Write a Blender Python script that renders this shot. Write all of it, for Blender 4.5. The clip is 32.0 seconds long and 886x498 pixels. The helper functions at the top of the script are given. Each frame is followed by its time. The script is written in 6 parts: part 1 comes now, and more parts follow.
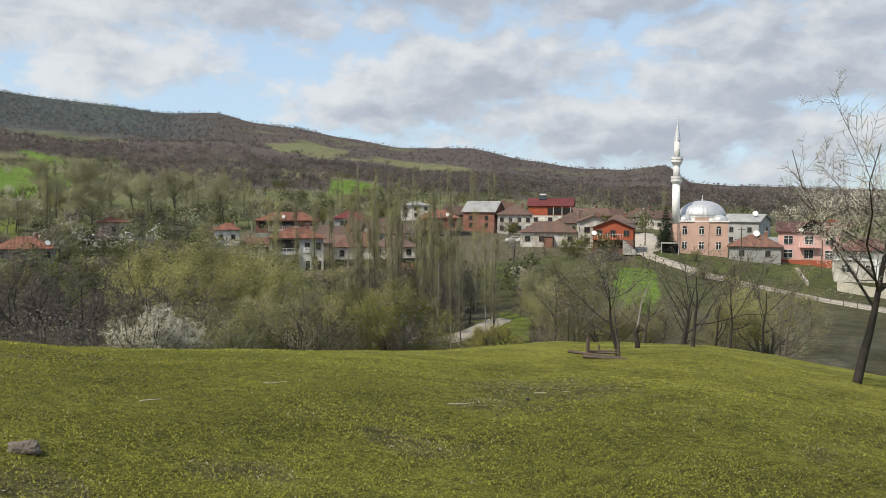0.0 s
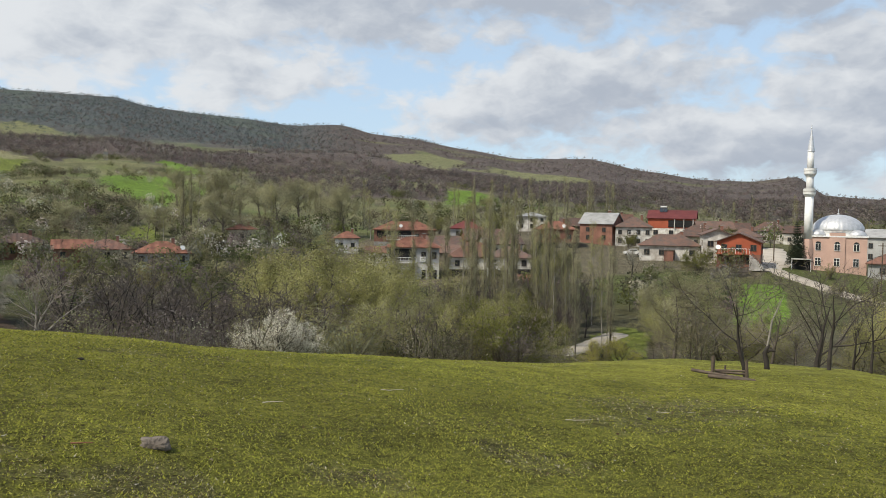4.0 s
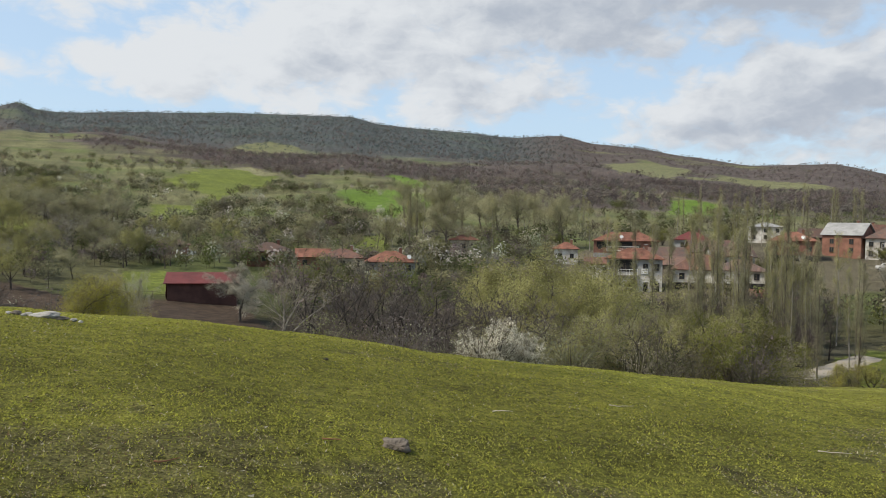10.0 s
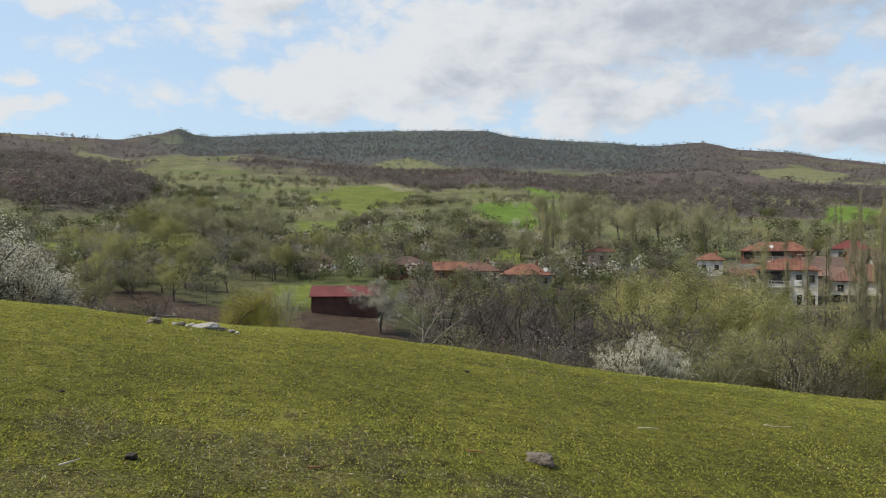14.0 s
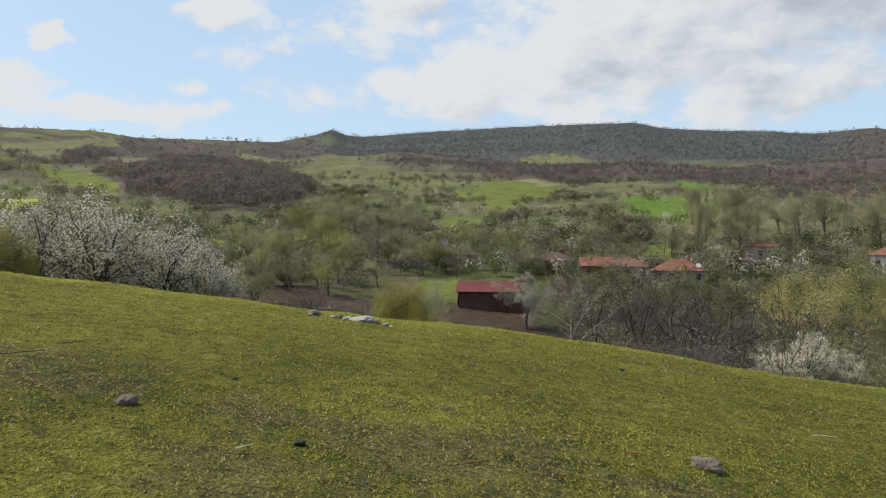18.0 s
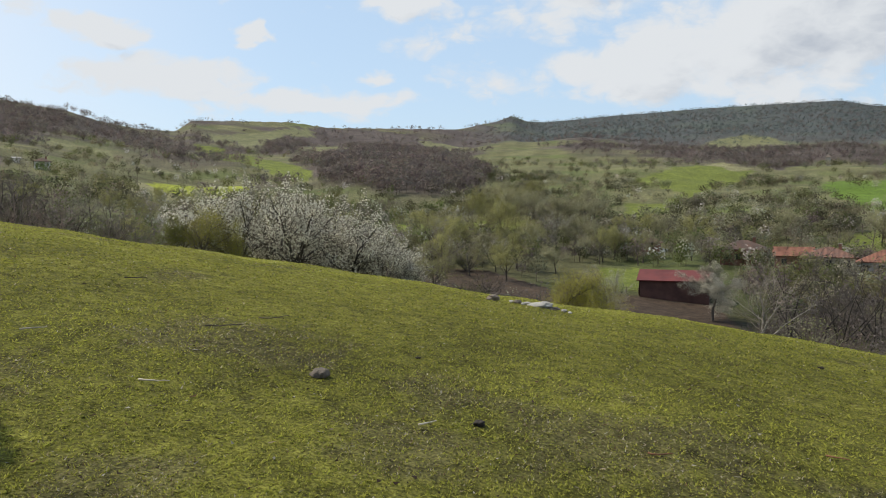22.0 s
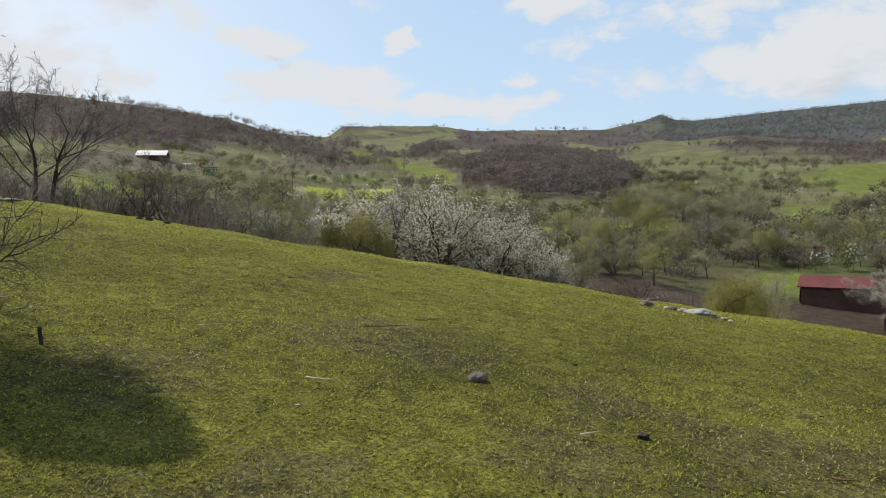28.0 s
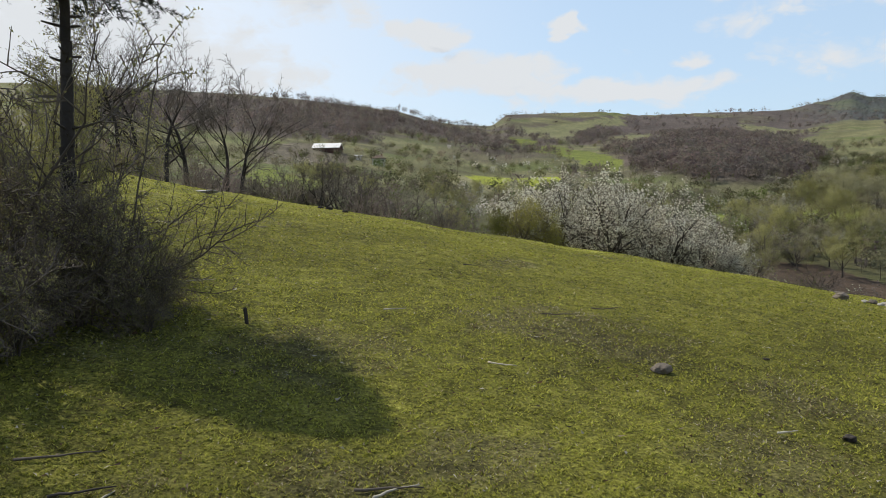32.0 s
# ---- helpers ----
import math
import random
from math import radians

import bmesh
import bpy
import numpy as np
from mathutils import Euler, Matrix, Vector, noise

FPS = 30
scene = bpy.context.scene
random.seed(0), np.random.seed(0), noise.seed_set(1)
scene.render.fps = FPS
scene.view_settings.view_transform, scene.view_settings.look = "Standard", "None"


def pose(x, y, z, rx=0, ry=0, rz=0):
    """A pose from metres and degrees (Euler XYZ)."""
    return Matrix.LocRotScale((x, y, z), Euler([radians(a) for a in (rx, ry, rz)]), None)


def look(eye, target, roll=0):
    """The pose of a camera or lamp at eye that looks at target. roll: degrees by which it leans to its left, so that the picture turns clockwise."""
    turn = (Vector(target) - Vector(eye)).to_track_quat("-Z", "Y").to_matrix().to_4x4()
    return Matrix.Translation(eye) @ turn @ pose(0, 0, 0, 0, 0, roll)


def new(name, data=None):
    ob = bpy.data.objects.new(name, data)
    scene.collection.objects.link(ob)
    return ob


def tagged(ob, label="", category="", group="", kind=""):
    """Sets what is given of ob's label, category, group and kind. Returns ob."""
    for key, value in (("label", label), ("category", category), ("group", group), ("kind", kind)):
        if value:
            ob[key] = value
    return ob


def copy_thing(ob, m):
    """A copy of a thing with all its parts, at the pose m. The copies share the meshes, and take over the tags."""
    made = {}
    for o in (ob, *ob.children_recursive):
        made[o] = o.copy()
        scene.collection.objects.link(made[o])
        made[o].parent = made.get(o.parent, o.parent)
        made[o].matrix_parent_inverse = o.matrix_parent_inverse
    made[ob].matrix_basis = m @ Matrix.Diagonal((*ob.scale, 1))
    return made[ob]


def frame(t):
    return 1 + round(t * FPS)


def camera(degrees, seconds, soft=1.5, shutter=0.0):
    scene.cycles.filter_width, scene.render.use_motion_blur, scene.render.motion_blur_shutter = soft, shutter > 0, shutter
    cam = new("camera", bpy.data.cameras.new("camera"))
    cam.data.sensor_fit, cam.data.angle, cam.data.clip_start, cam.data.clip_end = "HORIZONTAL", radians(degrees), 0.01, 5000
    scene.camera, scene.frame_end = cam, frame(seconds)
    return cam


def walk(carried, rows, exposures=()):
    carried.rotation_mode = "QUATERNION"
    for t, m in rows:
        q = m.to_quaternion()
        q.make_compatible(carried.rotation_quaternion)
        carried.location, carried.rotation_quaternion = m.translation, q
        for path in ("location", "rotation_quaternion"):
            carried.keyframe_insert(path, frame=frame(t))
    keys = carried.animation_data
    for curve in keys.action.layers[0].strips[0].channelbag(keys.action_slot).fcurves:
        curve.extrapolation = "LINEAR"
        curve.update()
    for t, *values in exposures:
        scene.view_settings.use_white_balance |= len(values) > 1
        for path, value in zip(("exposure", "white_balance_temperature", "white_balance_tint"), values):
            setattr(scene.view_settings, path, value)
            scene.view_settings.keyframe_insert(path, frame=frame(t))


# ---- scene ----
cam = camera(59.07, 32.0, soft=0.6)
PATH = [
    (0.0, pose(-0.000, 0.000, -0.000, 86.900, -0.300, 0.016)),
    (0.5, pose(-0.011, 0.024, -0.006, 87.115, -0.842, 0.995)),
    (1.0, pose(-0.013, 0.048, -0.010, 86.879, -1.130, 1.706)),
    (1.5, pose(-0.019, 0.070, -0.015, 86.720, -0.921, 2.319)),
    (2.0, pose(-0.044, 0.094, -0.020, 86.514, -0.840, 3.127)),
    (2.5, pose(-0.063, 0.106, -0.016, 86.589, -0.555, 4.351)),
    (3.0, pose(-0.074, 0.104, -0.015, 87.071, -0.048, 6.205)),
    (3.5, pose(-0.066, 0.111, -0.012, 87.551, -0.528, 7.084)),
    (5.5, pose(-0.025, 0.137, -0.025, 87.486, -0.505, 13.472)),
    (6.0, pose(-0.045, 0.149, -0.019, 87.828, -0.031, 14.107)),
    (6.5, pose(-0.082, 0.153, -0.017, 87.864, -0.066, 15.720)),
    (7.0, pose(-0.089, 0.134, -0.020, 88.099, -0.374, 17.330)),
    (7.5, pose(-0.116, 0.151, -0.026, 87.941, -0.387, 18.239)),
    (8.0, pose(-0.134, 0.156, -0.026, 88.196, -0.385, 19.480)),
    (8.5, pose(-0.146, 0.140, -0.023, 87.942, -0.545, 20.848)),
    (9.0, pose(-0.137, 0.103, -0.007, 87.951, -0.537, 22.013)),
    (9.5, pose(-0.169, 0.151, -0.018, 87.747, -0.553, 23.533)),
    (10.0, pose(-0.183, 0.165, -0.022, 88.132, -0.842, 24.375)),
    (10.5, pose(-0.204, 0.132, -0.026, 88.048, -0.613, 27.280)),
    (11.0, pose(-0.195, 0.141, -0.028, 87.676, -0.824, 30.100)),
    (11.5, pose(-0.168, 0.139, -0.022, 87.863, -0.851, 31.090)),
    (12.0, pose(-0.149, 0.133, -0.026, 88.185, -0.775, 32.749)),
    (12.5, pose(-0.143, 0.132, -0.019, 88.411, -0.782, 32.527)),
    (13.0, pose(-0.165, 0.141, -0.017, 88.406, -0.261, 33.156)),
    (13.5, pose(-0.183, 0.147, -0.018, 88.626, -0.059, 32.522)),
    (14.0, pose(-0.213, 0.142, -0.022, 88.998, -0.016, 34.279)),
    (14.5, pose(-0.223, 0.140, -0.018, 88.750, -0.200, 35.557)),
    (16.5, pose(-0.243, 0.138, -0.022, 89.064, 0.099, 40.019)),
    (17.0, pose(-0.260, 0.140, -0.022, 88.944, 0.221, 41.779)),
    (17.5, pose(-0.283, 0.138, -0.024, 88.870, -0.020, 43.237)),
    (18.0, pose(-0.308, 0.142, -0.030, 88.705, 0.343, 44.872)),
    (18.5, pose(-0.318, 0.144, -0.033, 88.450, 0.116, 46.052)),
    (19.0, pose(-0.331, 0.150, -0.035, 88.574, -0.114, 47.487)),
    (19.5, pose(-0.343, 0.155, -0.043, 88.361, -0.220, 48.946)),
    (20.0, pose(-0.364, 0.152, -0.042, 87.967, -0.070, 50.101)),
    (20.5, pose(-0.358, 0.148, -0.045, 87.825, 0.033, 51.597)),
    (21.0, pose(-0.341, 0.130, -0.039, 87.954, -0.405, 55.170)),
    (21.5, pose(-0.329, 0.131, -0.040, 87.615, -0.547, 56.925)),
    (22.0, pose(-0.310, 0.130, -0.037, 87.737, 0.058, 57.906)),
    (22.5, pose(-0.296, 0.137, -0.035, 87.526, -0.101, 58.426)),
    (23.0, pose(-0.287, 0.133, -0.039, 87.160, -0.028, 60.075)),
    (23.5, pose(-0.305, 0.120, -0.037, 87.562, 0.478, 61.745)),
    (24.0, pose(-0.339, 0.096, -0.028, 87.877, 0.533, 63.381)),
    (24.5, pose(-0.374, 0.085, -0.029, 88.534, 0.255, 64.445)),
    (25.0, pose(-0.393, 0.071, -0.024, 88.395, 0.299, 66.408)),
    (25.5, pose(-0.386, 0.069, -0.030, 88.427, 0.040, 66.140)),
    (27.5, pose(-0.399, 0.076, -0.028, 87.978, -0.150, 67.209)),
    (28.0, pose(-0.403, 0.069, -0.026, 87.890, 0.019, 68.340)),
    (28.5, pose(-0.409, 0.062, -0.030, 87.676, 0.449, 69.273)),
    (29.0, pose(-0.430, 0.051, -0.032, 87.589, 0.025, 70.986)),
    (29.5, pose(-0.436, 0.036, -0.037, 87.436, 0.371, 72.712)),
    (30.0, pose(-0.438, 0.035, -0.035, 87.518, 0.051, 73.411)),
    (30.5, pose(-0.444, 0.009, -0.025, 87.243, 0.222, 75.066)),
    (31.0, pose(-0.441, -0.009, -0.029, 87.526, 0.343, 76.558)),
    (31.5, pose(-0.445, -0.013, -0.032, 87.255, -0.018, 76.640)),
    (32.0, pose(-0.423, -0.034, -0.031, 87.068, 0.331, 80.278)),
]
walk(cam, PATH)

# ---- sun, sky and clouds ----
SUN_AZ, SUN_EL = 128.0, 52.0          # degrees to the left of straight ahead, and above the horizon


def sun_way():
    a, e = radians(SUN_AZ), radians(SUN_EL)
    return Vector((-math.sin(a) * math.cos(e), math.cos(a) * math.cos(e), math.sin(e)))


lamp = bpy.data.lights.new("sun", "SUN")
lamp.energy, lamp.angle, lamp.color = 4.3, radians(0.6), (1.0, 0.92, 0.78)
sun = new("sun", lamp)
sun.matrix_world = look(sun_way() * 50, (0, 0, 0))

world = bpy.data.worlds.new("world")
scene.world = world
world.use_nodes = True
wn, wl = world.node_tree.nodes, world.node_tree.links
wn.clear()


def wnode(kind, **values):
    n = wn.new(kind)
    for key, value in values.items():
        n.inputs[key].default_value = value
    return n


def wmath(op, a, b=None, clamp=False):
    n = wn.new("ShaderNodeMath")
    n.operation, n.use_clamp = op, clamp
    for i, v in enumerate((a, b)):
        if v is None:
            continue
        if isinstance(v, (int, float)):
            n.inputs[i].default_value = v
        else:
            wl.new(v, n.inputs[i])
    return n.outputs[0]


sky = wn.new("ShaderNodeTexSky")
sky.sky_type, sky.sun_disc = "NISHITA", False
sky.sun_elevation, sky.sun_rotation = radians(SUN_EL), radians(-SUN_AZ)
sky.air_density, sky.dust_density, sky.ozone_density = 1.0, 1.2, 1.0
coord = wn.new("ShaderNodeTexCoord")
split = wn.new("ShaderNodeSeparateXYZ")
wl.new(coord.outputs["Generated"], split.inputs[0])
X, Y, Z = split.outputs
flat = wmath("SQRT", wmath("ADD", wmath("MULTIPLY", X, X), wmath("MULTIPLY", Y, Y)))
AZ = wmath("MULTIPLY", wmath("ARCTAN2", wmath("MULTIPLY", X, -1.0), Y), 180 / math.pi)   # degrees to the left
EL = wmath("MULTIPLY", wmath("ARCTAN2", Z, flat), 180 / math.pi)
# cloud form: billows on a slow swell, squeezed flat towards the horizon
CLOUDS = (
    (32, 12.5, 20, 5.5), (20, 16, 18, 6), (4, 17.5, 22, 6), (-17, 16.5, 13, 4.5), (-2, 9.5, 13, 3.2), (-22, 8.5, 12, 3.0), (-20.5, 11.8, 6, 2.6), (-32, 13, 9, 4),
    (44, 10.5, 7, 3), (-14, 6.5, 17, 3.2), (-30, 5.0, 14, 3.0), (6, 8.0, 10, 2.4), (75.5, 9.4, 6.2, 2.1), (69, 8.3, 8, 1.0))
SMALL_CLOUDS = (
    (59.5, 15.2, 3.4, 1.2), (81, 12.4, 3, 1.1), (71.5, 12.6, 1.1, 0.8), (47, 16.8, 5, 1.4), (63, 10.2, 1.6, 0.6), (92, 17, 9, 3.5),
    (106, 12, 12, 7), (84, 19.5, 14, 3), (0, 27, 40, 6), (180, 26, 50, 9), (-95, 24, 40, 9))


def cloud_mass(d_az, d_el):
    """How deep inside a cloud a direction lies, a little way off to the left and up: 0 at the rim."""
    az, el = wmath("ADD", AZ, d_az), wmath("ADD", EL, d_el)
    at = wn.new("ShaderNodeCombineXYZ")
    wl.new(wmath("MULTIPLY", az, 0.115), at.inputs[0])
    wl.new(wmath("MULTIPLY", el, 0.2), at.inputs[1])
    swell = wnode("ShaderNodeTexNoise", Scale=0.85, Detail=9.0, Roughness=0.5, Distortion=0.15)
    twist = wnode("ShaderNodeTexNoise", Scale=2.4, Detail=3.0, Roughness=0.55)
    for n in (swell, twist):
        wl.new(at.outputs[0], n.inputs["Vector"])
    bend = wn.new("ShaderNodeVectorMath")
    bend.operation = "MULTIPLY_ADD"
    bend.inputs[1].default_value = (0.42, 0.42, 0.0)
    wl.new(twist.outputs["Color"], bend.inputs[0])
    wl.new(at.outputs[0], bend.inputs[2])
    billow = wn.new("ShaderNodeTexVoronoi")
    billow.voronoi_dimensions, billow.feature = "2D", "F1"
    for key, v in (("Scale", 2.3), ("Detail", 3.0), ("Roughness", 0.5), ("Lacunarity", 2.2)):
        billow.inputs[key].default_value = v
    wl.new(bend.outputs[0], billow.inputs["Vector"])
    warp = wn.new("ShaderNodeSeparateColor")
    wl.new(twist.outputs["Color"], warp.inputs[0])
    az = wmath("ADD", az, wmath("MULTIPLY", wmath("SUBTRACT", warp.outputs[0], 0.5), 6.0))
    el = wmath("ADD", el, wmath("MULTIPLY", wmath("SUBTRACT", warp.outputs[1], 0.5), 2.4))
    cover = None
    for c_az, c_el, wide, high in CLOUDS + SMALL_CLOUDS:
        a = wmath("DIVIDE", wmath("SUBTRACT", az, c_az), wide)
        e = wmath("DIVIDE", wmath("SUBTRACT", el, c_el), high)
        d = wmath("SUBTRACT", 1.0, wmath("SQRT", wmath("ADD", wmath("MULTIPLY", a, a), wmath("MULTIPLY", e, e))))
        cover = d if cover is None else wmath("MAXIMUM", cover, d)
    cover = wmath("MAXIMUM", cover, -0.9)
    lumps = wmath("MULTIPLY", wmath("SUBTRACT", 0.42, billow.outputs["Distance"]), 0.62)
    return wmath("ADD", cover, wmath("ADD", wmath("MULTIPLY", wmath("SUBTRACT", swell.outputs[0], 0.5), 2.7), lumps))


def stretch(source, lo, hi, out_lo=0.0, out_hi=1.0):
    n = wn.new("ShaderNodeMapRange")
    n.interpolation_type = "SMOOTHSTEP"
    for i, v in ((1, lo), (2, hi), (3, out_lo), (4, out_hi)):
        n.inputs[i].default_value = v
    wl.new(source, n.inputs[0])
    return n.outputs[0]


mass = cloud_mass(0.0, 0.0)
towards_sun = cloud_mass(1.0, 1.1)
edge = stretch(mass, -0.5, 0.15)
lit = wmath("SUBTRACT", mass, towards_sun)                    # rims that face the sun are bright, undersides grey
deck = stretch(AZ, 62.0, -6.0, -0.6, 0.3)                    # the cloud deck is thicker and greyer to the right
high_up = stretch(EL, 7.0, 18.0, -0.1, 0.1)
belly = stretch(wmath("ADD", wmath("ADD", deck, high_up), wmath("SUBTRACT", wmath("MULTIPLY", wmath("ADD", mass, 0.35), 0.4), wmath("MULTIPLY", lit, 0.75))), -0.25, 0.95)
tone = wn.new("ShaderNodeMix")
tone.data_type = "RGBA"
tone.inputs[6].default_value, tone.inputs[7].default_value = (5.0, 5.2, 5.4, 1), (2.95, 3.28, 3.8, 1)   # lit tops, grey bellies
wl.new(belly, tone.inputs[0])
veil = wn.new("ShaderNodeMix")
veil.data_type = "RGBA"
haze = wn.new("ShaderNodeMapRange")                       # thin haze over the blue, clearing towards the zenith
for i, v in ((1, 20.0), (2, 50.0), (3, 0.6), (4, 0.1)):
    haze.inputs[i].default_value = v
wl.new(EL, haze.inputs[0])
wl.new(haze.outputs[0], veil.inputs[0])
veil.inputs[7].default_value = (3.9, 5.1, 6.4, 1)
wl.new(sky.outputs[0], veil.inputs[6])
glare = wn.new("ShaderNodeMix")                           # whiter air towards the sun
glare.data_type = "RGBA"
glare.inputs[7].default_value = (5.9, 6.1, 6.4, 1)
wl.new(stretch(AZ, 66.0, 112.0, 0.0, 0.85), glare.inputs[0])
wl.new(veil.outputs[2], glare.inputs[6])
whole = wn.new("ShaderNodeMix")
whole.data_type = "RGBA"
wl.new(edge, whole.inputs[0])
wl.new(glare.outputs[2], whole.inputs[6])
wl.new(tone.outputs[2], whole.inputs[7])
back = wn.new("ShaderNodeBackground")
back.inputs[1].default_value = 0.15
wl.new(whole.outputs[2], back.inputs[0])
wl.new(back.outputs[0], wn.new("ShaderNodeOutputWorld").inputs[0])
scene.view_settings.exposure = 0.0

# ---- ground form ----
# The plan is polar round the standpoint: az in degrees to the left of straight ahead, r in metres.
EYE = 1.57
DIST = (45, 80, 120, 155, 220, 350, 600)
RISE = {  # elevation in degrees of the land at those distances, by az
    -40: (-13, -9, -6.5, -4.5, -2.6, -1.2, -0.2),
    -27: (-13.5, -9.5, -6.4, -4.2, -2.2, -0.8, 0.1),
    -14: (-15, -11, -6.0, -3.0, -1.7, -0.5, 0.6),
    0: (-16, -10.5, -6.0, -3.3, -1.0, 0.3, 1.6),
    15: (-17, -12, -6.6, -4.0, -1.6, 0.6, 2.4),
    30: (-16, -11, -6.3, -3.7, -1.2, 1.1, 3.2),
    45: (-13, -8.5, -5.4, -3.4, -1.2, 1.2, 3.6),
    60: (-11, -7, -4.4, -2.6, -0.6, 1.4, 3.6),
    75: (-7, -4.6, -2.6, -1.2, 0.3, 2.0, 4.2),
    90: (-3, -1.6, -0.2, 0.8, 2.0, 4.0, 6.2),
    105: (0, 0.8, 1.8, 2.6, 3.8, 5.4, 7.2),
}
RIM_AZ = (-30, -19, -9, 1, 10, 16, 21, 25, 30, 36, 43, 48, 54, 63, 70, 77, 84, 90, 95, 104)
RIM = (-10.6, -9.5, -9.7, -10.5, -10.45, -10.15, -9.85, -9.4, -8.6, -7.9, -7.0, -6.55, -5.75, -4.3, -3.2, -2.1, -0.8, 0.1, 0.95, 2.6)
SKY_AZ = (-40, -29, -20, -17.6, -15.8, -13, -10, -6, -2, 3, 7, 11, 13.5, 16, 19.5, 23, 26, 29, 31.2, 35, 39, 45, 50.5,
          51.8, 52.8, 54.4, 57, 62, 66, 69, 75.5, 76.8, 79, 81, 83.6, 90, 97, 104)
SKY = (1.2, 1.26, 1.55, 1.75, 3.0, 2.7, 2.8, 3.4, 4.27, 4.25, 4.9, 5.6, 5.85, 6.45, 6.3, 6.65, 6.85, 7.1, 7.6, 7.6, 7.55, 7.28, 6.9,
       7.0, 7.38, 6.93, 6.45, 6.5, 6.5, 6.85, 6.8, 6.0, 6.1, 6.4, 7.1, 7.85, 8.2, 8.2)


def smooth(t):
    t = np.clip(t, 0, 1)
    return t * t * (3 - 2 * t)


def ease(x, xs, ys):
    """Interpolation through knots with a flat-ended (smoothstep and linear) mix."""
    xs, ys = np.asarray(xs, float), np.asarray(ys, float)
    i = np.clip(np.searchsorted(xs, x) - 1, 0, len(xs) - 2)
    t = np.clip((x - xs[i]) / (xs[i + 1] - xs[i]), 0, 1)
    t = 0.6 * t + 0.4 * smooth(t)
    return ys[i] + (ys[i + 1] - ys[i]) * t


def waves(x, y, size, seed=0.0):
    """Cheap smooth relief between -1 and 1."""
    u, v = x / size, y / size
    return (np.sin(1.3 * u + 1.9 * np.sin(0.7 * v + seed) + seed) + np.sin(1.1 * v + 1.7 * np.sin(0.9 * u + 2 * seed) + 3 * seed)
            + 0.5 * np.sin(2.7 * u - 2.1 * v + 5 * seed) + 0.5 * np.sin(2.3 * u + 2.9 * v + 7 * seed)) / 3


def knoll(a, r):
    """The round wooded knoll across the valley, 1 on its top."""
    q = ((a - 61 - 2.0 * np.log(np.clip(r, 50, None) / 520)) / 6.2) ** 2 + (np.log(np.clip(r, 50, None) / 500) / 0.46) ** 2
    return np.exp(-q * q)


def far_land(a, r):
    keys = sorted(RISE)
    ring = keys + [keys[0] + 360]
    a2 = np.where(a < keys[0], a + 360, a)
    lr = np.log(np.clip(r, 20, 600))
    cols = []
    for j in range(len(DIST)):
        col = [RISE[k][j] for k in keys]
        cols.append(ease(a2, ring, col + [col[0]]))
    cols = np.stack(cols)
    ld = np.log(np.array(DIST, float))
    i = np.clip(np.searchsorted(ld, lr) - 1, 0, len(ld) - 2)
    t = (lr - ld[i]) / (ld[i + 1] - ld[i])
    e = np.take_along_axis(cols, i[None], 0)[0] * (1 - t) + np.take_along_axis(cols, i[None] + 1, 0)[0] * t
    z = r * np.tan(np.radians(e))
    # the far ridge
    crest_r = ease(a2, (-40, 50, 58, 74, 84, 104, 320), (2300, 2300, 1500, 1300, 820, 800, 2300))
    crest_e = ease(a2, list(SKY_AZ) + [180, 320], list(SKY) + [7, 1.2])
    e6 = cols[-1]
    s = np.clip((np.log(np.clip(r, 600, None)) - np.log(600)) / (np.log(crest_r) - np.log(600)), 0, 1)
    far_e = e6 + (crest_e - e6) * (0.35 * s + 0.65 * s * s)
    zf = np.minimum(r, crest_r) * np.tan(np.radians(far_e)) - np.clip(r - crest_r, 0, None) * 0.22
    z = np.where(r > 600, zf, z)
    x, y = -r * np.sin(np.radians(a)), r * np.cos(np.radians(a))
    gate = smooth((r - 150) / 250) * (1 - smooth((r - 0.75 * crest_r) / (0.25 * crest_r)))
    calm = 1 - 0.9 * smooth((r - 1000) / 450)
    z = z + gate * calm * (2.2 * waves(x, y, 38, 1.0) + 4.0 * smooth((r - 350) / 500) * waves(x, y, 105, 2.0))
    spur = smooth((r - 560) / 500) * gate * (1 - 0.75 * smooth((r - 1200) / 350))
    z = z + spur * (16.0 * waves(x, y, 170, 2.7) + 3.5 * waves(x, y, 75, 5.1))
    z = z + 9.0 * knoll(a, r)
    z = z + smooth((r - 40) / 50) * 0.35 * waves(x, y, 9, 3.0)
    return z


def near_land(a, r):
    slope = 0.178 * np.sin(np.radians(a)) - 0.048 * np.cos(np.radians(a))
    a2 = np.where(a < -75, a + 360, a)
    ends = [0.178 * math.sin(radians(k)) - 0.048 * math.cos(radians(k)) - 0.12 for k in (135, 180, 230, 285)]
    te = ease(a2, [-75] + list(RIM_AZ) + [135, 180, 230, 285], [ends[3]] + [math.tan(radians(v)) for v in RIM] + ends)
    rc = np.clip(2 * EYE / np.clip(slope - te, 0.05, None), 9, 30)
    q = te + 2 * EYE / rc
    z = -EYE + q * r - EYE * (r / rc) ** 2
    z = np.where(r > 1.6 * rc, -EYE + q * 1.6 * rc - EYE * 2.56 + (q - EYE * 3.2 / rc) * (r - 1.6 * rc), z)
    x, y = -r * np.sin(np.radians(a)), r * np.cos(np.radians(a))
    return z + smooth(r / 4) * (0.022 * waves(x, y, 0.55, 4.0) + 0.035 * waves(x, y, 1.7, 5.0)), rc


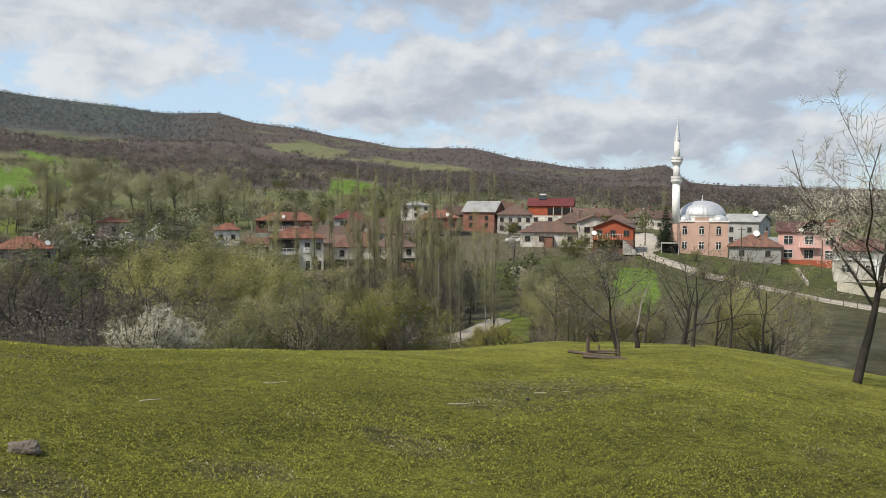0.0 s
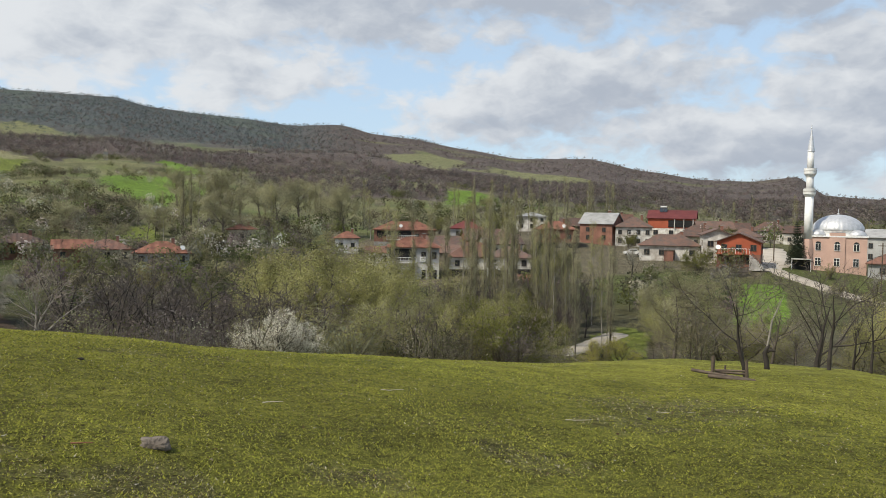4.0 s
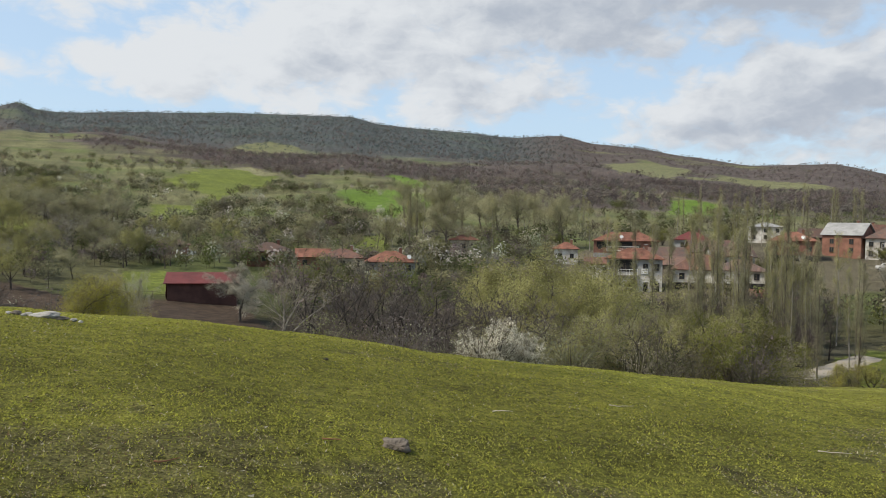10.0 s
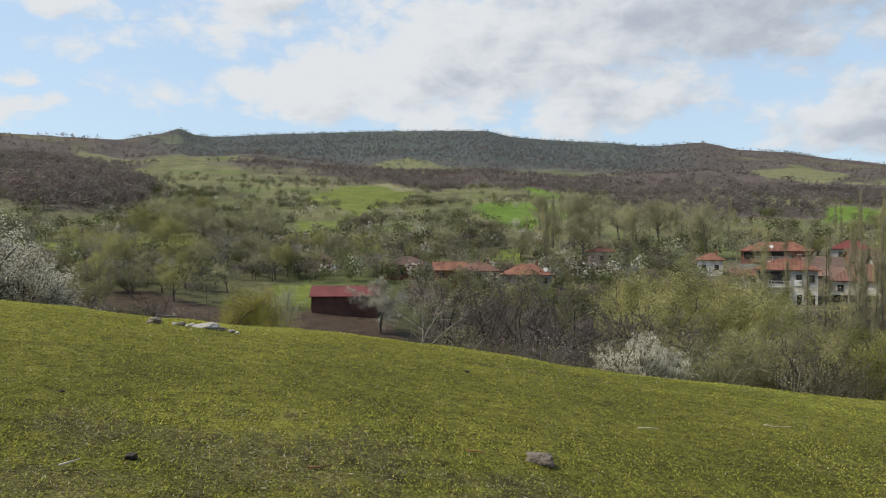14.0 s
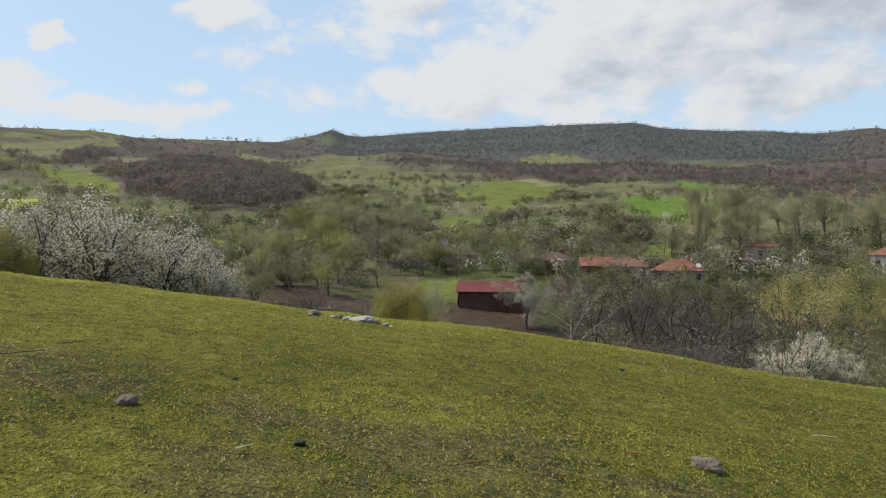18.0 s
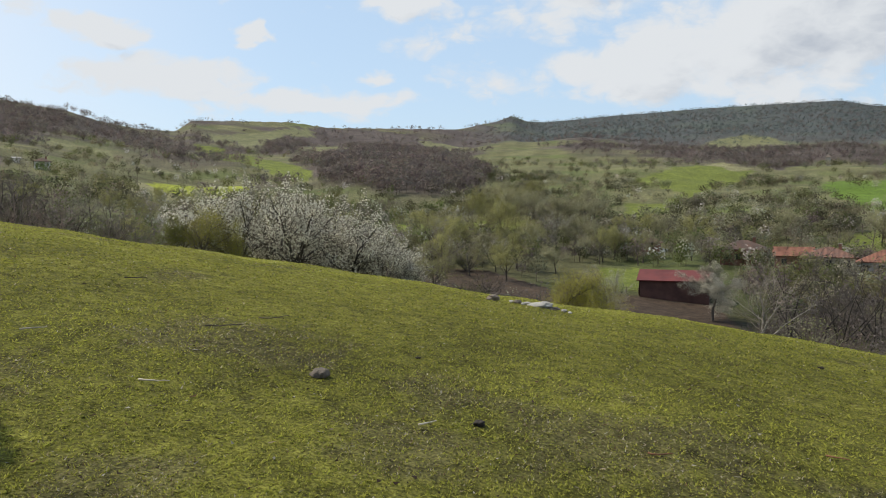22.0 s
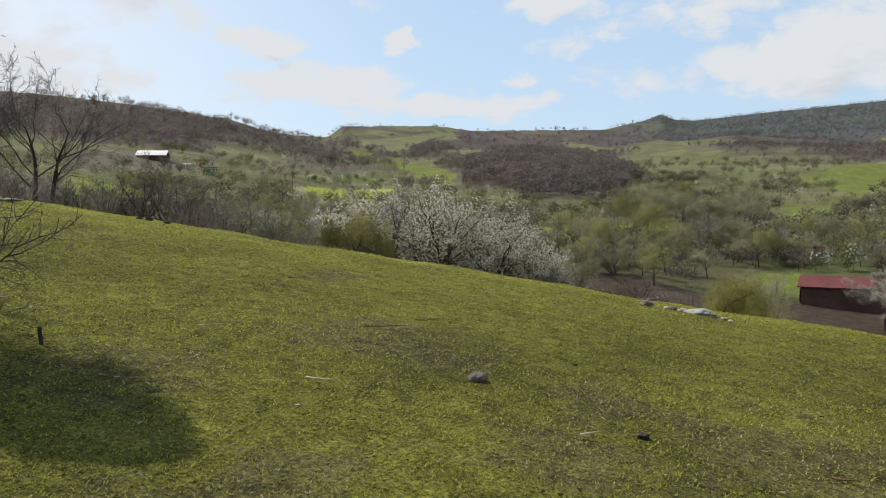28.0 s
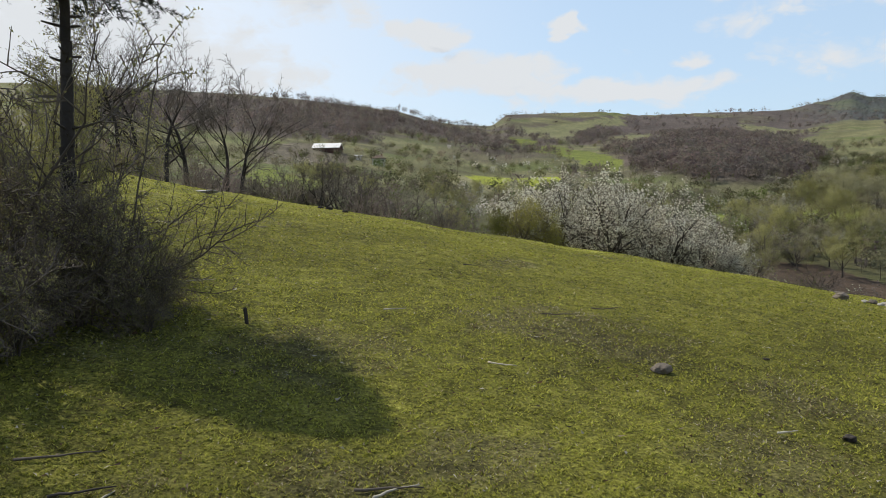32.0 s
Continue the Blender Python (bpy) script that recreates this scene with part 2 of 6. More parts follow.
def land_polar(a, r):
    a = (np.asarray(a, float) + 75) % 360 - 75
    r = np.asarray(r, float)
    zn, rc = near_land(a, r)
    zf = far_land(a, r)
    k = 0.6 + 0.02 * r
    d = np.clip(0.5 + 0.5 * (zn - zf) / k, 0, 1)
    z = zf * (1 - d) + zn * d + k * d * (1 - d)
    return np.where(r < 0.8 * rc, zn, np.where(r < rc, zn + (z - zn) * smooth((r / rc - 0.8) / 0.2), z))


def land(x, y):
    x, y = np.asarray(x, float), np.asarray(y, float)
    return land_polar(np.degrees(np.arctan2(-x, y)), np.hypot(x, y))


def spot(az, r, up=0.0):
    """The place on the ground at that bearing and distance."""
    return Vector((-r * math.sin(radians(az)), r * math.cos(radians(az)), float(land_polar(np.array([az]), np.array([r]))[0]) + up))
# ---- end of ground form ----

# ---- materials ----
MATS = {}


def material(name, base, rough=0.85, vary=0.3, scale=3.0, fine=30.0, bump=0.25, metal=0.0, jitter=0.15, second=None, spec=0.3, wave=None, thin=0.0):
    """A worn surface: base colour varied at two scales and from object to object, with fine relief."""
    if name in MATS:
        return MATS[name]
    m = bpy.data.materials.new(name)
    m.use_nodes = True
    nodes, links = m.node_tree.nodes, m.node_tree.links
    b = nodes["Principled BSDF"]
    b.inputs["Roughness"].default_value, b.inputs["Metallic"].default_value = rough, metal
    b.inputs["Specular IOR Level"].default_value = spec
    tc = nodes.new("ShaderNodeTexCoord")
    n1, n2 = nodes.new("ShaderNodeTexNoise"), nodes.new("ShaderNodeTexNoise")
    n1.inputs["Scale"].default_value, n1.inputs["Detail"].default_value = scale, 5
    n2.inputs["Scale"].default_value, n2.inputs["Detail"].default_value = fine, 4
    for n in (n1, n2):
        links.new(tc.outputs["Object"], n.inputs["Vector"])
    mix = nodes.new("ShaderNodeMix")
    mix.data_type = "RGBA"
    other = second or tuple(c * (1 - vary) for c in base)
    mix.inputs[6].default_value, mix.inputs[7].default_value = (*base, 1), (*other, 1)
    ramp = nodes.new("ShaderNodeMapRange")
    ramp.inputs[1].default_value, ramp.inputs[2].default_value = 0.35, 0.68
    links.new(n1.outputs[0], ramp.inputs[0])
    links.new(ramp.outputs[0], mix.inputs[0])
    info = nodes.new("ShaderNodeObjectInfo")
    val = nodes.new("ShaderNodeMath")
    val.operation = "MULTIPLY_ADD"
    val.inputs[1].default_value, val.inputs[2].default_value = 2 * jitter, 1 - jitter
    links.new(info.outputs["Random"], val.inputs[0])
    add = nodes.new("ShaderNodeMath")
    add.operation = "MULTIPLY_ADD"
    add.inputs[1].default_value, add.inputs[2].default_value = vary * 1.2, -vary * 0.6
    links.new(n2.outputs[0], add.inputs[0])
    both = nodes.new("ShaderNodeMath")
    links.new(val.outputs[0], both.inputs[0])
    links.new(add.outputs[0], both.inputs[1])
    hsv = nodes.new("ShaderNodeHueSaturation")
    links.new(mix.outputs[2], hsv.inputs["Color"])
    links.new(both.outputs[0], hsv.inputs["Value"])
    links.new(hsv.outputs[0], b.inputs["Base Color"])
    bp = nodes.new("ShaderNodeBump")
    bp.inputs["Strength"].default_value, bp.inputs["Distance"].default_value = bump, 0.02
    height = n2.outputs[0]
    if wave:                                   # rows of tiles or corrugations
        w = nodes.new("ShaderNodeTexWave")
        w.inputs["Scale"].default_value, w.inputs["Distortion"].default_value = wave[0], wave[1]
        w.bands_direction = wave[2]
        links.new(tc.outputs["Object"], w.inputs["Vector"])
        sm = nodes.new("ShaderNodeMath")
        links.new(w.outputs[1], sm.inputs[0])
        links.new(n2.outputs[0], sm.inputs[1])
        height, bp.inputs["Distance"].default_value = sm.outputs[0], 0.06
    links.new(height, bp.inputs["Height"])
    links.new(bp.outputs[0], b.inputs["Normal"])
    if thin:                                   # leaves and petals that let light through
        tr, ms = nodes.new("ShaderNodeBsdfTranslucent"), nodes.new("ShaderNodeMixShader")
        ms.inputs[0].default_value = thin
        links.new(hsv.outputs[0], tr.inputs["Color"])
        links.new(b.outputs[0], ms.inputs[1])
        links.new(tr.outputs[0], ms.inputs[2])
        links.new(ms.outputs[0], nodes["Material Output"].inputs["Surface"])
    MATS[name] = m
    return m


def glass_dark():
    return material("window_glass", (0.035, 0.04, 0.045), rough=0.12, vary=0.1, bump=0.02, spec=0.6)


M_BARK = material("bark", (0.12, 0.10, 0.08), vary=0.45, scale=6, fine=40, bump=0.6)
M_BARK_DARK = material("bark_dark", (0.05, 0.042, 0.036), vary=0.45, scale=5, fine=40, bump=0.6)
M_BARK_PALE = material("bark_pale", (0.33, 0.30, 0.26), vary=0.4, scale=4, fine=30, bump=0.4)
M_TWIG = material("twigs_grey", (0.25, 0.22, 0.175), vary=0.35, scale=1.2, fine=9)
M_TWIG_BROWN = material("twigs_brown", (0.125, 0.105, 0.09), vary=0.35, scale=1.2, fine=9)
M_BUD = material("buds_olive", (0.33, 0.32, 0.125), vary=0.35, scale=1.0, fine=8, jitter=0.25, thin=0.35)
M_BUD_GREY = material("buds_grey_green", (0.36, 0.345, 0.20), vary=0.35, scale=1.0, fine=8, jitter=0.22, thin=0.35)
M_LEAF = material("leaves_green", (0.19, 0.195, 0.05), vary=0.4, scale=1.0, fine=8, jitter=0.25, thin=0.35)
M_LEAF_YELLOW = material("leaves_yellow_green", (0.40, 0.375, 0.07), vary=0.35, scale=1.0, fine=8, jitter=0.2, thin=0.35)
M_BLOSSOM = material("white_blossom", (0.75, 0.72, 0.59), vary=0.25, scale=1.5, fine=12, jitter=0.1, thin=0.3)
M_BLOSSOM_DULL = material("grey_white_blossom", (0.44, 0.42, 0.34), vary=0.3, scale=1.5, fine=12, jitter=0.15, thin=0.3)
M_TWIG_BRIAR = material("briar_stems", (0.16, 0.13, 0.105), vary=0.45, scale=1.5, fine=12)
M_NEEDLE = material("spruce_needles", (0.022, 0.034, 0.016), vary=0.4, scale=2, fine=12)
M_STONE = material("field_stone", (0.20, 0.17, 0.14), vary=0.45, scale=9, fine=60, bump=0.9, second=(0.14, 0.115, 0.09))
M_STONE_PALE = material("pale_stone", (0.42, 0.40, 0.36), vary=0.3, scale=6, fine=50, bump=0.8)
M_WOOD = material("weathered_wood", (0.13, 0.10, 0.075), vary=0.4, scale=8, fine=50, bump=0.5)
M_METAL = material("grey_sheet_metal", (0.66, 0.67, 0.68), rough=0.42, metal=0.4, vary=0.2, scale=2, fine=15, bump=0.1)
M_CONCRETE = material("concrete", (0.42, 0.40, 0.37), vary=0.3, scale=1.2, fine=14, bump=0.3)

# ---- helpers for meshes ----
def mesh_object(name, verts, faces, mat, parent=None, label="", shade=False):
    me = bpy.data.meshes.new(name)
    me.from_pydata(verts, [], faces)
    if mat:
        me.materials.append(mat)
    if shade:
        me.polygons.foreach_set("use_smooth", [True] * len(me.polygons))
    ob = new(name, me)
    if parent:
        ob.parent = parent
    if label:
        ob["label"] = label
    return ob


def part(name, bm, mat, parent=None, label="", shade=False):
    me = bpy.data.meshes.new(name)
    bm.to_mesh(me)
    bm.free()
    me.materials.append(mat)
    if shade:
        me.polygons.foreach_set("use_smooth", [True] * len(me.polygons))
    ob = new(name, me)
    if parent:
        ob.parent = parent
    if label:
        ob["label"] = label
    return ob


def empty(name, m):
    ob = new(name)
    ob.empty_display_size = 0.3
    ob.matrix_world = m
    return ob


# ---- the land: one sheet from the standpoint to the horizon ----
VALLEY_FIELDS = [   # bearing and distance of the corners, on the valley floor
    ("soil", [(-13.5, 143), (-8, 150), (0, 134), (6, 130), (14, 134), (16.5, 180), (12, 235), (2, 260), (-9, 255), (-14, 225)]),
    ("green", [(-2.5, 96), (-4.4, 104), (-6.8, 100), (-6.0, 84), (-2.6, 82)]), ("green", [(31.7, 191), (28.8, 187), (28.6, 233), (30.9, 224)]),
    ("yellow", [(79.3, 356), (77.6, 308), (72.0, 293), (71.6, 385)]),
    ("bright", [(-12.0, 107), (-15.3, 106), (-15.4, 140), (-12.5, 138)]), ("green", [(46.7, 150), (46.5, 122), (43.6, 123), (43.8, 153)]),
    ("plough", [(49.8, 101), (47.9, 83), (36.6, 96), (39.1, 120), (46.7, 117)]), ("plough", [(62.5, 92), (62.5, 130), (55, 136), (50, 118), (50, 90)]),
    ("green", [(62.0, 223), (62.0, 194), (51.3, 199), (51.3, 255)]),
]
SLOPE_FIELDS = [   # on the open slope across the valley
    ("green", [(44.4, 476), (41.5, 588), (38.3, 813), (36.3, 565), (36.6, 510), (39.2, 417), (40.8, 357), (42.4, 360), (41, 394), (42.4, 439)]),
    ("green", [(44.9, 354), (44.8, 286), (42.4, 286), (40.6, 354)]),
    ("straw", [(39.4, 731), (38.2, 811), (36.3, 582), (37.9, 564)]),
    ("pale", [(35.7, 536), (32.5, 558), (32.4, 523), (34.8, 454)]),
    ("bright", [(32.4, 417), (31.3, 498), (27.8, 485), (25.6, 436), (24.9, 408), (28.2, 297), (30, 323)]),
    ("bright", [(28.7, 848), (26.9, 846), (25.6, 562), (27.8, 546)]),
    ("pale", [(41.4, 1240), (38.5, 1435), (36.7, 1513), (34.8, 1435), (34.4, 1195), (37.5, 958), (39.8, 1214)]),
]
RIDGE_FIELDS = [   # high pastures
    ("pale", [(12.9, 1604), (9.5, 1846), (6.8, 1714), (8.2, 1201), (11.7, 1049)]),
    ("pale", [(7.3, 1220), (4.7, 1669), (-2.1, 1454), (-1.3, 997), (1.6, 892), (3.8, 1276)]),
    ("bright", [(8.3, 542), (6.8, 561), (4.6, 538), (4.6, 428), (8.1, 369)]),
    ("pale", [(75.3, 1069), (67.4, 1318), (67.2, 1227), (69.3, 1195), (71.6, 851), (72.6, 862)]),
    ("green", [(75.4, 899), (73.9, 864), (71.8, 683), (69.3, 599), (67.2, 451), (67.9, 429), (69.3, 455), (71.8, 526), (73.9, 619), (75.1, 775)]),
]
HILL_FIELDS = [   # below the hill farm
    ("pale", [(67.4, 961), (65.4, 1166), (64.2, 817), (65.6, 588), (67, 763)]),
    ("pale", [(59.8, 1270), (58, 1230), (55.9, 1176), (57.3, 1008), (59, 1145)]),
    ("green", [(94.2, 223), (93, 270), (88.9, 215), (89.3, 183), (94, 182)]),
    ("pale", [(86.4, 533), (84.2, 567), (80.5, 508), (75.6, 450), (76, 397), (78.6, 480), (81.6, 494), (85.3, 522)]),
    ("heath", [(94.3, 356), (90.3, 392), (86.4, 366), (87.9, 310), (93, 284)]),
    ("straw", [(80.9, 359), (78.8, 353), (76.5, 309), (76.9, 266), (80.9, 317)]),
    ("plough", [(93.5, 178), (88.9, 170), (88.6, 137), (92.4, 143)]),
]
FIELDS = VALLEY_FIELDS + SLOPE_FIELDS + RIDGE_FIELDS + HILL_FIELDS
COPSES = [   # leafless woods with a clear edge
    [(39.8, 811), (37.5, 946), (34.4, 971), (32.5, 926), (32.7, 824), (34.6, 565), (36.9, 757), (38.5, 833)],
    [(69.3, 1195), (66.9, 1371), (63.6, 1397), (59.9, 1382), (58.8, 1148), (59.9, 966), (64.2, 826), (65.4, 1176), (67.2, 1142), (68.6, 811), (71, 815), (70.3, 966)],
    [(91.8, 747), (88.9, 813), (84.6, 798), (82.9, 792), (83.5, 733), (86.4, 546), (91.8, 543), (92.3, 677)],
]


def inside(poly, a, r):
    """Which points lie in a polygon of the plan (bearing against log distance)."""
    hit = np.zeros(a.shape, bool)
    lr = np.log(r)
    for (a0, r0), (a1, r1) in zip(poly, poly[1:] + poly[:1]):
        l0, l1 = math.log(r0), math.log(r1)
        if l0 == l1:
            continue
        cross = ((l0 > lr) != (l1 > lr)) & (a < (a1 - a0) * (lr - l0) / (l1 - l0) + a0)
        hit ^= cross
    return hit


def woods_at(a, r):
    """How wooded the far land is, 0 to 1."""
    x, y = -r * np.sin(np.radians(a)), r * np.cos(np.radians(a))
    w = 0.5 + 0.7 * waves(x, y, 55, 6.0) + 0.45 * waves(x, y, 21, 7.0)
    w = w + 1.2 * smooth((r * (1 + 0.3 * waves(x, y, 90, 8.0)) - 620) / 420) * (1 - 0.3 * smooth((a - 52) / 16))
    mound = knoll(a, r)
    ridge = np.exp(-(((a - 95) / 10) ** 4 + (np.log(r / 620) / 0.27) ** 4))
    left = np.exp(-(((a - 74) / 7) ** 2 + (np.log(r / 650) / 0.25) ** 2))
    scrub = np.exp(-(((a - 22) / 14) ** 2 + (np.log(r / 700) / 0.28) ** 2))
    w = w + 2.2 * mound + 2.2 * ridge + 0.6 * left + 0.9 * scrub - 0.55
    w = w + 0.75 * smooth((24 - a) / 8) * smooth((r - 360) / 120)
    open_slope = np.exp(-(((a - 42) / 13) ** 2 + (np.log(r / 420) / 0.35) ** 2))
    glade = smooth((waves(x, y, 120, 9.3) + 0.4 * waves(x, y, 43, 3.3) - 0.30) / 0.25) * smooth((r - 450) / 200)
    w = np.clip(w - 0.9 * open_slope - 1.3 * glade * (1 - np.clip(mound + ridge, 0, 1)), 0, 1) * smooth((r - 230) / 120)
    for poly in COPSES:
        w = np.where(inside(poly, a + 0.25 * waves(x, y, 11, 4.0), r * (1 + 0.02 * waves(x, y, 17, 2.0))), 1.0, w)
    return w


WORN = ((-7.4, 10.6, 1.3), (-4.5, 9.0, 0.7), (73.0, 6.0, 0.8), (68.5, 5.6, 0.4), (45.5, 4.7, 0.8), (42.5, 5.0, 0.5), (90.0, 5.0, 0.55), (57.5, 5.0, 0.4),
        (60.0, 4.2, 0.5), (30.0, 4.6, 0.5), (14.0, 5.2, 0.4), (88.9, 3.3, 0.3), (80.0, 3.6, 0.35), (2.0, 6.5, 0.5), (36.0, 3.8, 0.5), (100.0, 3.0, 0.4), (52.0, 3.2, 0.5))


def dry_turf(x, y):
    """How bare and dry the turf is, 0 to 1: worn places and a scatter of small ones."""
    d = smooth((waves(x, y, 0.9, 1.5) + 0.6 * waves(x, y, 0.33, 2.5) - 0.6) / 0.8)
    rough = 0.5 * waves(x, y, 0.21, 4.0) + 0.4 * waves(x, y, 0.09, 5.0)
    for az, r, s in WORN:
        px, py = -r * math.sin(radians(az)), r * math.cos(radians(az))
        q = np.hypot(x - px, y - py) / s
        d = np.maximum(d, smooth((1.15 - q + rough) / 0.7))
    return d


def cover_colour(a, r):
    n = a.shape
    x, y = -r * np.sin(np.radians(a)), r * np.cos(np.radians(a))

    def tint(c):
        return np.broadcast_to(np.array(c), (*n, 3)).copy()

    col = tint((0.205, 0.205, 0.036))                                        # cropped meadow round the standpoint
    dry = dry_turf(x, y)[..., None]
    col = col * (1 - 0.6 * dry) + tint((0.115, 0.098, 0.062)) * 0.6 * dry
    lush = smooth((waves(x, y, 4.0, 3.5) - 0.1) / 0.8)[..., None]
    col = col * (1 - 0.25 * lush) + tint((0.13, 0.17, 0.02)) * 0.25 * lush
    blade_shade = (1 - smooth((r - 7) / 11))[..., None]                          # near ground browned, the shade under the blades put into its colour
    col = col * (1 - 0.45 * blade_shade) + tint((0.075, 0.07, 0.02)) * 0.45 * blade_shade
    _, rc = near_land((a + 75) % 360 - 75, r)
    down = smooth((r - 1.5 * rc) / (0.7 * rc))[..., None]                   # scrubby bank beyond the brow, its colour lowered for the shade under scrub
    bank = tint((0.062, 0.058, 0.034)) + 0.02 * waves(x, y, 3.0, 1.0)[..., None]
    col = col * (1 - down) + bank * down
    mid = smooth((r - 95) / 40)[..., None]
    meadow = tint((0.130, 0.128, 0.062)) * (1 + 0.3 * waves(x, y, 14, 2.0)[..., None])
    g2 = smooth((waves(x, y, 24, 5.0) - 0.05) / 0.5)[..., None]
    meadow = meadow * (1 - g2) + tint((0.108, 0.125, 0.045)) * g2
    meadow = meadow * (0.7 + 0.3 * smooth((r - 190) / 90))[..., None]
    col = col * (1 - mid) + meadow * mid
    w = woods_at(a, r)[..., None]
    litter = tint((0.088, 0.072, 0.064)) * (1 + 0.25 * waves(x, y, 30, 4.0)[..., None])
    col = col * (1 - w) + litter * w
    # far ridge tinted pale blue, aerial haze put into the ground colour
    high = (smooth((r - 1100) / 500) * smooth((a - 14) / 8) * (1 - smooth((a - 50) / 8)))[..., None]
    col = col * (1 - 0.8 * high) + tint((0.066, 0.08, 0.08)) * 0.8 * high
    for kind, poly in FIELDS:
        hit = inside(poly, a + 0.35 * waves(x, y, 7, 1.0), r * (1 + 0.015 * waves(x, y, 9, 2.0)))
        c = {"green": (0.122, 0.145, 0.03), "bright": (0.105, 0.165, 0.026), "plough": (0.072, 0.052, 0.037), "yellow": (0.24, 0.27, 0.035),
             "soil": (0.105, 0.092, 0.06), "heath": (0.12, 0.105, 0.078), "straw": (0.20, 0.19, 0.10), "pale": (0.15, 0.152, 0.075)}[kind]
        col[hit] = np.array(c) * (1 + 0.15 * waves(x, y, 5, 3.0)[hit][:, None])
    return np.clip(col, 0.01, 1)


def build_land():
    fan = np.concatenate([np.arange(-42, 112, 0.25), np.arange(112, 318, 3.0)])
    rings = np.concatenate([np.linspace(0.6, 6, 40), np.geomspace(6.1, 60, 90), np.geomspace(61.5, 700, 140), np.geomspace(706, 2450, 110), np.geomspace(2600, 4200, 6)])
    A, R_ = np.meshgrid(fan, rings, indexing="ij")
    Zs = land_polar(A, R_)
    Xs, Ys = -R_ * np.sin(np.radians(A)), R_ * np.cos(np.radians(A))
    na, nr = A.shape
    verts = np.concatenate([np.stack([Xs, Ys, Zs], -1).reshape(-1, 3), [[0, 0, -EYE]]])
    ia, ir = np.meshgrid(np.arange(na), np.arange(nr - 1), indexing="ij")
    ja = (ia + 1) % na
    quads = np.stack([ia * nr + ir, ia * nr + ir + 1, ja * nr + ir + 1, ja * nr + ir], -1).reshape(-1, 4)
    me = bpy.data.meshes.new("ground")
    tip = len(verts) - 1
    hub = [(tip, ((i + 1) % na) * nr, i * nr)[::-1] for i in range(na)]
    me.from_pydata(verts.tolist(), [], quads.tolist() + hub)
    me.polygons.foreach_set("use_smooth", [True] * len(me.polygons))
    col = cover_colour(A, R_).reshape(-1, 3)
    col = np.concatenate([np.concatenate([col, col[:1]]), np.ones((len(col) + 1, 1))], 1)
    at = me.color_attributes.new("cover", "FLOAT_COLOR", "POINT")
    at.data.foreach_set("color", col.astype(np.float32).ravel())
    ob = new("ground", me)
    m = bpy.data.materials.new("grass_and_soil")
    m.use_nodes = True
    nodes, links = m.node_tree.nodes, m.node_tree.links
    b = nodes["Principled BSDF"]
    b.inputs["Roughness"].default_value, b.inputs["Specular IOR Level"].default_value = 0.9, 0.12
    attr = nodes.new("ShaderNodeAttribute")
    attr.attribute_name = "cover"
    tc = nodes.new("ShaderNodeTexCoord")
    value = attr.outputs["Color"]
    heights = []
    for size, amount in ((0.045, 0.30), (0.7, 0.5), (7.0, 0.7), (52.0, 1.0)):
        n = nodes.new("ShaderNodeTexNoise")
        n.inputs["Scale"].default_value, n.inputs["Detail"].default_value, n.inputs["Roughness"].default_value = size, 6, 0.62
        links.new(tc.outputs["Object"], n.inputs["Vector"])
        k = nodes.new("ShaderNodeMapRange")
        for i, v in ((1, 0.25), (2, 0.75), (3, 1 - amount), (4, 1 + amount)):
            k.inputs[i].default_value = v
        links.new(n.outputs[0], k.inputs[0])
        mul = nodes.new("ShaderNodeMix")
        mul.data_type, mul.blend_type = "RGBA", "MULTIPLY"
        mul.inputs[0].default_value = 1.0
        links.new(value, mul.inputs[6])
        links.new(k.outputs[0], mul.inputs[7])
        value = mul.outputs[2]
        heights.append(n.outputs[0])
    links.new(value, b.inputs["Base Color"])
    bp = nodes.new("ShaderNodeBump")
    bp.inputs["Strength"].default_value, bp.inputs["Distance"].default_value = 0.9, 0.05
    links.new(heights[-1], bp.inputs["Height"])
    bp2 = nodes.new("ShaderNodeBump")
    bp2.inputs["Strength"].default_value, bp2.inputs["Distance"].default_value = 0.6, 0.12
    links.new(heights[2], bp2.inputs["Height"])
    links.new(bp.outputs[0], bp2.inputs["Normal"])
    links.new(bp2.outputs[0], b.inputs["Normal"])
    me.materials.append(m)
    return tagged(ob, "rolling green pasture dropping to a valley with fields and wooded hills", "ground", kind="structure")


build_land()

# ---- trees ----
def tube(segs, sides_at):
    """Tapered limbs from (start, end, radius, radius, level) rows."""
    if not segs:
        return [], []
    P, Q = np.array([s[0] for s in segs], float), np.array([s[1] for s in segs], float)
    R0, R1 = np.array([s[2] for s in segs], float), np.array([s[3] for s in segs], float)
    sides = np.array([sides_at[min(s[4], len(sides_at) - 1)] for s in segs])
    verts, faces, base = [], [], 0
    for n in sorted(set(sides.tolist())):
        k = sides == n
        p, q, r0, r1 = P[k], Q[k], R0[k], R1[k]
        d = (q - p) / (np.linalg.norm(q - p, axis=1, keepdims=True) + 1e-9)
        u = np.cross(d, np.where(np.abs(d[:, 2:]) > 0.8, (0.3, 0.9, 0.2), (0, 0, 1.0)))
        u /= np.linalg.norm(u, axis=1, keepdims=True) + 1e-9
        v = np.cross(d, u)
        t = 2 * math.pi * np.arange(n) / n
        ring = np.cos(t)[None, :, None] * u[:, None] + np.sin(t)[None, :, None] * v[:, None]
        both = np.concatenate([p[:, None] + r0[:, None, None] * ring, q[:, None] + r1[:, None, None] * ring], 1)
        j = np.arange(n)
        quad = np.stack([j, (j + 1) % n, n + (j + 1) % n, n + j], 1)
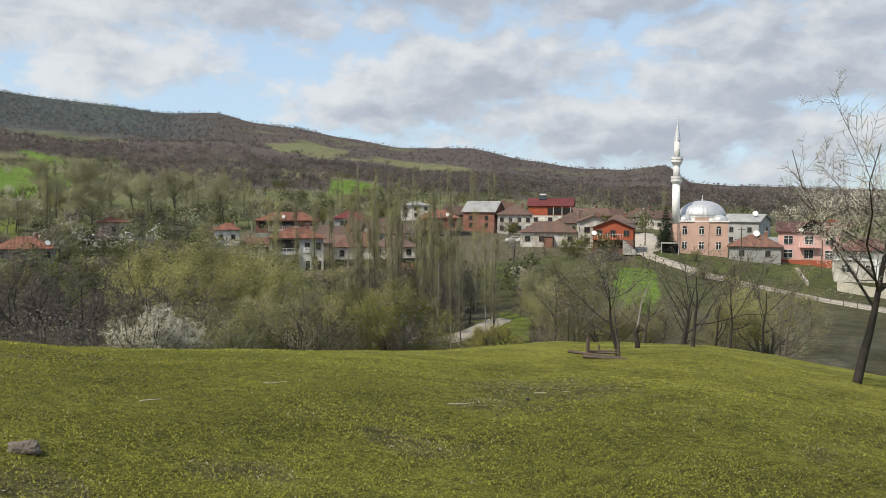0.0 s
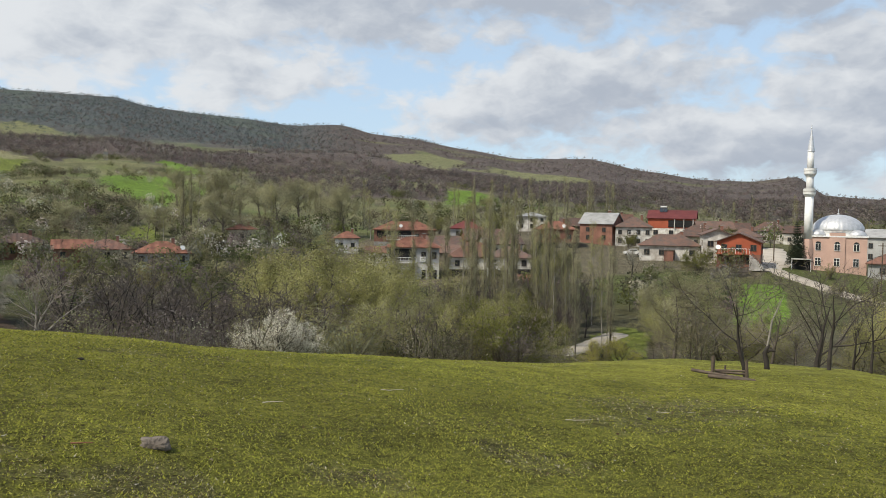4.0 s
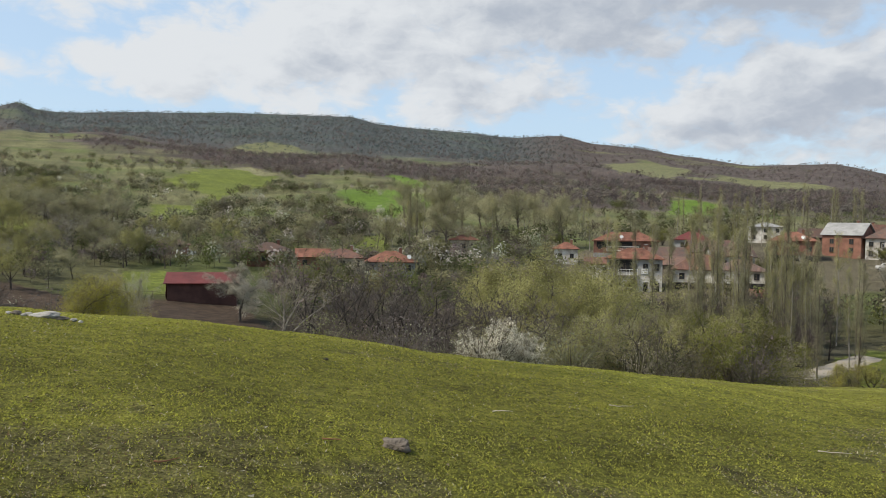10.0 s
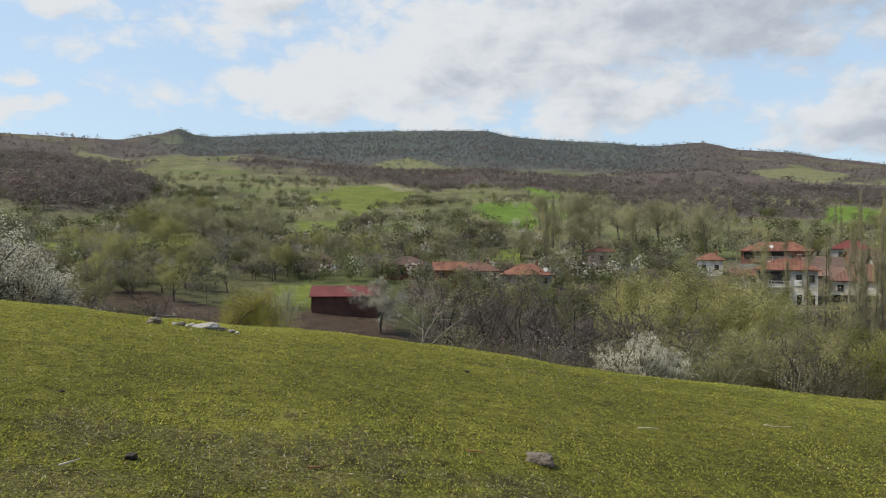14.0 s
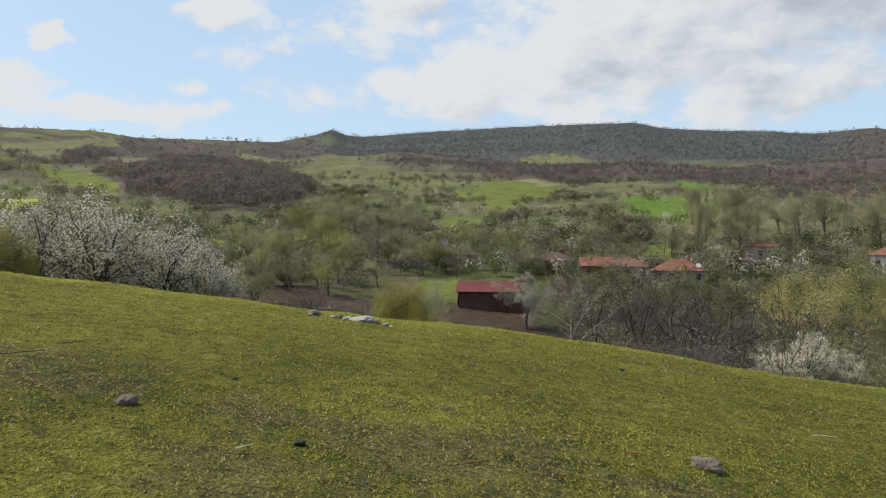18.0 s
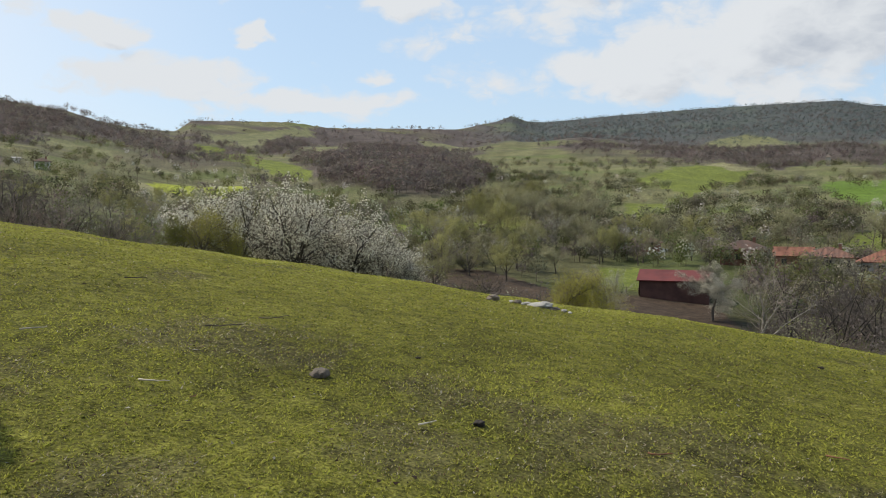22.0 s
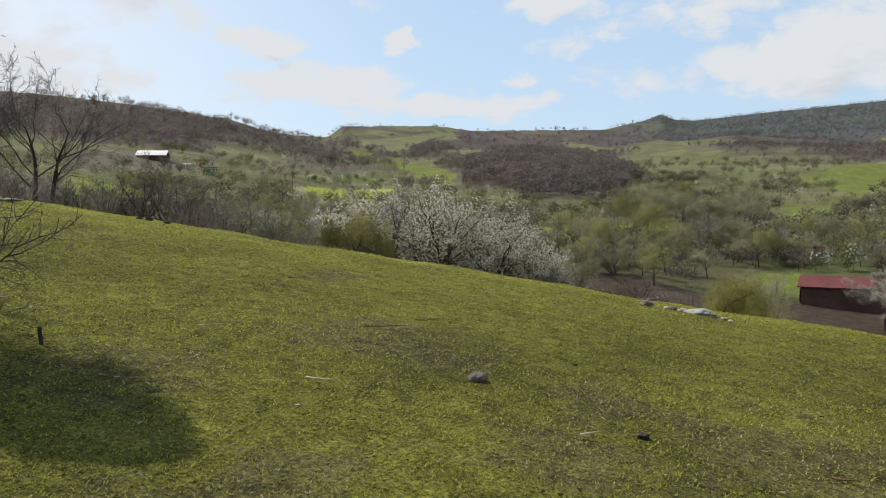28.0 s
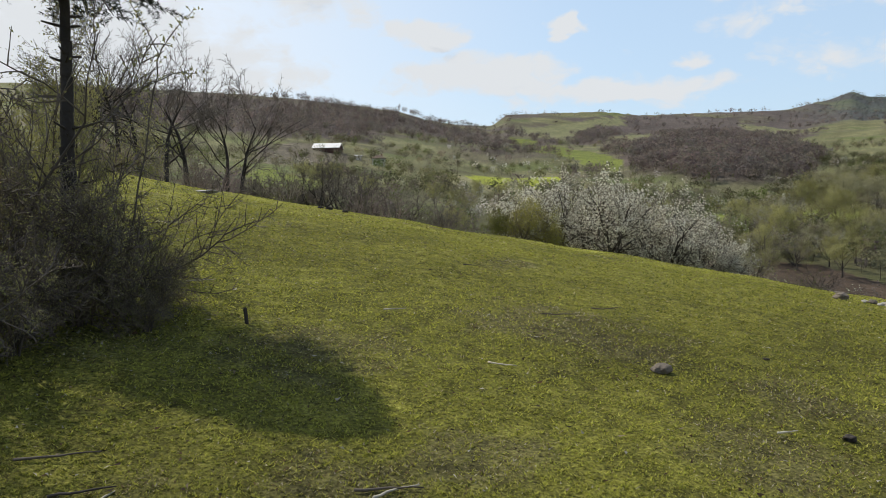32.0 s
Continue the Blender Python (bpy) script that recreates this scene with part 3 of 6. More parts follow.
        at = base + 2 * n * np.arange(len(p))
        verts += both.reshape(-1, 3).tolist()
        faces += (at[:, None, None] + quad[None]).reshape(-1, 4).tolist()
        base += 2 * n * len(p)
    return verts, faces


def flakes(points, size, rng, per=1, spread=0.15):
    """Small bent leaves strewn round points, turned to the outside of the crown: two triangles each."""
    if not len(points):
        return [], []
    c = np.repeat(np.array(points), per, 0)
    n = len(c)
    c = c + rng.normal(0, spread, (n, 3))
    heart = c.mean(0) - np.array([0, 0, 0.15 * np.ptp(c[:, 2])])
    out = (c - heart) / (np.std(c, 0) + 1e-3)
    out /= np.linalg.norm(out, axis=1, keepdims=True) + 1e-9
    out = out + rng.normal(0, 0.42, (n, 3))
    out /= np.linalg.norm(out, axis=1, keepdims=True) + 1e-9
    a = np.cross(out, rng.normal(0, 1, (n, 3)))
    a /= np.linalg.norm(a, axis=1, keepdims=True) + 1e-9
    b = np.cross(out, a)
    s = size * rng.uniform(0.6, 1.4, (n, 1))
    v = np.stack([c - a * s, c + b * s * 0.45 + out * s * 0.15, c + a * s, c - b * s * 0.45 + out * s * 0.15], 1).reshape(-1, 3)
    i = 4 * np.arange(n)
    f = np.stack([i, i + 1, i + 2, i, i + 2, i + 3], 1).reshape(-1, 3)
    return v.tolist(), f.tolist()


def cross(a, b):
    return np.array((a[1] * b[2] - a[2] * b[1], a[2] * b[0] - a[0] * b[2], a[0] * b[1] - a[1] * b[0]))


def unit(a):
    return a / (math.sqrt(a[0] * a[0] + a[1] * a[1] + a[2] * a[2]) + 1e-9)


def grow(rng, height, trunk_r, spec):
    """A skeleton of limbs: rows for tube(), and the twig points that carry leaves."""
    segs, tips = [], []
    kids, ratio, angle, pull, start, wob = spec["kids"], spec["ratio"], spec["angle"], spec["pull"], spec["start"], spec.get("wob", 0.12)
    top = len(kids)

    def limb(p, d, length, r, lev):
        n = (7, 5, 4, 3, 2)[lev]
        for i in range(n):
            d = d + rng.normal(0, wob * (1 if lev else spec.get("lean", 0.4)), 3) + np.array([0, 0, pull[lev] if lev < len(pull) else 0.0])
            d = unit(d)
            q = p + d * length / n
            f0, f1 = i / n, (i + 1) / n
            ra, rb = r * (1 - 0.8 * f0), r * (1 - 0.8 * f1)
            segs.append((p, q, max(ra, 0.004), max(rb, 0.003), lev))
            if lev < top and f1 > start[lev]:
                count = kids[lev] / (n * (1 - start[lev]))
                count = int(count) + (rng.random() < count % 1)
                for _ in range(count):
                    az = rng.uniform(0, 2 * math.pi)
                    u = unit(cross(d, (1, 0.2, 0) if abs(d[2]) > 0.7 else (0, 0, 1.0)))
                    v = cross(d, u)
                    an = radians(angle[lev] * rng.uniform(0.7, 1.3))
                    e = d * math.cos(an) + (u * math.cos(az) + v * math.sin(az)) * math.sin(an)
                    w = p + (q - p) * rng.uniform(0.1, 1.0)
                    taper = 1 - 0.55 * max(0.0, (f1 - start[lev])) if not spec.get("cone") else 1.05 - f1
                    limb(w, e, length * ratio[lev] * taper * rng.uniform(0.75, 1.2), max(rb * 0.55, 0.006), lev + 1)
            if lev >= top - spec.get("leafy", 1) + 1 or (lev == top):
                tips.append(q)
            p = q

    limb(np.zeros(3), np.array(spec.get("tilt", (0, 0, 1.0))), height, trunk_r, 0)
    return segs, tips


SPECS = {
    "poplar": dict(h=15, r=0.10, kids=(26, 6, 4), ratio=(0.17, 0.5, 0.5), angle=(20, 26, 34), pull=(0.02, 0.16, 0.09), start=(0.2, 0.1, 0.1), lean=0.12),
    "round": dict(h=3.6, r=0.11, kids=(9, 6, 6), ratio=(0.95, 0.55, 0.5), angle=(50, 42, 42), pull=(0.0, 0.05, 0.02), start=(0.38, 0.15, 0.1), lean=0.5, wob=0.15),
    "vase": dict(h=2.8, r=0.09, kids=(8, 7, 6), ratio=(1.2, 0.5, 0.45), angle=(36, 36, 40), pull=(0.0, 0.05, 0.03), start=(0.28, 0.2, 0.12), lean=0.5, wob=0.15),
    "bush": dict(h=2.6, r=0.035, kids=(7, 6, 5), ratio=(0.55, 0.55, 0.5), angle=(40, 42, 45), pull=(0.03, 0.04, 0.02), start=(0.15, 0.1, 0.1), lean=1.6, wob=0.16),
    "walnut": dict(h=3.4, r=0.15, kids=(7, 6, 6), ratio=(1.05, 0.55, 0.42), angle=(52, 46, 46), pull=(0.0, 0.08, 0.04), start=(0.4, 0.25, 0.15), lean=0.7, wob=0.2),
}
TREES = {}


def tree_kind(key, form, bark, twig_mat, leaf_mat=None, leaf=0.0, per=1, spread=0.2, seed=0, stems=1, label="", name="tree", category="tree", keep=1.0):
    """One tree or bush with a trunk and a crown, kept far below ground as a pattern for copies and dropped at the end."""
    rng = np.random.default_rng(seed)
    spec = SPECS[form]
    segs, tips = [], []
    for s in range(stems):
        sp = dict(spec)
        if stems > 1:
            a = 2 * math.pi * s / stems + rng.uniform(-0.4, 0.4)
            k = rng.uniform(0.15, 0.75)
            sp["tilt"] = (k * math.cos(a), k * math.sin(a), 1.0)
        g, t = grow(rng, spec["h"] * (rng.uniform(0.8, 1.05) if stems > 1 else 1), spec["r"], sp)
        off = np.zeros(3)
        segs += [(p + off, q + off, a, b, lev) for p, q, a, b, lev in g]
        tips += [p + off for p in t]
    thick = [s for s in segs if s[4] <= 1]
    thin = [s for s in segs if s[4] > 1]
    low = np.array([0, 0, -0.4])
    thick = [(p + (low if p[2] < 0.01 else 0), q, a, b, lev) for p, q, a, b, lev in thick]
    root = empty(name, Matrix.Identity(4))
    tagged(root, label, category)
    mesh_object("trunk", *tube(thick, (6, 4)), bark, root, shade=True)
    v, f = tube(thin, (4, 4, 3, 3))
    crown = mesh_object("crown", v, f, twig_mat, root)
    if leaf_mat:
        tips = [p for p in tips if rng.random() < keep]
        lv, lf = flakes(tips, leaf, rng, per, spread)
        k = len(v)
        me = bpy.data.meshes.new("crown")
        me.from_pydata(v + lv, [], f + [[i + k for i in t] for t in lf])
        me.materials.append(twig_mat)
        me.materials.append(leaf_mat)
        me.polygons.foreach_set("material_index", [0] * len(f) + [1] * len(lf))
        crown.data = me
    tall = max(w[2] for w in v) if v else spec["h"]
    TREES[key] = (root, tall)
    return root


def plant(key, az, r, height, turn=None, wide=1.0, label="", group="", sink=0.0, lean=(0, 0)):
    root, h = TREES[key]
    s = height / h
    rz = random.uniform(0, 360) if turn is None else turn
    m = Matrix.Translation(spot(az, r, -sink)) @ pose(0, 0, 0, lean[0], lean[1], rz) @ Matrix.Diagonal((s * wide, s * wide, s, 1))
    ob = copy_thing(root, m)
    if label:
        ob["label"] = label
    if group:
        ob["group"] = group
    return ob


tree_kind("poplar_a", "poplar", M_BARK, M_TWIG, M_BUD_GREY, 0.034, 5, 0.15, 11, label="tall slender poplar with a haze of grey-green buds", name="poplar")
tree_kind("poplar_b", "poplar", M_BARK_PALE, M_TWIG, M_BUD, 0.032, 4, 0.15, 12, label="tall slender poplar with olive-green buds", name="poplar")
tree_kind("willow_a", "round", M_BARK, M_TWIG, M_BUD_GREY, 0.031, 14, 0.12, 21, label="broad willow with hazy grey-green new leaves", name="willow")
tree_kind("willow_b", "vase", M_BARK, M_TWIG, M_BUD, 0.03, 13, 0.12, 22, label="spreading tree with yellow-green opening buds", name="tree")
tree_kind("bare_a", "round", M_BARK, M_TWIG, None, seed=31, label="bare round-crowned tree with grey twigs", name="bare_tree")
tree_kind("bare_b", "vase", M_BARK_DARK, M_TWIG_BROWN, None, seed=32, label="bare spreading tree with dark brown twigs", name="bare_tree")
tree_kind("walnut", "walnut", M_BARK_DARK, M_TWIG_BROWN, M_BUD, 0.018, 1, 0.05, 33, label="bare crooked walnut tree with dark limbs", name="walnut_tree")
tree_kind("pale_bare", "round", M_BARK_PALE, M_TWIG, M_BUD_GREY, 0.014, 1, 0.05, 34, label="bare tree with a pale trunk and grey twigs", name="bare_tree")
tree_kind("thicket_a", "bush", M_BARK_DARK, M_TWIG_BROWN, None, seed=41, stems=9, label="leafless dark brown thicket of upright stems", name="thicket", category="bush")
tree_kind("thicket_b", "bush", M_BARK, M_TWIG, M_BUD, 0.02, 3, 0.07, 42, stems=9, label="scrubby bush with grey stems and first buds", name="bush", category="bush")
tree_kind("leafy_a", "bush", M_BARK, M_TWIG, M_LEAF, 0.02, 5, 0.07, 43, stems=8, label="bush in fresh dull green leaf", name="bush", category="bush")
tree_kind("leafy_b", "bush", M_BARK, M_TWIG, M_LEAF_YELLOW, 0.018, 5, 0.10, 44, stems=8, label="bush in fresh yellow-green spring leaf", name="bush", category="bush", keep=0.7)
tree_kind("blossom_a", "bush", M_BARK_DARK, M_TWIG, M_BLOSSOM, 0.026, 6, 0.055, 45, stems=8, label="wild plum bush covered in white blossom", name="blossom_bush", category="bush", keep=0.3)
tree_kind("blossom_b", "vase", M_BARK_DARK, M_TWIG, M_BLOSSOM_DULL, 0.02, 9, 0.07, 46, label="fruit tree in pale blossom", name="fruit_tree")

# ---- buildings ----
def box(bm, x0, x1, y0, y1, z0, z1, bevel=0.0):
    vs = [bm.verts.new(c) for c in ((x0, y0, z0), (x1, y0, z0), (x1, y1, z0), (x0, y1, z0), (x0, y0, z1), (x1, y0, z1), (x1, y1, z1), (x0, y1, z1))]
    fs = [bm.faces.new([vs[i] for i in f]) for f in ((0, 3, 2, 1), (4, 5, 6, 7), (0, 1, 5, 4), (1, 2, 6, 5), (2, 3, 7, 6), (3, 0, 4, 7))]
    if bevel:
        es = list({e for f in fs for e in f.edges})
        bmesh.ops.bevel(bm, geom=es, offset=bevel, segments=1, affect="EDGES")
    return vs


def box_bm(*a, bevel=0.0):
    bm = bmesh.new()
    box(bm, *a, bevel=bevel)
    return bm


def boxes(*rows):
    bm = bmesh.new()
    for row in rows:
        box(bm, *row)
    return bm


def lathe(profile, n=24, a0=0.0, a1=2 * math.pi, ribs=0, depth=0.0):
    """A turned solid from (radius, height) rows; ribs flute it."""
    bm = bmesh.new()
    full = abs(a1 - a0 - 2 * math.pi) < 1e-6
    cols = n if full else n + 1
    grid = []
    for r, z in profile:
        row = []
        for k in range(cols):
            t = a0 + (a1 - a0) * k / n
            rr = r * (1 + depth * math.cos(ribs * t)) if ribs else r
            row.append(bm.verts.new((rr * math.cos(t), rr * math.sin(t), z)))
        grid.append(row)
    for i in range(len(grid) - 1):
        for k in range(n):
            k2 = (k + 1) % cols
            bm.faces.new((grid[i][k], grid[i][k2], grid[i + 1][k2], grid[i + 1][k]))
    bm.faces.new(grid[-1])
    bm.faces.new(grid[0][::-1])
    return bm


M_TILE = material("old_clay_tiles", (0.19, 0.095, 0.068), vary=0.65, scale=0.8, fine=7, bump=0.8, wave=(1.6, 1.5, "X"), second=(0.12, 0.075, 0.06), jitter=0.25)
M_TILE_BROWN = material("weathered_brown_tiles", (0.155, 0.09, 0.068), vary=0.7, scale=0.9, fine=7, bump=0.8, wave=(1.6, 1.5, "X"), second=(0.095, 0.075, 0.065), jitter=0.25)
M_TILE_ORANGE = material("new_orange_tiles", (0.235, 0.105, 0.07), vary=0.5, scale=0.8, fine=7, bump=0.7, wave=(1.6, 0.8, "X"), jitter=0.12)
M_ROOF_RED = material("red_sheet_roof", (0.15, 0.038, 0.032), rough=0.5, vary=0.3, scale=0.8, fine=7, wave=(2.2, 0.2, "X"), jitter=0.08)
M_ROOF_DARK = material("dark_red_brown_roof", (0.13, 0.06, 0.05), rough=0.6, vary=0.35, scale=0.8, fine=7, wave=(1.8, 0.4, "X"))
M_ROOF_GREY = material("grey_roof_sheets", (0.33, 0.33, 0.32), rough=0.6, vary=0.3, scale=0.8, fine=7, wave=(1.8, 0.4, "X"))
M_WHITE = material("whitewashed_plaster", (0.68, 0.66, 0.61), vary=0.4, scale=0.9, fine=5, second=(0.36, 0.32, 0.27), jitter=0.1)
M_GREY = material("grey_render", (0.40, 0.40, 0.39), vary=0.35, scale=0.6, fine=6, second=(0.28, 0.28, 0.27))
M_BEIGE = material("beige_plaster", (0.50, 0.45, 0.34), vary=0.3, scale=0.6, fine=6)
M_PINK = material("pink_plaster", (0.66, 0.40, 0.36), vary=0.15, scale=0.5, fine=6, jitter=0.03)
M_ORANGE = material("orange_plaster", (0.40, 0.105, 0.055), vary=0.2, scale=0.5, fine=6, jitter=0.05)
M_BRICK = material("red_brick", (0.25, 0.125, 0.09), vary=0.35, scale=0.9, fine=10, jitter=0.15)
# brick in a much darker tone than red_brick
M_BRICK_DARK = material("dark_brown_brick", (0.10, 0.05, 0.04), vary=0.4, scale=0.9, fine=10)
M_SALMON = material("salmon_plaster", (0.55, 0.37, 0.30), vary=0.15, scale=0.5, fine=6, jitter=0.03)
M_TRIM = material("white_paint", (0.78, 0.78, 0.76), vary=0.12, scale=1.5, fine=10, rough=0.5)
# near-black that paints the shade inside openings; also tyres and dark walls
M_DARK = material("black_shade_and_tyre", (0.02, 0.02, 0.02), vary=0.3)
M_GLASS = glass_dark()
PANE = {}


def window(parent, x, z, w, h, face, kind="window", trim=None, side=0):
    """A window on the front (side 0: the face y = face) or a flank (side -1, 1: the face x = face): a frame round panes."""
    trim = trim or M_TRIM
    key = (round(w, 2), round(h, 2), trim.name)
    if key not in PANE:
        t = 0.06
        rows = [(-w / 2 - t, w / 2 + t, -0.06, 0.04, h, h + t), (-w / 2 - t, w / 2 + t, -0.10, 0.04, -t, 0),
                (-w / 2 - t, -w / 2, -0.06, 0.04, 0, h), (w / 2, w / 2 + t, -0.06, 0.04, 0, h), (-0.035, 0.035, -0.05, 0.02, 0, h)]
        if h > 1.1:
            rows.append((-w / 2, -0.035, -0.05, 0.02, h * 0.62, h * 0.62 + 0.06))
            rows.append((0.035, w / 2, -0.05, 0.02, h * 0.62, h * 0.62 + 0.06))
        f = part("window_pattern", boxes(*rows), trim)
        g = part("pane_pattern", box_bm(-w / 2, w / 2, -0.012, 0.012, 0, h), M_GLASS)
        PANE[key] = (f.data, g.data)
        bpy.data.objects.remove(f)
        bpy.data.objects.remove(g)
    fm, gm = PANE[key]
    ob = new(kind, fm)
    ob.parent = parent
    ob.matrix_local = pose(x, face, z) if side == 0 else pose(face, x, z, 0, 0, 90 * side)
    pane = new("pane", gm)
    pane.parent = ob
    return ob


def roof_bm(w, d, eave, ridge, form, over=0.45, thick=0.14):
    bm = bmesh.new()
    x, y = w / 2 + over, d / 2 + over
    if form == "hip":
        k = min(y, x * 0.9)
        top = [(-x + k, 0), (x - k, 0)] if x > k else [(0, 0), (0, 0)]
        low = [bm.verts.new(c) for c in ((-x, -y, eave), (x, -y, eave), (x, y, eave), (-x, y, eave))]
        hi = [bm.verts.new((*top[0], ridge)), bm.verts.new((*top[1], ridge))]
        bm.faces.new((low[0], low[1], hi[1], hi[0]))
        bm.faces.new((low[1], low[2], hi[1]))
        bm.faces.new((low[2], low[3], hi[0], hi[1]))
        bm.faces.new((low[3], low[0], hi[0]))
    else:
        pts = ((-x, -y, eave), (x, -y, eave), (x, 0, ridge), (-x, 0, ridge), (x, y, eave), (-x, y, eave))
        if form == "front":
            pts = ((-x, -y, eave), (0, -y, ridge), (0, y, ridge), (-x, y, eave), (x, -y, eave), (x, y, eave))
            vs = [bm.verts.new(p) for p in pts]
            bm.faces.new((vs[0], vs[1], vs[2], vs[3]))
            bm.faces.new((vs[1], vs[4], vs[5], vs[2]))
        else:
            vs = [bm.verts.new(p) for p in pts]
            bm.faces.new((vs[0], vs[1], vs[2], vs[3]))
            bm.faces.new((vs[3], vs[2], vs[4], vs[5]))
    bmesh.ops.recalc_face_normals(bm, faces=bm.faces)
    bmesh.ops.solidify(bm, geom=list(bm.faces), thickness=thick)
    return bm


def walls_bm(w, d, eave, ridge, form, foot=2.2):
    bm = bmesh.new()
    box(bm, -w / 2, w / 2, -d / 2, d / 2, -foot, eave - 0.02)
    rise = (ridge - eave) * (1 - 0.12)
    if form == "front":
        for y0 in (-d / 2, d / 2 - 0.25):
            a = [bm.verts.new((s, y, z)) for y in (y0, y0 + 0.25) for s, z in ((-w / 2, eave - 0.02), (w / 2, eave - 0.02), (0, eave + rise))]
            for f in ((0, 1, 2), (5, 4, 3), (0, 3, 4, 1), (1, 4, 5, 2), (2, 5, 3, 0)):
                bm.faces.new([a[i] for i in f])
    elif form == "gable":
        for x0 in (-w / 2, w / 2 - 0.25):
            a = [bm.verts.new((x, s, z)) for x in (x0, x0 + 0.25) for s, z in ((-d / 2, eave - 0.02), (d / 2, eave - 0.02), (0, eave + rise))]
            for f in ((0, 1, 2), (5, 4, 3), (0, 3, 4, 1), (1, 4, 5, 2), (2, 5, 3, 0)):
                bm.faces.new([a[i] for i in f])
    bmesh.ops.recalc_face_normals(bm, faces=bm.faces)
    return bm


HOMES = []                               # place and half-width of each house, kept clear of trees


def house(label, az, r, w, d, eave, ridge, wall, roof, form="hip", turn=0.0, rows=((0.9, 3),), win=(0.8, 1.0), chimney=True, trim=None, door=None, lower=None, name="house", side_windows=True):
    """A house that faces the standpoint, with its walls, roof, windows, door and chimney. rows: (sill height, how many) for each storey."""
    root = empty(name, Matrix.Translation(spot(az, r)) @ pose(0, 0, 0, 0, 0, az + turn))
    HOMES.append((root.location.x, root.location.y, 0.55 * max(w, d) + 1.5))
    trim = trim or M_WOOD
    tagged(root, label, "house" if name == "house" else name.split("_")[-1])
    if lower:                                   # a ground floor of another colour
        part("wall", walls_bm(w, d, eave, ridge, form, -lower[0]), wall, root)
        part("lower_wall", box_bm(-w / 2 + 0.02, w / 2 - 0.02, -d / 2 + 0.02, d / 2 - 0.02, -2.2, lower[0]), lower[1], root)
    else:
        part("wall", walls_bm(w, d, eave, ridge, form), wall, root)
    part("roof", roof_bm(w, d, eave, ridge, form), roof, root)
    for sill, count in rows:
        for k in range(count):
            x = -w / 2 + w * (k + 0.5) / count
            if door is not None and sill < 1.5 and abs(x - door * w) < 0.9:
                continue
            window(root, x, sill, win[0], win[1], -d / 2 - 0.02, trim=trim)
        if side_windows:
            for s in (-1, 1):
                window(root, 0.2 * d * s, sill, win[0], win[1], s * (w / 2 + 0.02), trim=trim, side=s)
    if door is not None:
        dr = part("door", box_bm(door * w - 0.5, door * w + 0.5, -d / 2 - 0.06, -d / 2 + 0.03, 0.0, 2.05, bevel=0.015), M_WOOD, root)
        part("handle", box_bm(door * w + 0.34, door * w + 0.40, -d / 2 - 0.11, -d / 2 - 0.06, 1.0, 1.12), M_METAL, dr)
    if chimney:
        c = part("chimney", box_bm(w * 0.18, w * 0.18 + 0.55, 0.5, 1.05, eave + 0.2, ridge + 0.55), M_BRICK, root)
        part("chimney_cap", box_bm(w * 0.18 - 0.08, w * 0.18 + 0.63, 0.42, 1.13, ridge + 0.55, ridge + 0.65), M_CONCRETE, c)
    return root


def balcony(root, x0, x1, y, z, out=1.1, mat=None, posts=True, label=""):
    """A slab with a rail, on posts."""
    b = part("balcony", box_bm(x0, x1, y - out, y, z - 0.14, z), mat or M_CONCRETE, root, label)
    n = max(3, int((x1 - x0) / 0.45))
    part("rail", box_bm(x0, x1, y - out, y - out + 0.05, z + 0.92, z + 0.98), M_TRIM, b)
    for k in range(n + 1):
        x = x0 + (x1 - x0 - 0.05) * k / n
        part("baluster", box_bm(x, x + 0.05, y - out, y - out + 0.05, z, z + 0.92), M_TRIM, b)
    if posts:
        for x in (x0 + 0.05, x1 - 0.2):
            part("post", box_bm(x, x + 0.15, y - out + 0.05, y - out + 0.2, z - 2.9, z - 0.14), mat or M_CONCRETE, root)


def dish(root, x, y, z, size=0.45):
    """A satellite dish on a short mast."""
    bm = lathe([(size * k / 5, 0.12 * (k / 5) ** 2) for k in range(1, 6)], 14)
    bmesh.ops.transform(bm, matrix=pose(x, y, z + 0.5, 65, 0, 15), verts=bm.verts)
    d = part("satellite_dish", bm, M_TRIM, root)
    part("mast", box_bm(x - 0.03, x + 0.03, y - 0.03, y + 0.03, z - 0.3, z + 0.5), M_METAL, d)


def solar_heater(root, x, y, z):
    """Two tilted collectors under a lying tank."""
    bm = bmesh.new()
    for k in (-0.55, 0.55):
        vs = box(bm, k - 0.5, k + 0.5, -0.04, 0.04, 0, 1.8)
    bmesh.ops.transform(bm, matrix=pose(x, y, z + 0.1, -48, 0, 0), verts=bm.verts)
    c = part("solar_panel", bm, M_GLASS, root)
    bm = lathe([(0.25, -0.9), (0.27, -0.85), (0.27, 0.85), (0.25, 0.9)], 14)
    bmesh.ops.transform(bm, matrix=pose(x, y + 1.3, z + 1.55, 0, 90, 0), verts=bm.verts)
    part("water_tank", bm, M_TRIM, c)
    part("stand", boxes((x - 0.8, x - 0.74, y + 1.27, y + 1.33, z - 0.4, z + 1.3), (x + 0.74, x + 0.8, y + 1.27, y + 1.33, z - 0.4, z + 1.3)), M_METAL, c)


# houses of the old quarter by the stream
house("small white cottage with an orange tiled roof", 15.45, 186, 5.4, 6, 3.4, 4.9, M_WHITE, M_TILE_ORANGE, rows=((1.2, 2),))
h = house("brick house with a white balcony under a new orange roof", 11.25, 196, 15, 8, 4.2, 6.2, M_BRICK, M_TILE_ORANGE, rows=((2.2, 5),), lower=(1.2, M_GREY))
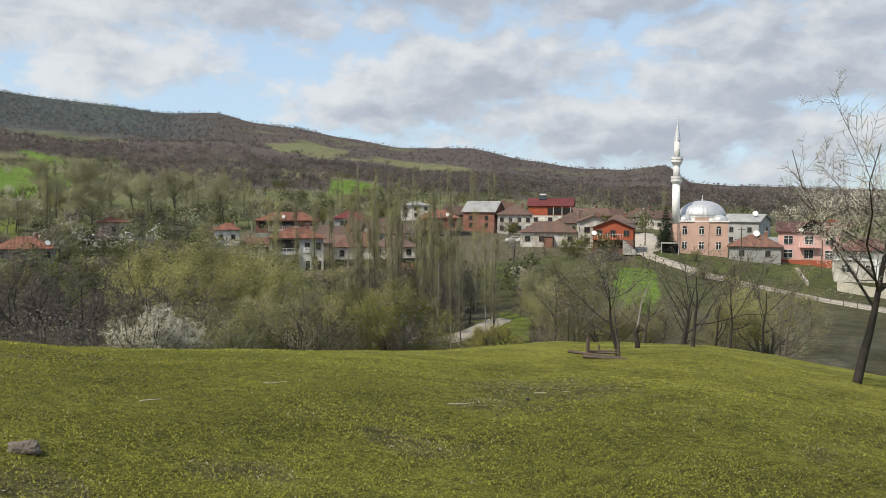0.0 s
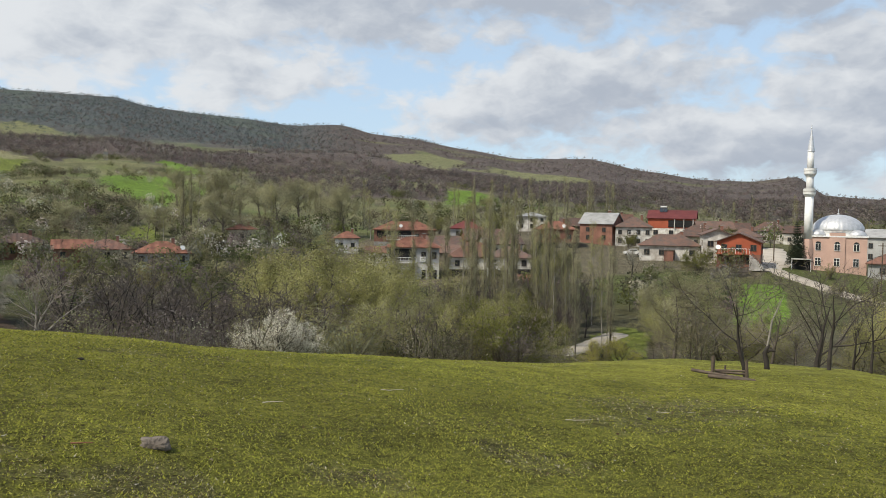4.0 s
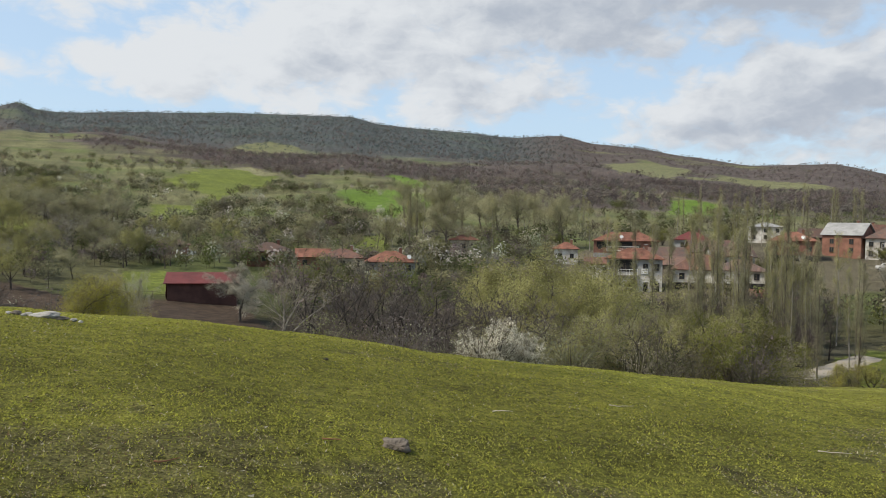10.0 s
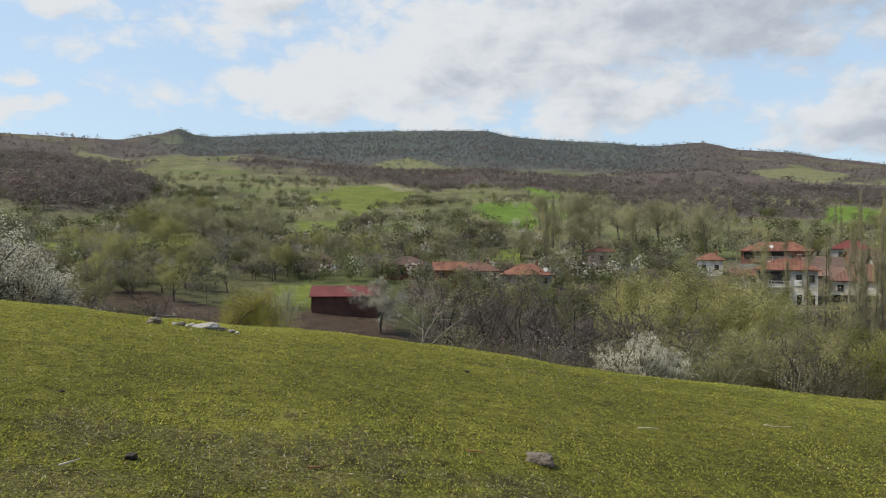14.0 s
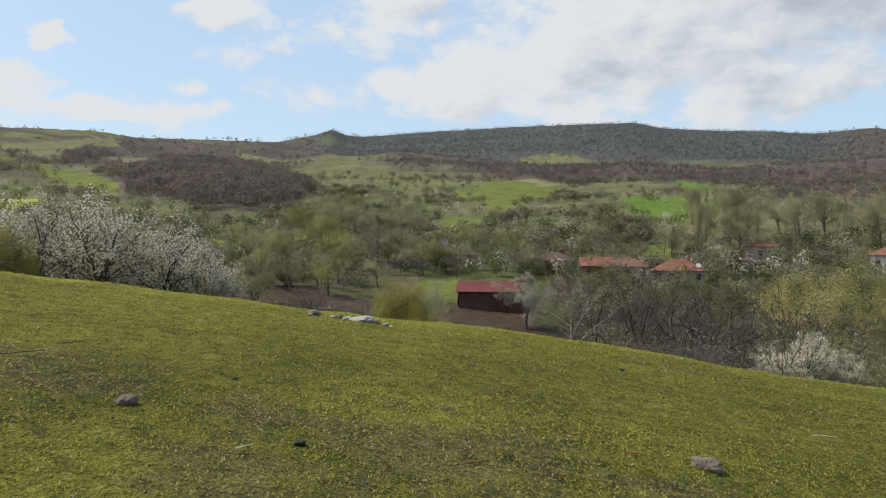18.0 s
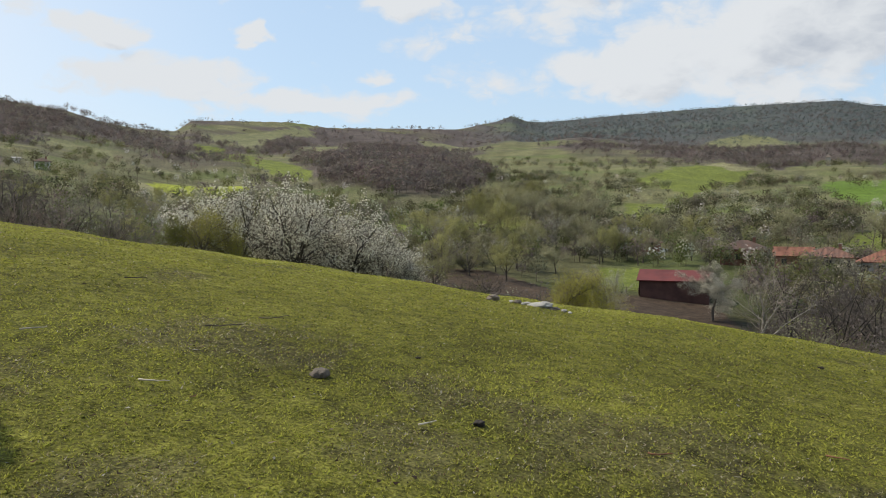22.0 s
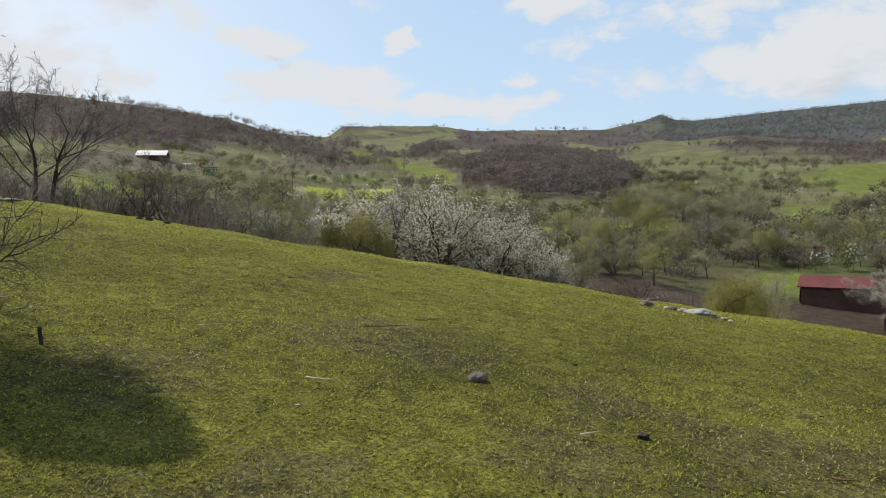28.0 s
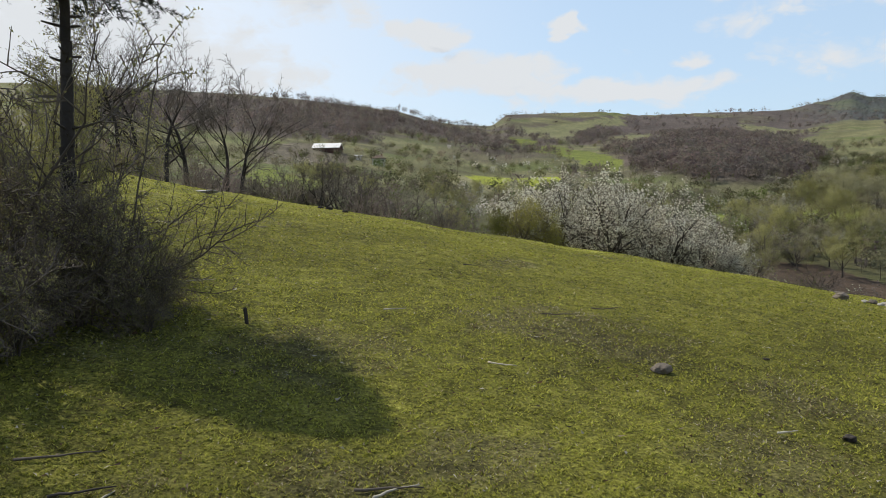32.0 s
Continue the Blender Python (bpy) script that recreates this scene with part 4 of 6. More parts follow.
balcony(h, -4.5, 3.0, -4.0, 1.9, mat=M_TRIM, posts=False)
# black panel on the wall paints the shade of the upper gallery
part("upper_gallery", box_bm(-6.8, 1.6, -4.06, -3.96, 2.5, 3.9), M_DARK, h, "upper gallery under the eaves, its shade a black panel")
dish(h, -1.0, -4.2, 4.6)
h = house("two-storey house, grey plank upper floor over white stone", 10.62, 145, 9.5, 7, 5.6, 7.4, M_GREY, M_TILE_ORANGE, rows=((3.6, 5), (1.0, 3)), win=(0.75, 1.1), lower=(2.7, M_WHITE))
balcony(h, -4.6, 0.6, -3.5, 2.8, mat=M_CONCRETE)
# gallery shade painted as a flat black board
part("open_gallery", box_bm(-4.3, -0.2, -3.56, -3.47, 3.3, 5.3), M_DARK, h, "open gallery behind the balcony, its shade a black panel")
# shaded doorways, each a black board on the wall
for px, pw in ((-3.6, 0.8), (-0.9, 1.1), (1.6, 0.7), (3.5, 0.8)):
    part("doorway", box_bm(px, px + pw, -3.53, -3.44, -0.6, 1.5), M_DARK, h, "ground-floor doorway, its shade a black panel")
part("washing", box_bm(1.2, 2.3, -3.62, -3.58, 3.0, 3.9), M_TRIM, h, "white washing hung from the wall")
h = house("whitewashed village house with a sagging tiled roof", 6.13, 147.5, 9.4, 7, 2.9, 5.6, M_WHITE, M_TILE, rows=((1.2, 3),), lower=(0.6, M_WOOD))
# black board in place of the shade below the house
part("undercroft", box_bm(-4.2, 4.2, -3.56, -3.46, -1.4, 0.5), M_DARK, h, "open undercroft, its shade a black panel")
for px in (-4.4, -1.5, 1.4, 4.2):
    part("post", box_bm(px, px + 0.2, -3.75, -3.56, -1.6, 0.6), M_WOOD, h)
# black lower wall paints the shade of the open undercroft
h = house("low white house over an open timber undercroft", 3.6, 146.5, 8.2, 7, 3.0, 4.9, M_WHITE, M_TILE_BROWN, rows=((1.5, 3),), lower=(0.9, M_DARK))
balcony(h, -3.9, 0.2, -3.5, 0.95, out=1.3, mat=M_TRIM)
house("house under a dark red hipped roof", 6.77, 208, 8.6, 7, 3.0, 5.0, M_GREY, M_ROOF_RED, rows=((1.2, 2),))
house("barn with a broad weathered brown roof", 5.5, 184, 9.5, 8, 2.6, 5.2, M_BRICK, M_TILE_BROWN, "gable", 14, rows=((0.9, 2),), chimney=False, name="barn")
h = house("brick house with deep eaves and an orange roof", 0.3, 188, 9.8, 8, 4.0, 5.9, M_BRICK, M_TILE_ORANGE, rows=((1.8, 3),), lower=(0.9, M_DARK))
dish(h, 2.0, -4.2, 4.2)
house("white two-storey house with a grey sheet roof", 2.0, 238, 9, 8, 4.2, 5.4, M_WHITE, M_ROOF_GREY, rows=((0.8, 3), (2.7, 3)), chimney=False)
house("small brick outbuilding with an orange roof", 2.38, 128, 5, 4, 2.0, 2.9, M_BRICK, M_TILE_ORANGE, "gable", 8, rows=((0.8, 1),), chimney=False, name="outbuilding")
house("tall brick house under a pale sheet roof", -2.99, 200, 8.3, 8, 4.8, 7.6, M_BRICK, M_ROOF_GREY, "gable", -20, rows=((1.0, 2), (2.9, 2)))
h = house("white two-storey farmhouse with a brown tiled roof", -5.24, 199, 8.6, 8, 4.6, 7.0, M_WHITE, M_TILE_BROWN, rows=((0.7, 4), (2.8, 4)), win=(0.8, 1.0), door=0.02)
balcony(h, -1.2, 0.8, -4.0, 2.6, mat=M_WOOD, posts=False)
h = house("half-finished house with orange walls and a red roof", -7.87, 236, 12.8, 9, 5.2, 7.6, M_ORANGE, M_ROOF_RED, "gable", -4, rows=((0.6, 3),), win=(1.1, 1.2), lower=(2.4, M_WHITE), chimney=False)
# shade of the unfinished storey put in as a black slab
part("open_storey", box_bm(-0.8, 6.0, -4.62, -4.5, 2.7, 4.7), M_DARK, h, "open upper storey, its shade a black panel")
for px in (0.9, 3.4, 5.9):
    part("post", box_bm(px - 0.14, px + 0.14, -4.9, -4.62, 2.4, 5.0), M_CONCRETE, h)
solar_heater(h, -2.5, -1.5, 7.0)
house("house with a patched brown hipped roof", -9.47, 199, 9.4, 8, 2.9, 5.6, M_BEIGE, M_TILE_BROWN, rows=((1.0, 3),))
h = house("long low white house with a moss-stained tiled roof", -7.7, 167, 11.7, 7, 3.0, 5.2, M_WHITE, M_TILE_BROWN, rows=((1.1, 4),), win=(1.0, 1.0), door=0.05)
part("porch_roof", box_bm(-1.2, 1.0, -4.9, -3.4, 2.0, 2.12), M_WOOD, h)
part("lean_to", box_bm(-1.0, 0.8, -4.8, -3.52, -0.5, 1.9), M_BRICK, h)
house("narrow white gabled house", -10.75, 163, 5.2, 8, 5.4, 6.6, M_WHITE, M_TILE_BROWN, "front", 6, rows=((1.0, 2), (3.2, 2)), win=(1.0, 1.0))
h = house("orange gabled house with balcony and outside stair", -12.37, 154, 7.4, 8, 4.4, 6.1, M_ORANGE, M_TILE_BROWN, "front", -4, rows=((0.6, 2), (2.9, 3)), win=(0.9, 1.0), door=0.05, lower=(2.2, M_BRICK), chimney=False)
balcony(h, -3.7, 1.9, -4.0, 2.3, mat=M_ORANGE, posts=False)
for k in range(9):
    part("step", box_bm(1.9 + 0.26 * k, 2.16 + 0.26 * k, -5.1, -4.02, -0.6, 2.2 - 0.24 * k), M_CONCRETE, h)
dish(h, -3.4, -5.0, 2.9)
house("long shed with brown corrugated roof", -11.57, 246, 11.5, 7, 3.0, 5.2, M_WHITE, M_TILE_BROWN, "gable", 10, rows=((0.9, 4),), name="shed")
h = house("white house with a tiled roof near the square", -14.19, 238, 10.4, 8, 3.4, 6.0, M_WHITE, M_TILE_BROWN, rows=((1.0, 4),))
h = house("grey two-storey house behind the mosque", -21.19, 195, 8.2, 8, 5.6, 7.4, M_GREY, M_ROOF_GREY, "gable", -18, rows=((1.0, 2), (3.3, 2)))
dish(h, 2.6, -2.0, 7.0, 0.6)
h = house("low grey house with a hipped red tiled roof", -21.77, 159.5, 9.0, 7, 2.8, 4.9, M_GREY, M_TILE, rows=((1.0, 2),))
dish(h, 0.2, -1.0, 4.6, 0.6)
h = house("pink two-storey house with white windows and dark roof", -25.1, 166, 10.6, 9, 6.2, 8.0, M_PINK, M_ROOF_DARK, "gable", 0, rows=((1.3, 3), (3.9, 3)), win=(1.5, 1.5), trim=M_TRIM, lower=(0.9, M_ORANGE), chimney=False)
balcony(h, -1.6, 1.9, -4.5, 3.4, mat=M_PINK, posts=False)
part("dormer", walls_bm(3.6, 3.0, 0.9, 2.3, "front", 0.6), M_DARK, h).matrix_local = pose(0.6, -3.2, 6.3)
part("dormer_roof", roof_bm(3.6, 3.0, 0.9, 2.3, "front"), M_ROOF_DARK, h).matrix_local = pose(0.6, -3.2, 6.3)
part("roof_tank", box_bm(3.2, 4.9, 0.2, 1.1, 7.8, 8.5, bevel=0.08), M_ORANGE, h)
dish(h, -1.4, -4.8, 6.0)
h = house("white house with grey upper band and dark red roofs", -28.6, 150, 10.6, 9, 5.0, 6.8, M_GREY, M_ROOF_DARK, "hip", 4, rows=((1.2, 3),), win=(1.3, 1.2), trim=M_TRIM, lower=(3.2, M_WHITE), chimney=False)
part("arch_pier", box_bm(0.6, 1.2, -4.9, -4.48, -1.0, 3.1, bevel=0.05), M_TRIM, h)
part("porch_roof", roof_bm(4.4, 3.0, 4.6, 6.2, "hip"), M_ROOF_DARK, h).matrix_local = pose(-2.6, -3.4, 0.2)
part("band", box_bm(-5.4, 5.4, -4.75, -4.52, 3.15, 3.3), M_TRIM, h)
house("far house with a dark red roof", -27.6, 258, 6.4, 6, 2.6, 3.9, M_WHITE, M_ROOF_DARK, rows=((0.9, 2),), chimney=False)

# roofs packed in between
house("brown-roofed stone barn among the houses", 8.6, 176, 8.5, 6, 2.6, 4.6, M_STONE, M_TILE_BROWN, "gable", 18, rows=((0.9, 2),), chimney=False, name="barn")
h = house("white annex with an outside stair", 13.1, 150, 4.6, 5, 4.0, 5.2, M_WHITE, M_TILE, "gable", 0, rows=((2.4, 2),), chimney=False)
for k in range(8):
    part("step", box_bm(-2.9 + 0.28 * k, -2.62 + 0.28 * k, -3.5, -2.52, -0.6, 0.3 + 0.26 * k), M_TRIM, h)
house("weathered timber barn with a brown tiled roof", -1.3, 214, 9.0, 7, 3.0, 5.2, M_WOOD, M_TILE_BROWN, "gable", -10, rows=(), chimney=False, name="barn")
house("white house with a dull tiled roof", -10.6, 222, 9.0, 7, 3.4, 5.6, M_WHITE, M_TILE_BROWN, "gable", 12, rows=((1.2, 3),))
house("low house with a patched brown roof", -12.6, 208, 8.0, 7, 2.8, 4.8, M_BEIGE, M_TILE_BROWN, "hip", -8, rows=((1.0, 2),))
house("brick house with a tiled roof at the village edge", -3.9, 232, 9.5, 7, 3.4, 5.6, M_BRICK, M_TILE, "gable", 6, rows=((1.2, 3),))
house("stone stable with an old tiled roof", 8.3, 160, 6.0, 5, 2.2, 3.8, M_STONE, M_TILE_BROWN, "gable", -14, rows=(), chimney=False, name="stable")
house("grey cinder-block barn with a brown roof", 4.3, 168, 8.0, 6, 2.8, 4.9, M_GREY, M_TILE_BROWN, "gable", 20, rows=((1.0, 2),), chimney=False, name="barn")
house("white house with a brown roof behind the square", -16.3, 232, 9.0, 7, 3.2, 5.2, M_WHITE, M_TILE_BROWN, "gable", -8, rows=((1.0, 3),))
house("small grey outbuilding near the mosque", -22.8, 182, 5.0, 5, 2.6, 3.6, M_GREY, M_ROOF_GREY, "gable", 10, rows=((0.9, 1),), chimney=False, name="outbuilding")

# houses across the stream
h = house("brick house with a grey-brown hipped roof", 36.9, 164, 8.6, 7, 2.9, 4.6, M_BRICK, M_TILE_BROWN, rows=((1.0, 4),))
house("low wing with a bright tiled roof", 33.8, 162, 6.4, 6, 2.4, 4.0, M_BRICK, M_TILE_ORANGE, "gable", 0, rows=((0.8, 2),), chimney=False)
h = house("beige house with arched windows and tiled hipped roof", 31.69, 159.5, 8.7, 7.5, 2.8, 4.5, M_BEIGE, M_TILE, rows=((1.1, 3),), win=(0.8, 1.1), trim=M_WOOD)
h = house("whitewashed house with an orange hipped roof", 28.22, 155, 9.5, 7.5, 2.6, 4.6, M_GREY, M_TILE_ORANGE, rows=((0.9, 4),), win=(0.8, 1.1), trim=M_WOOD)
dish(h, 3.6, -3.0, 3.0)
h = house("long dark brick shed with a red sheet-metal roof", 41.35, 120, 9.6, 5.5, 2.7, 4.1, M_BRICK_DARK, M_ROOF_RED, "gable", -6, rows=(), chimney=False, name="shed")
part("gable_patch", box_bm(-5.06, -5.02, -2.0, 2.0, -0.5, 2.5), M_BRICK, h, "raw orange brick gable end")
house("small tiled roof showing among trees", 43.06, 185, 4.4, 5, 1.9, 3.0, M_BRICK, M_TILE_BROWN, rows=((0.8, 1),), chimney=False, name="hut")
house("white house with an orange roof among willows", 22.85, 199, 6.9, 6, 3.3, 4.6, M_BEIGE, M_TILE_ORANGE, rows=((1.2, 3),))

# on the far hillside
# white paint stands in for the sky's reflection on the metal roof
house("long hillside barn, metal roof painted white for its glare", 88.6, 372, 12.5, 7, 1.5, 3.9, M_BRICK_DARK, M_TRIM, "gable", -16, rows=(), chimney=False, name="barn")
house("small white hillside farmhouse", 84.94, 346, 5.7, 5, 2.8, 4.4, M_WHITE, M_TILE_BROWN, rows=((1.0, 3),), win=(0.6, 1.0))
house("tiny white hut on the slope", 86.43, 355, 2.8, 3, 1.6, 2.3, M_WHITE, M_ROOF_GREY, "gable", 0, rows=(), chimney=False, name="hut")
house("ruined pale stone tower on a hillside", 31.77, 700, 3.4, 3.4, 7.0, 9.5, M_STONE_PALE, M_STONE, "hip", 0, rows=(), chimney=False, name="ruined_tower")


# ---- mosque and minaret ----
def mosque():
    az, r, w, d = -18.3, 163, 9.6, 9.6
    root = empty("mosque", Matrix.Translation(spot(az, r)) @ pose(0, 0, 0, 0, 0, az))
    tagged(root, "salmon-plastered village mosque with a ribbed silver dome", "mosque")
    part("wall", box_bm(-w / 2, w / 2, -d / 2, d / 2, -2.0, 6.2), M_SALMON, root)
    part("cornice", box_bm(-w / 2 - 0.2, w / 2 + 0.2, -d / 2 - 0.2, d / 2 + 0.2, 6.2, 6.45), M_TRIM, root)
    part("drum", lathe([(4.4, 6.45), (4.4, 7.1), (4.5, 7.15), (4.5, 7.25)], 32), M_TRIM, root)
    dome = part("dome", lathe([(4.45 * math.cos(t), 7.25 + 3.1 * math.sin(t)) for t in [radians(k * 7.5) for k in range(12)]], 96, ribs=32, depth=0.012), M_METAL, root, "ribbed silver sheet-metal dome", True)
    part("finial", lathe([(0.12, 10.3), (0.2, 10.5), (0.06, 10.7), (0.14, 10.9), (0.02, 11.4)], 10), M_METAL, dome)
    for k in (-1, 1):
        bm = lathe([(1.5 * math.cos(t), 1.1 * math.sin(t)) for t in [radians(j * 11) for j in range(9)]], 40, ribs=20, depth=0.015)
        part("half_dome", bm, M_METAL, root, shade=True).matrix_local = pose(3.2 * k, -3.3, 6.45)
    part("pilaster", box_bm(-1.3, 1.3, -d / 2 - 0.18, -d / 2, -1.0, 7.0), M_SALMON, root)
    for sill, h in ((1.0, 1.35), (3.8, 1.1)):
        for k in (-3.1, 0.0, 3.1):
            win = window(root, k, sill, 0.85, h, -d / 2 - (0.2 if k == 0 else 0.02))
            if sill > 3:
                part("arch", lathe([(0.48, -0.06), (0.48, 0.05)], 16, 0, math.pi), M_GLASS, win).matrix_local = pose(0, 0, h, 90, 0, 0)
            window(root, k, sill, 0.85, h, w / 2 + 0.02, side=1)
            window(root, k, sill, 0.85, h, -w / 2 - 0.02, side=-1)
    shelter = empty("bus_shelter", Matrix.Translation(spot(-16.2, 155)) @ pose(0, 0, 0, 0, 0, -16))
    tagged(shelter, "small grey open shelter beside the mosque", "shelter")
    part("roof", box_bm(-1.7, 1.7, -0.8, 0.8, 1.9, 2.05), M_CONCRETE, shelter)
    part("back_wall", box_bm(-1.6, 1.6, 0.6, 0.75, -0.8, 1.9), M_DARK, shelter)
    for x in (-1.6, 1.5):
        part("post", box_bm(x, x + 0.1, -0.75, -0.65, -0.8, 1.9), M_METAL, shelter)

    m = empty("minaret", Matrix.Translation(spot(-16.55, 158.5)))
    tagged(m, "slender white minaret with two balconies and a grey cone", "minaret")
    part("base", lathe([(0.98, -2), (0.98, 4.0), (0.76, 5.6)], 8), M_SALMON, m)
    part("shaft", lathe([(0.76, 5.6), (0.72, 13.6)], 20), M_TRIM, m, shade=True)
    part("upper_shaft", lathe([(0.66, 13.6), (0.63, 17.4)], 20), M_TRIM, m, shade=True)
    part("top_shaft", lathe([(0.58, 17.4), (0.56, 21.6)], 20), M_TRIM, m, shade=True)
    for z in (13.7, 17.4):
        b = part("balcony", lathe([(0.68, z - 0.55), (1.0, z), (1.08, z + 0.05), (1.08, z + 0.2)], 20), M_TRIM, m)
        part("parapet", lathe([(1.08, z + 0.2), (1.08, z + 1.05), (1.0, z + 1.05), (1.0, z + 0.2)], 20), M_TRIM, b)
        part("band", lathe([(1.11, z + 0.5), (1.11, z + 0.62)], 20), M_CONCRETE, b)
    cone = part("cone", lathe([(0.66, 21.6), (0.62, 21.7), (0.2, 24.6), (0.07, 25.5)], 20), M_METAL, m, "grey lead-covered cone")
    part("finial", lathe([(0.05, 25.6), (0.12, 25.8), (0.03, 26.0), (0.08, 26.2), (0.01, 26.6)], 8), M_METAL, cone)
    return m


mosque()

# ---- planting ----
def strew(keys, az, r, count, height, seed, wide=(0.85, 1.2), group="", gap=0.0, avoid=()):
    """Trees at random in a stretch of the plan."""
    rng = np.random.default_rng(seed)
    done = []
    tries = 0
    while len(done) < count and tries < count * 30:
        tries += 1
        a, d = rng.uniform(*az), math.exp(rng.uniform(math.log(r[0]), math.log(r[1])))
        x, y = -d * math.sin(radians(a)), d * math.cos(radians(a))
        if any((x - p) ** 2 + (y - q) ** 2 < gap * gap for p, q in done):
            continue
        if any((x - p) ** 2 + (y - q) ** 2 < k * k for p, q, k in HOMES):
            continue
        if any(a0 < a < a1 and r0 < d < r1 for a0, a1, r0, r1 in avoid):
            continue
        done.append((x, y))
        plant(keys[int(rng.integers(len(keys)))], a, d, rng.uniform(*height), rng.uniform(0, 360), rng.uniform(*wide), group=group)


# poplars before the old quarter
strew(("poplar_a", "poplar_b"), (0.5, 12.5), (92, 124), 30, (12.5, 17.5), 101, (0.8, 1.15), "poplars along the stream", 2.2)
strew(("poplar_a", "poplar_b"), (-4.5, 1.5), (80, 112), 12, (10, 14), 102, (0.8, 1.1), "poplars along the stream", 2.2)
strew(("poplar_a", "poplar_b"), (-4, 8), (205, 300), 26, (12, 17), 103, (0.8, 1.2), "poplars behind the village", 4)
strew(("poplar_a", "poplar_b", "willow_a"), (13, 29), (190, 300), 34, (11, 17), 104, (0.9, 1.5), "poplars behind the village", 5)
strew(("poplar_a", "poplar_b"), (-17, -9), (255, 330), 9, (10, 15), 105, (0.8, 1.2), "poplars behind the village", 5)
strew(("poplar_a",), (-1.5, 6.5), (86, 116), 14, (11, 15), 106, (0.8, 1.1), "poplars along the stream", 2.0)
strew(("thicket_a", "bare_b", "thicket_a"), (-2.0, 6.5), (88, 120), 26, (4.0, 7.5), 107, (0.8, 1.1), "dark thicket under the poplars", 2.2)
strew(("leafy_a", "thicket_b"), (0.5, 9.5), (70, 84), 10, (2.0, 3.2), 108, (0.9, 1.3), "scrub in the valley", 3)
# the willow wood on the stream bank
strew(("willow_a", "willow_b"), (12.5, 20.5), (52, 84), 26, (8.5, 13), 111, (0.9, 1.3), "willows in the valley", 4)
strew(("willow_a", "willow_b", "thicket_b", "bare_a"), (3, 14), (48, 82), 30, (5, 8.5), 112, (0.9, 1.3), "scrub in the valley", 2.5)
strew(("bare_b", "thicket_a", "thicket_a", "bare_b"), (19.5, 35), (40, 76), 60, (5, 7.6), 113, (0.9, 1.3), "bare thicket in the valley", 2.2)
strew(("thicket_b", "leafy_a", "thicket_a"), (3.2, 20), (32, 52), 34, (3.0, 4.8), 114, (0.9, 1.4), "scrub below the brow", 2.2)
strew(("willow_b", "bare_a", "thicket_b"), (-11, -6.5), (62, 98), 12, (4.5, 8), 115, (0.9, 1.3), "scrub in the valley", 3)
strew(("bare_a", "bare_b", "thicket_a"), (2.5, 8), (78, 112), 18, (5, 8), 116, (0.9, 1.2), "scrub in the valley", 3)
strew(("bare_a", "bare_b", "blossom_b", "leafy_a"), (-14, 14), (140, 250), 34, (3.5, 6.5), 117, (0.8, 1.1), "trees among the houses", 5, ((-17, -12.5, 140, 260),))
strew(("bare_a", "thicket_b", "blossom_b"), (-24, -17.5), (118, 152), 9, (2.5, 4.5), 118, (0.8, 1.2), "trees beside the road", 4)
# below the brow to the right
strew(("bare_a", "thicket_b", "bare_b"), (-24, -9), (40, 66), 16, (4, 6.5), 121, (0.9, 1.2), "bare trees below the brow", 3)
# left of the shed and along the far stream
strew(("willow_a", "willow_b", "blossom_b", "bare_a", "willow_b"), (44, 60), (122, 200), 34, (5, 9), 131, (0.9, 1.4), "trees along the field edge", 4, ((43, 47.5, 118, 155),))
strew(("willow_a", "bare_a", "willow_b"), (46, 56), (190, 290), 24, (8, 13), 132, (0.9, 1.4), "trees along the field edge", 5)
strew(("willow_a", "willow_b", "bare_a"), (36, 47), (150, 215), 20, (5, 8), 133, (0.9, 1.3), "trees behind the shed", 4, ((43, 47, 118, 155), (35, 39, 150, 170)))
strew(("bare_a", "bare_b", "thicket_b", "blossom_b"), (56, 70), (110, 200), 22, (4, 7), 134, (0.9, 1.3), "trees along the field edge", 4)
strew(("bare_a", "bare_b", "willow_b"), (70, 92), (110, 250), 24, (4.5, 8), 135, (0.9, 1.3), "trees below the hill farm", 5)
strew(("willow_a", "willow_b", "bare_a"), (24, 37), (172, 230), 18, (5, 8), 136, (0.9, 1.3), "trees behind the cottages", 4)
strew(("thicket_b", "bare_a", "leafy_a"), (26, 37), (128, 148), 10, (3, 4.5), 137, (0.9, 1.3), "bushes before the cottages", 4)

# ---- uncounted growth: far woods, scrub, grass ----
def tinted(name, rough=0.9):
    """A matt plant surface whose colour comes plant by plant."""
    m = bpy.data.materials.new(name)
    m.use_nodes = True
    nodes, links = m.node_tree.nodes, m.node_tree.links
    b = nodes["Principled BSDF"]
    b.inputs["Roughness"].default_value, b.inputs["Specular IOR Level"].default_value = rough, 0.15
    attr = nodes.new("ShaderNodeAttribute")
    attr.attribute_name = "tint"
    geo = nodes.new("ShaderNodeNewGeometry")
    k = nodes.new("ShaderNodeMapRange")
    k.inputs[3].default_value, k.inputs[4].default_value = 0.8, 1.2
    links.new(geo.outputs["Random Per Island"], k.inputs[0])
    mul = nodes.new("ShaderNodeMix")
    mul.data_type, mul.blend_type = "RGBA", "MULTIPLY"
    mul.inputs[0].default_value = 1.0
    links.new(attr.outputs["Color"], mul.inputs[6])
    links.new(k.outputs[0], mul.inputs[7])
    links.new(mul.outputs[2], b.inputs["Base Color"])
    tr, ms = nodes.new("ShaderNodeBsdfTranslucent"), nodes.new("ShaderNodeMixShader")
    ms.inputs[0].default_value = 0.48
    links.new(mul.outputs[2], tr.inputs["Color"])
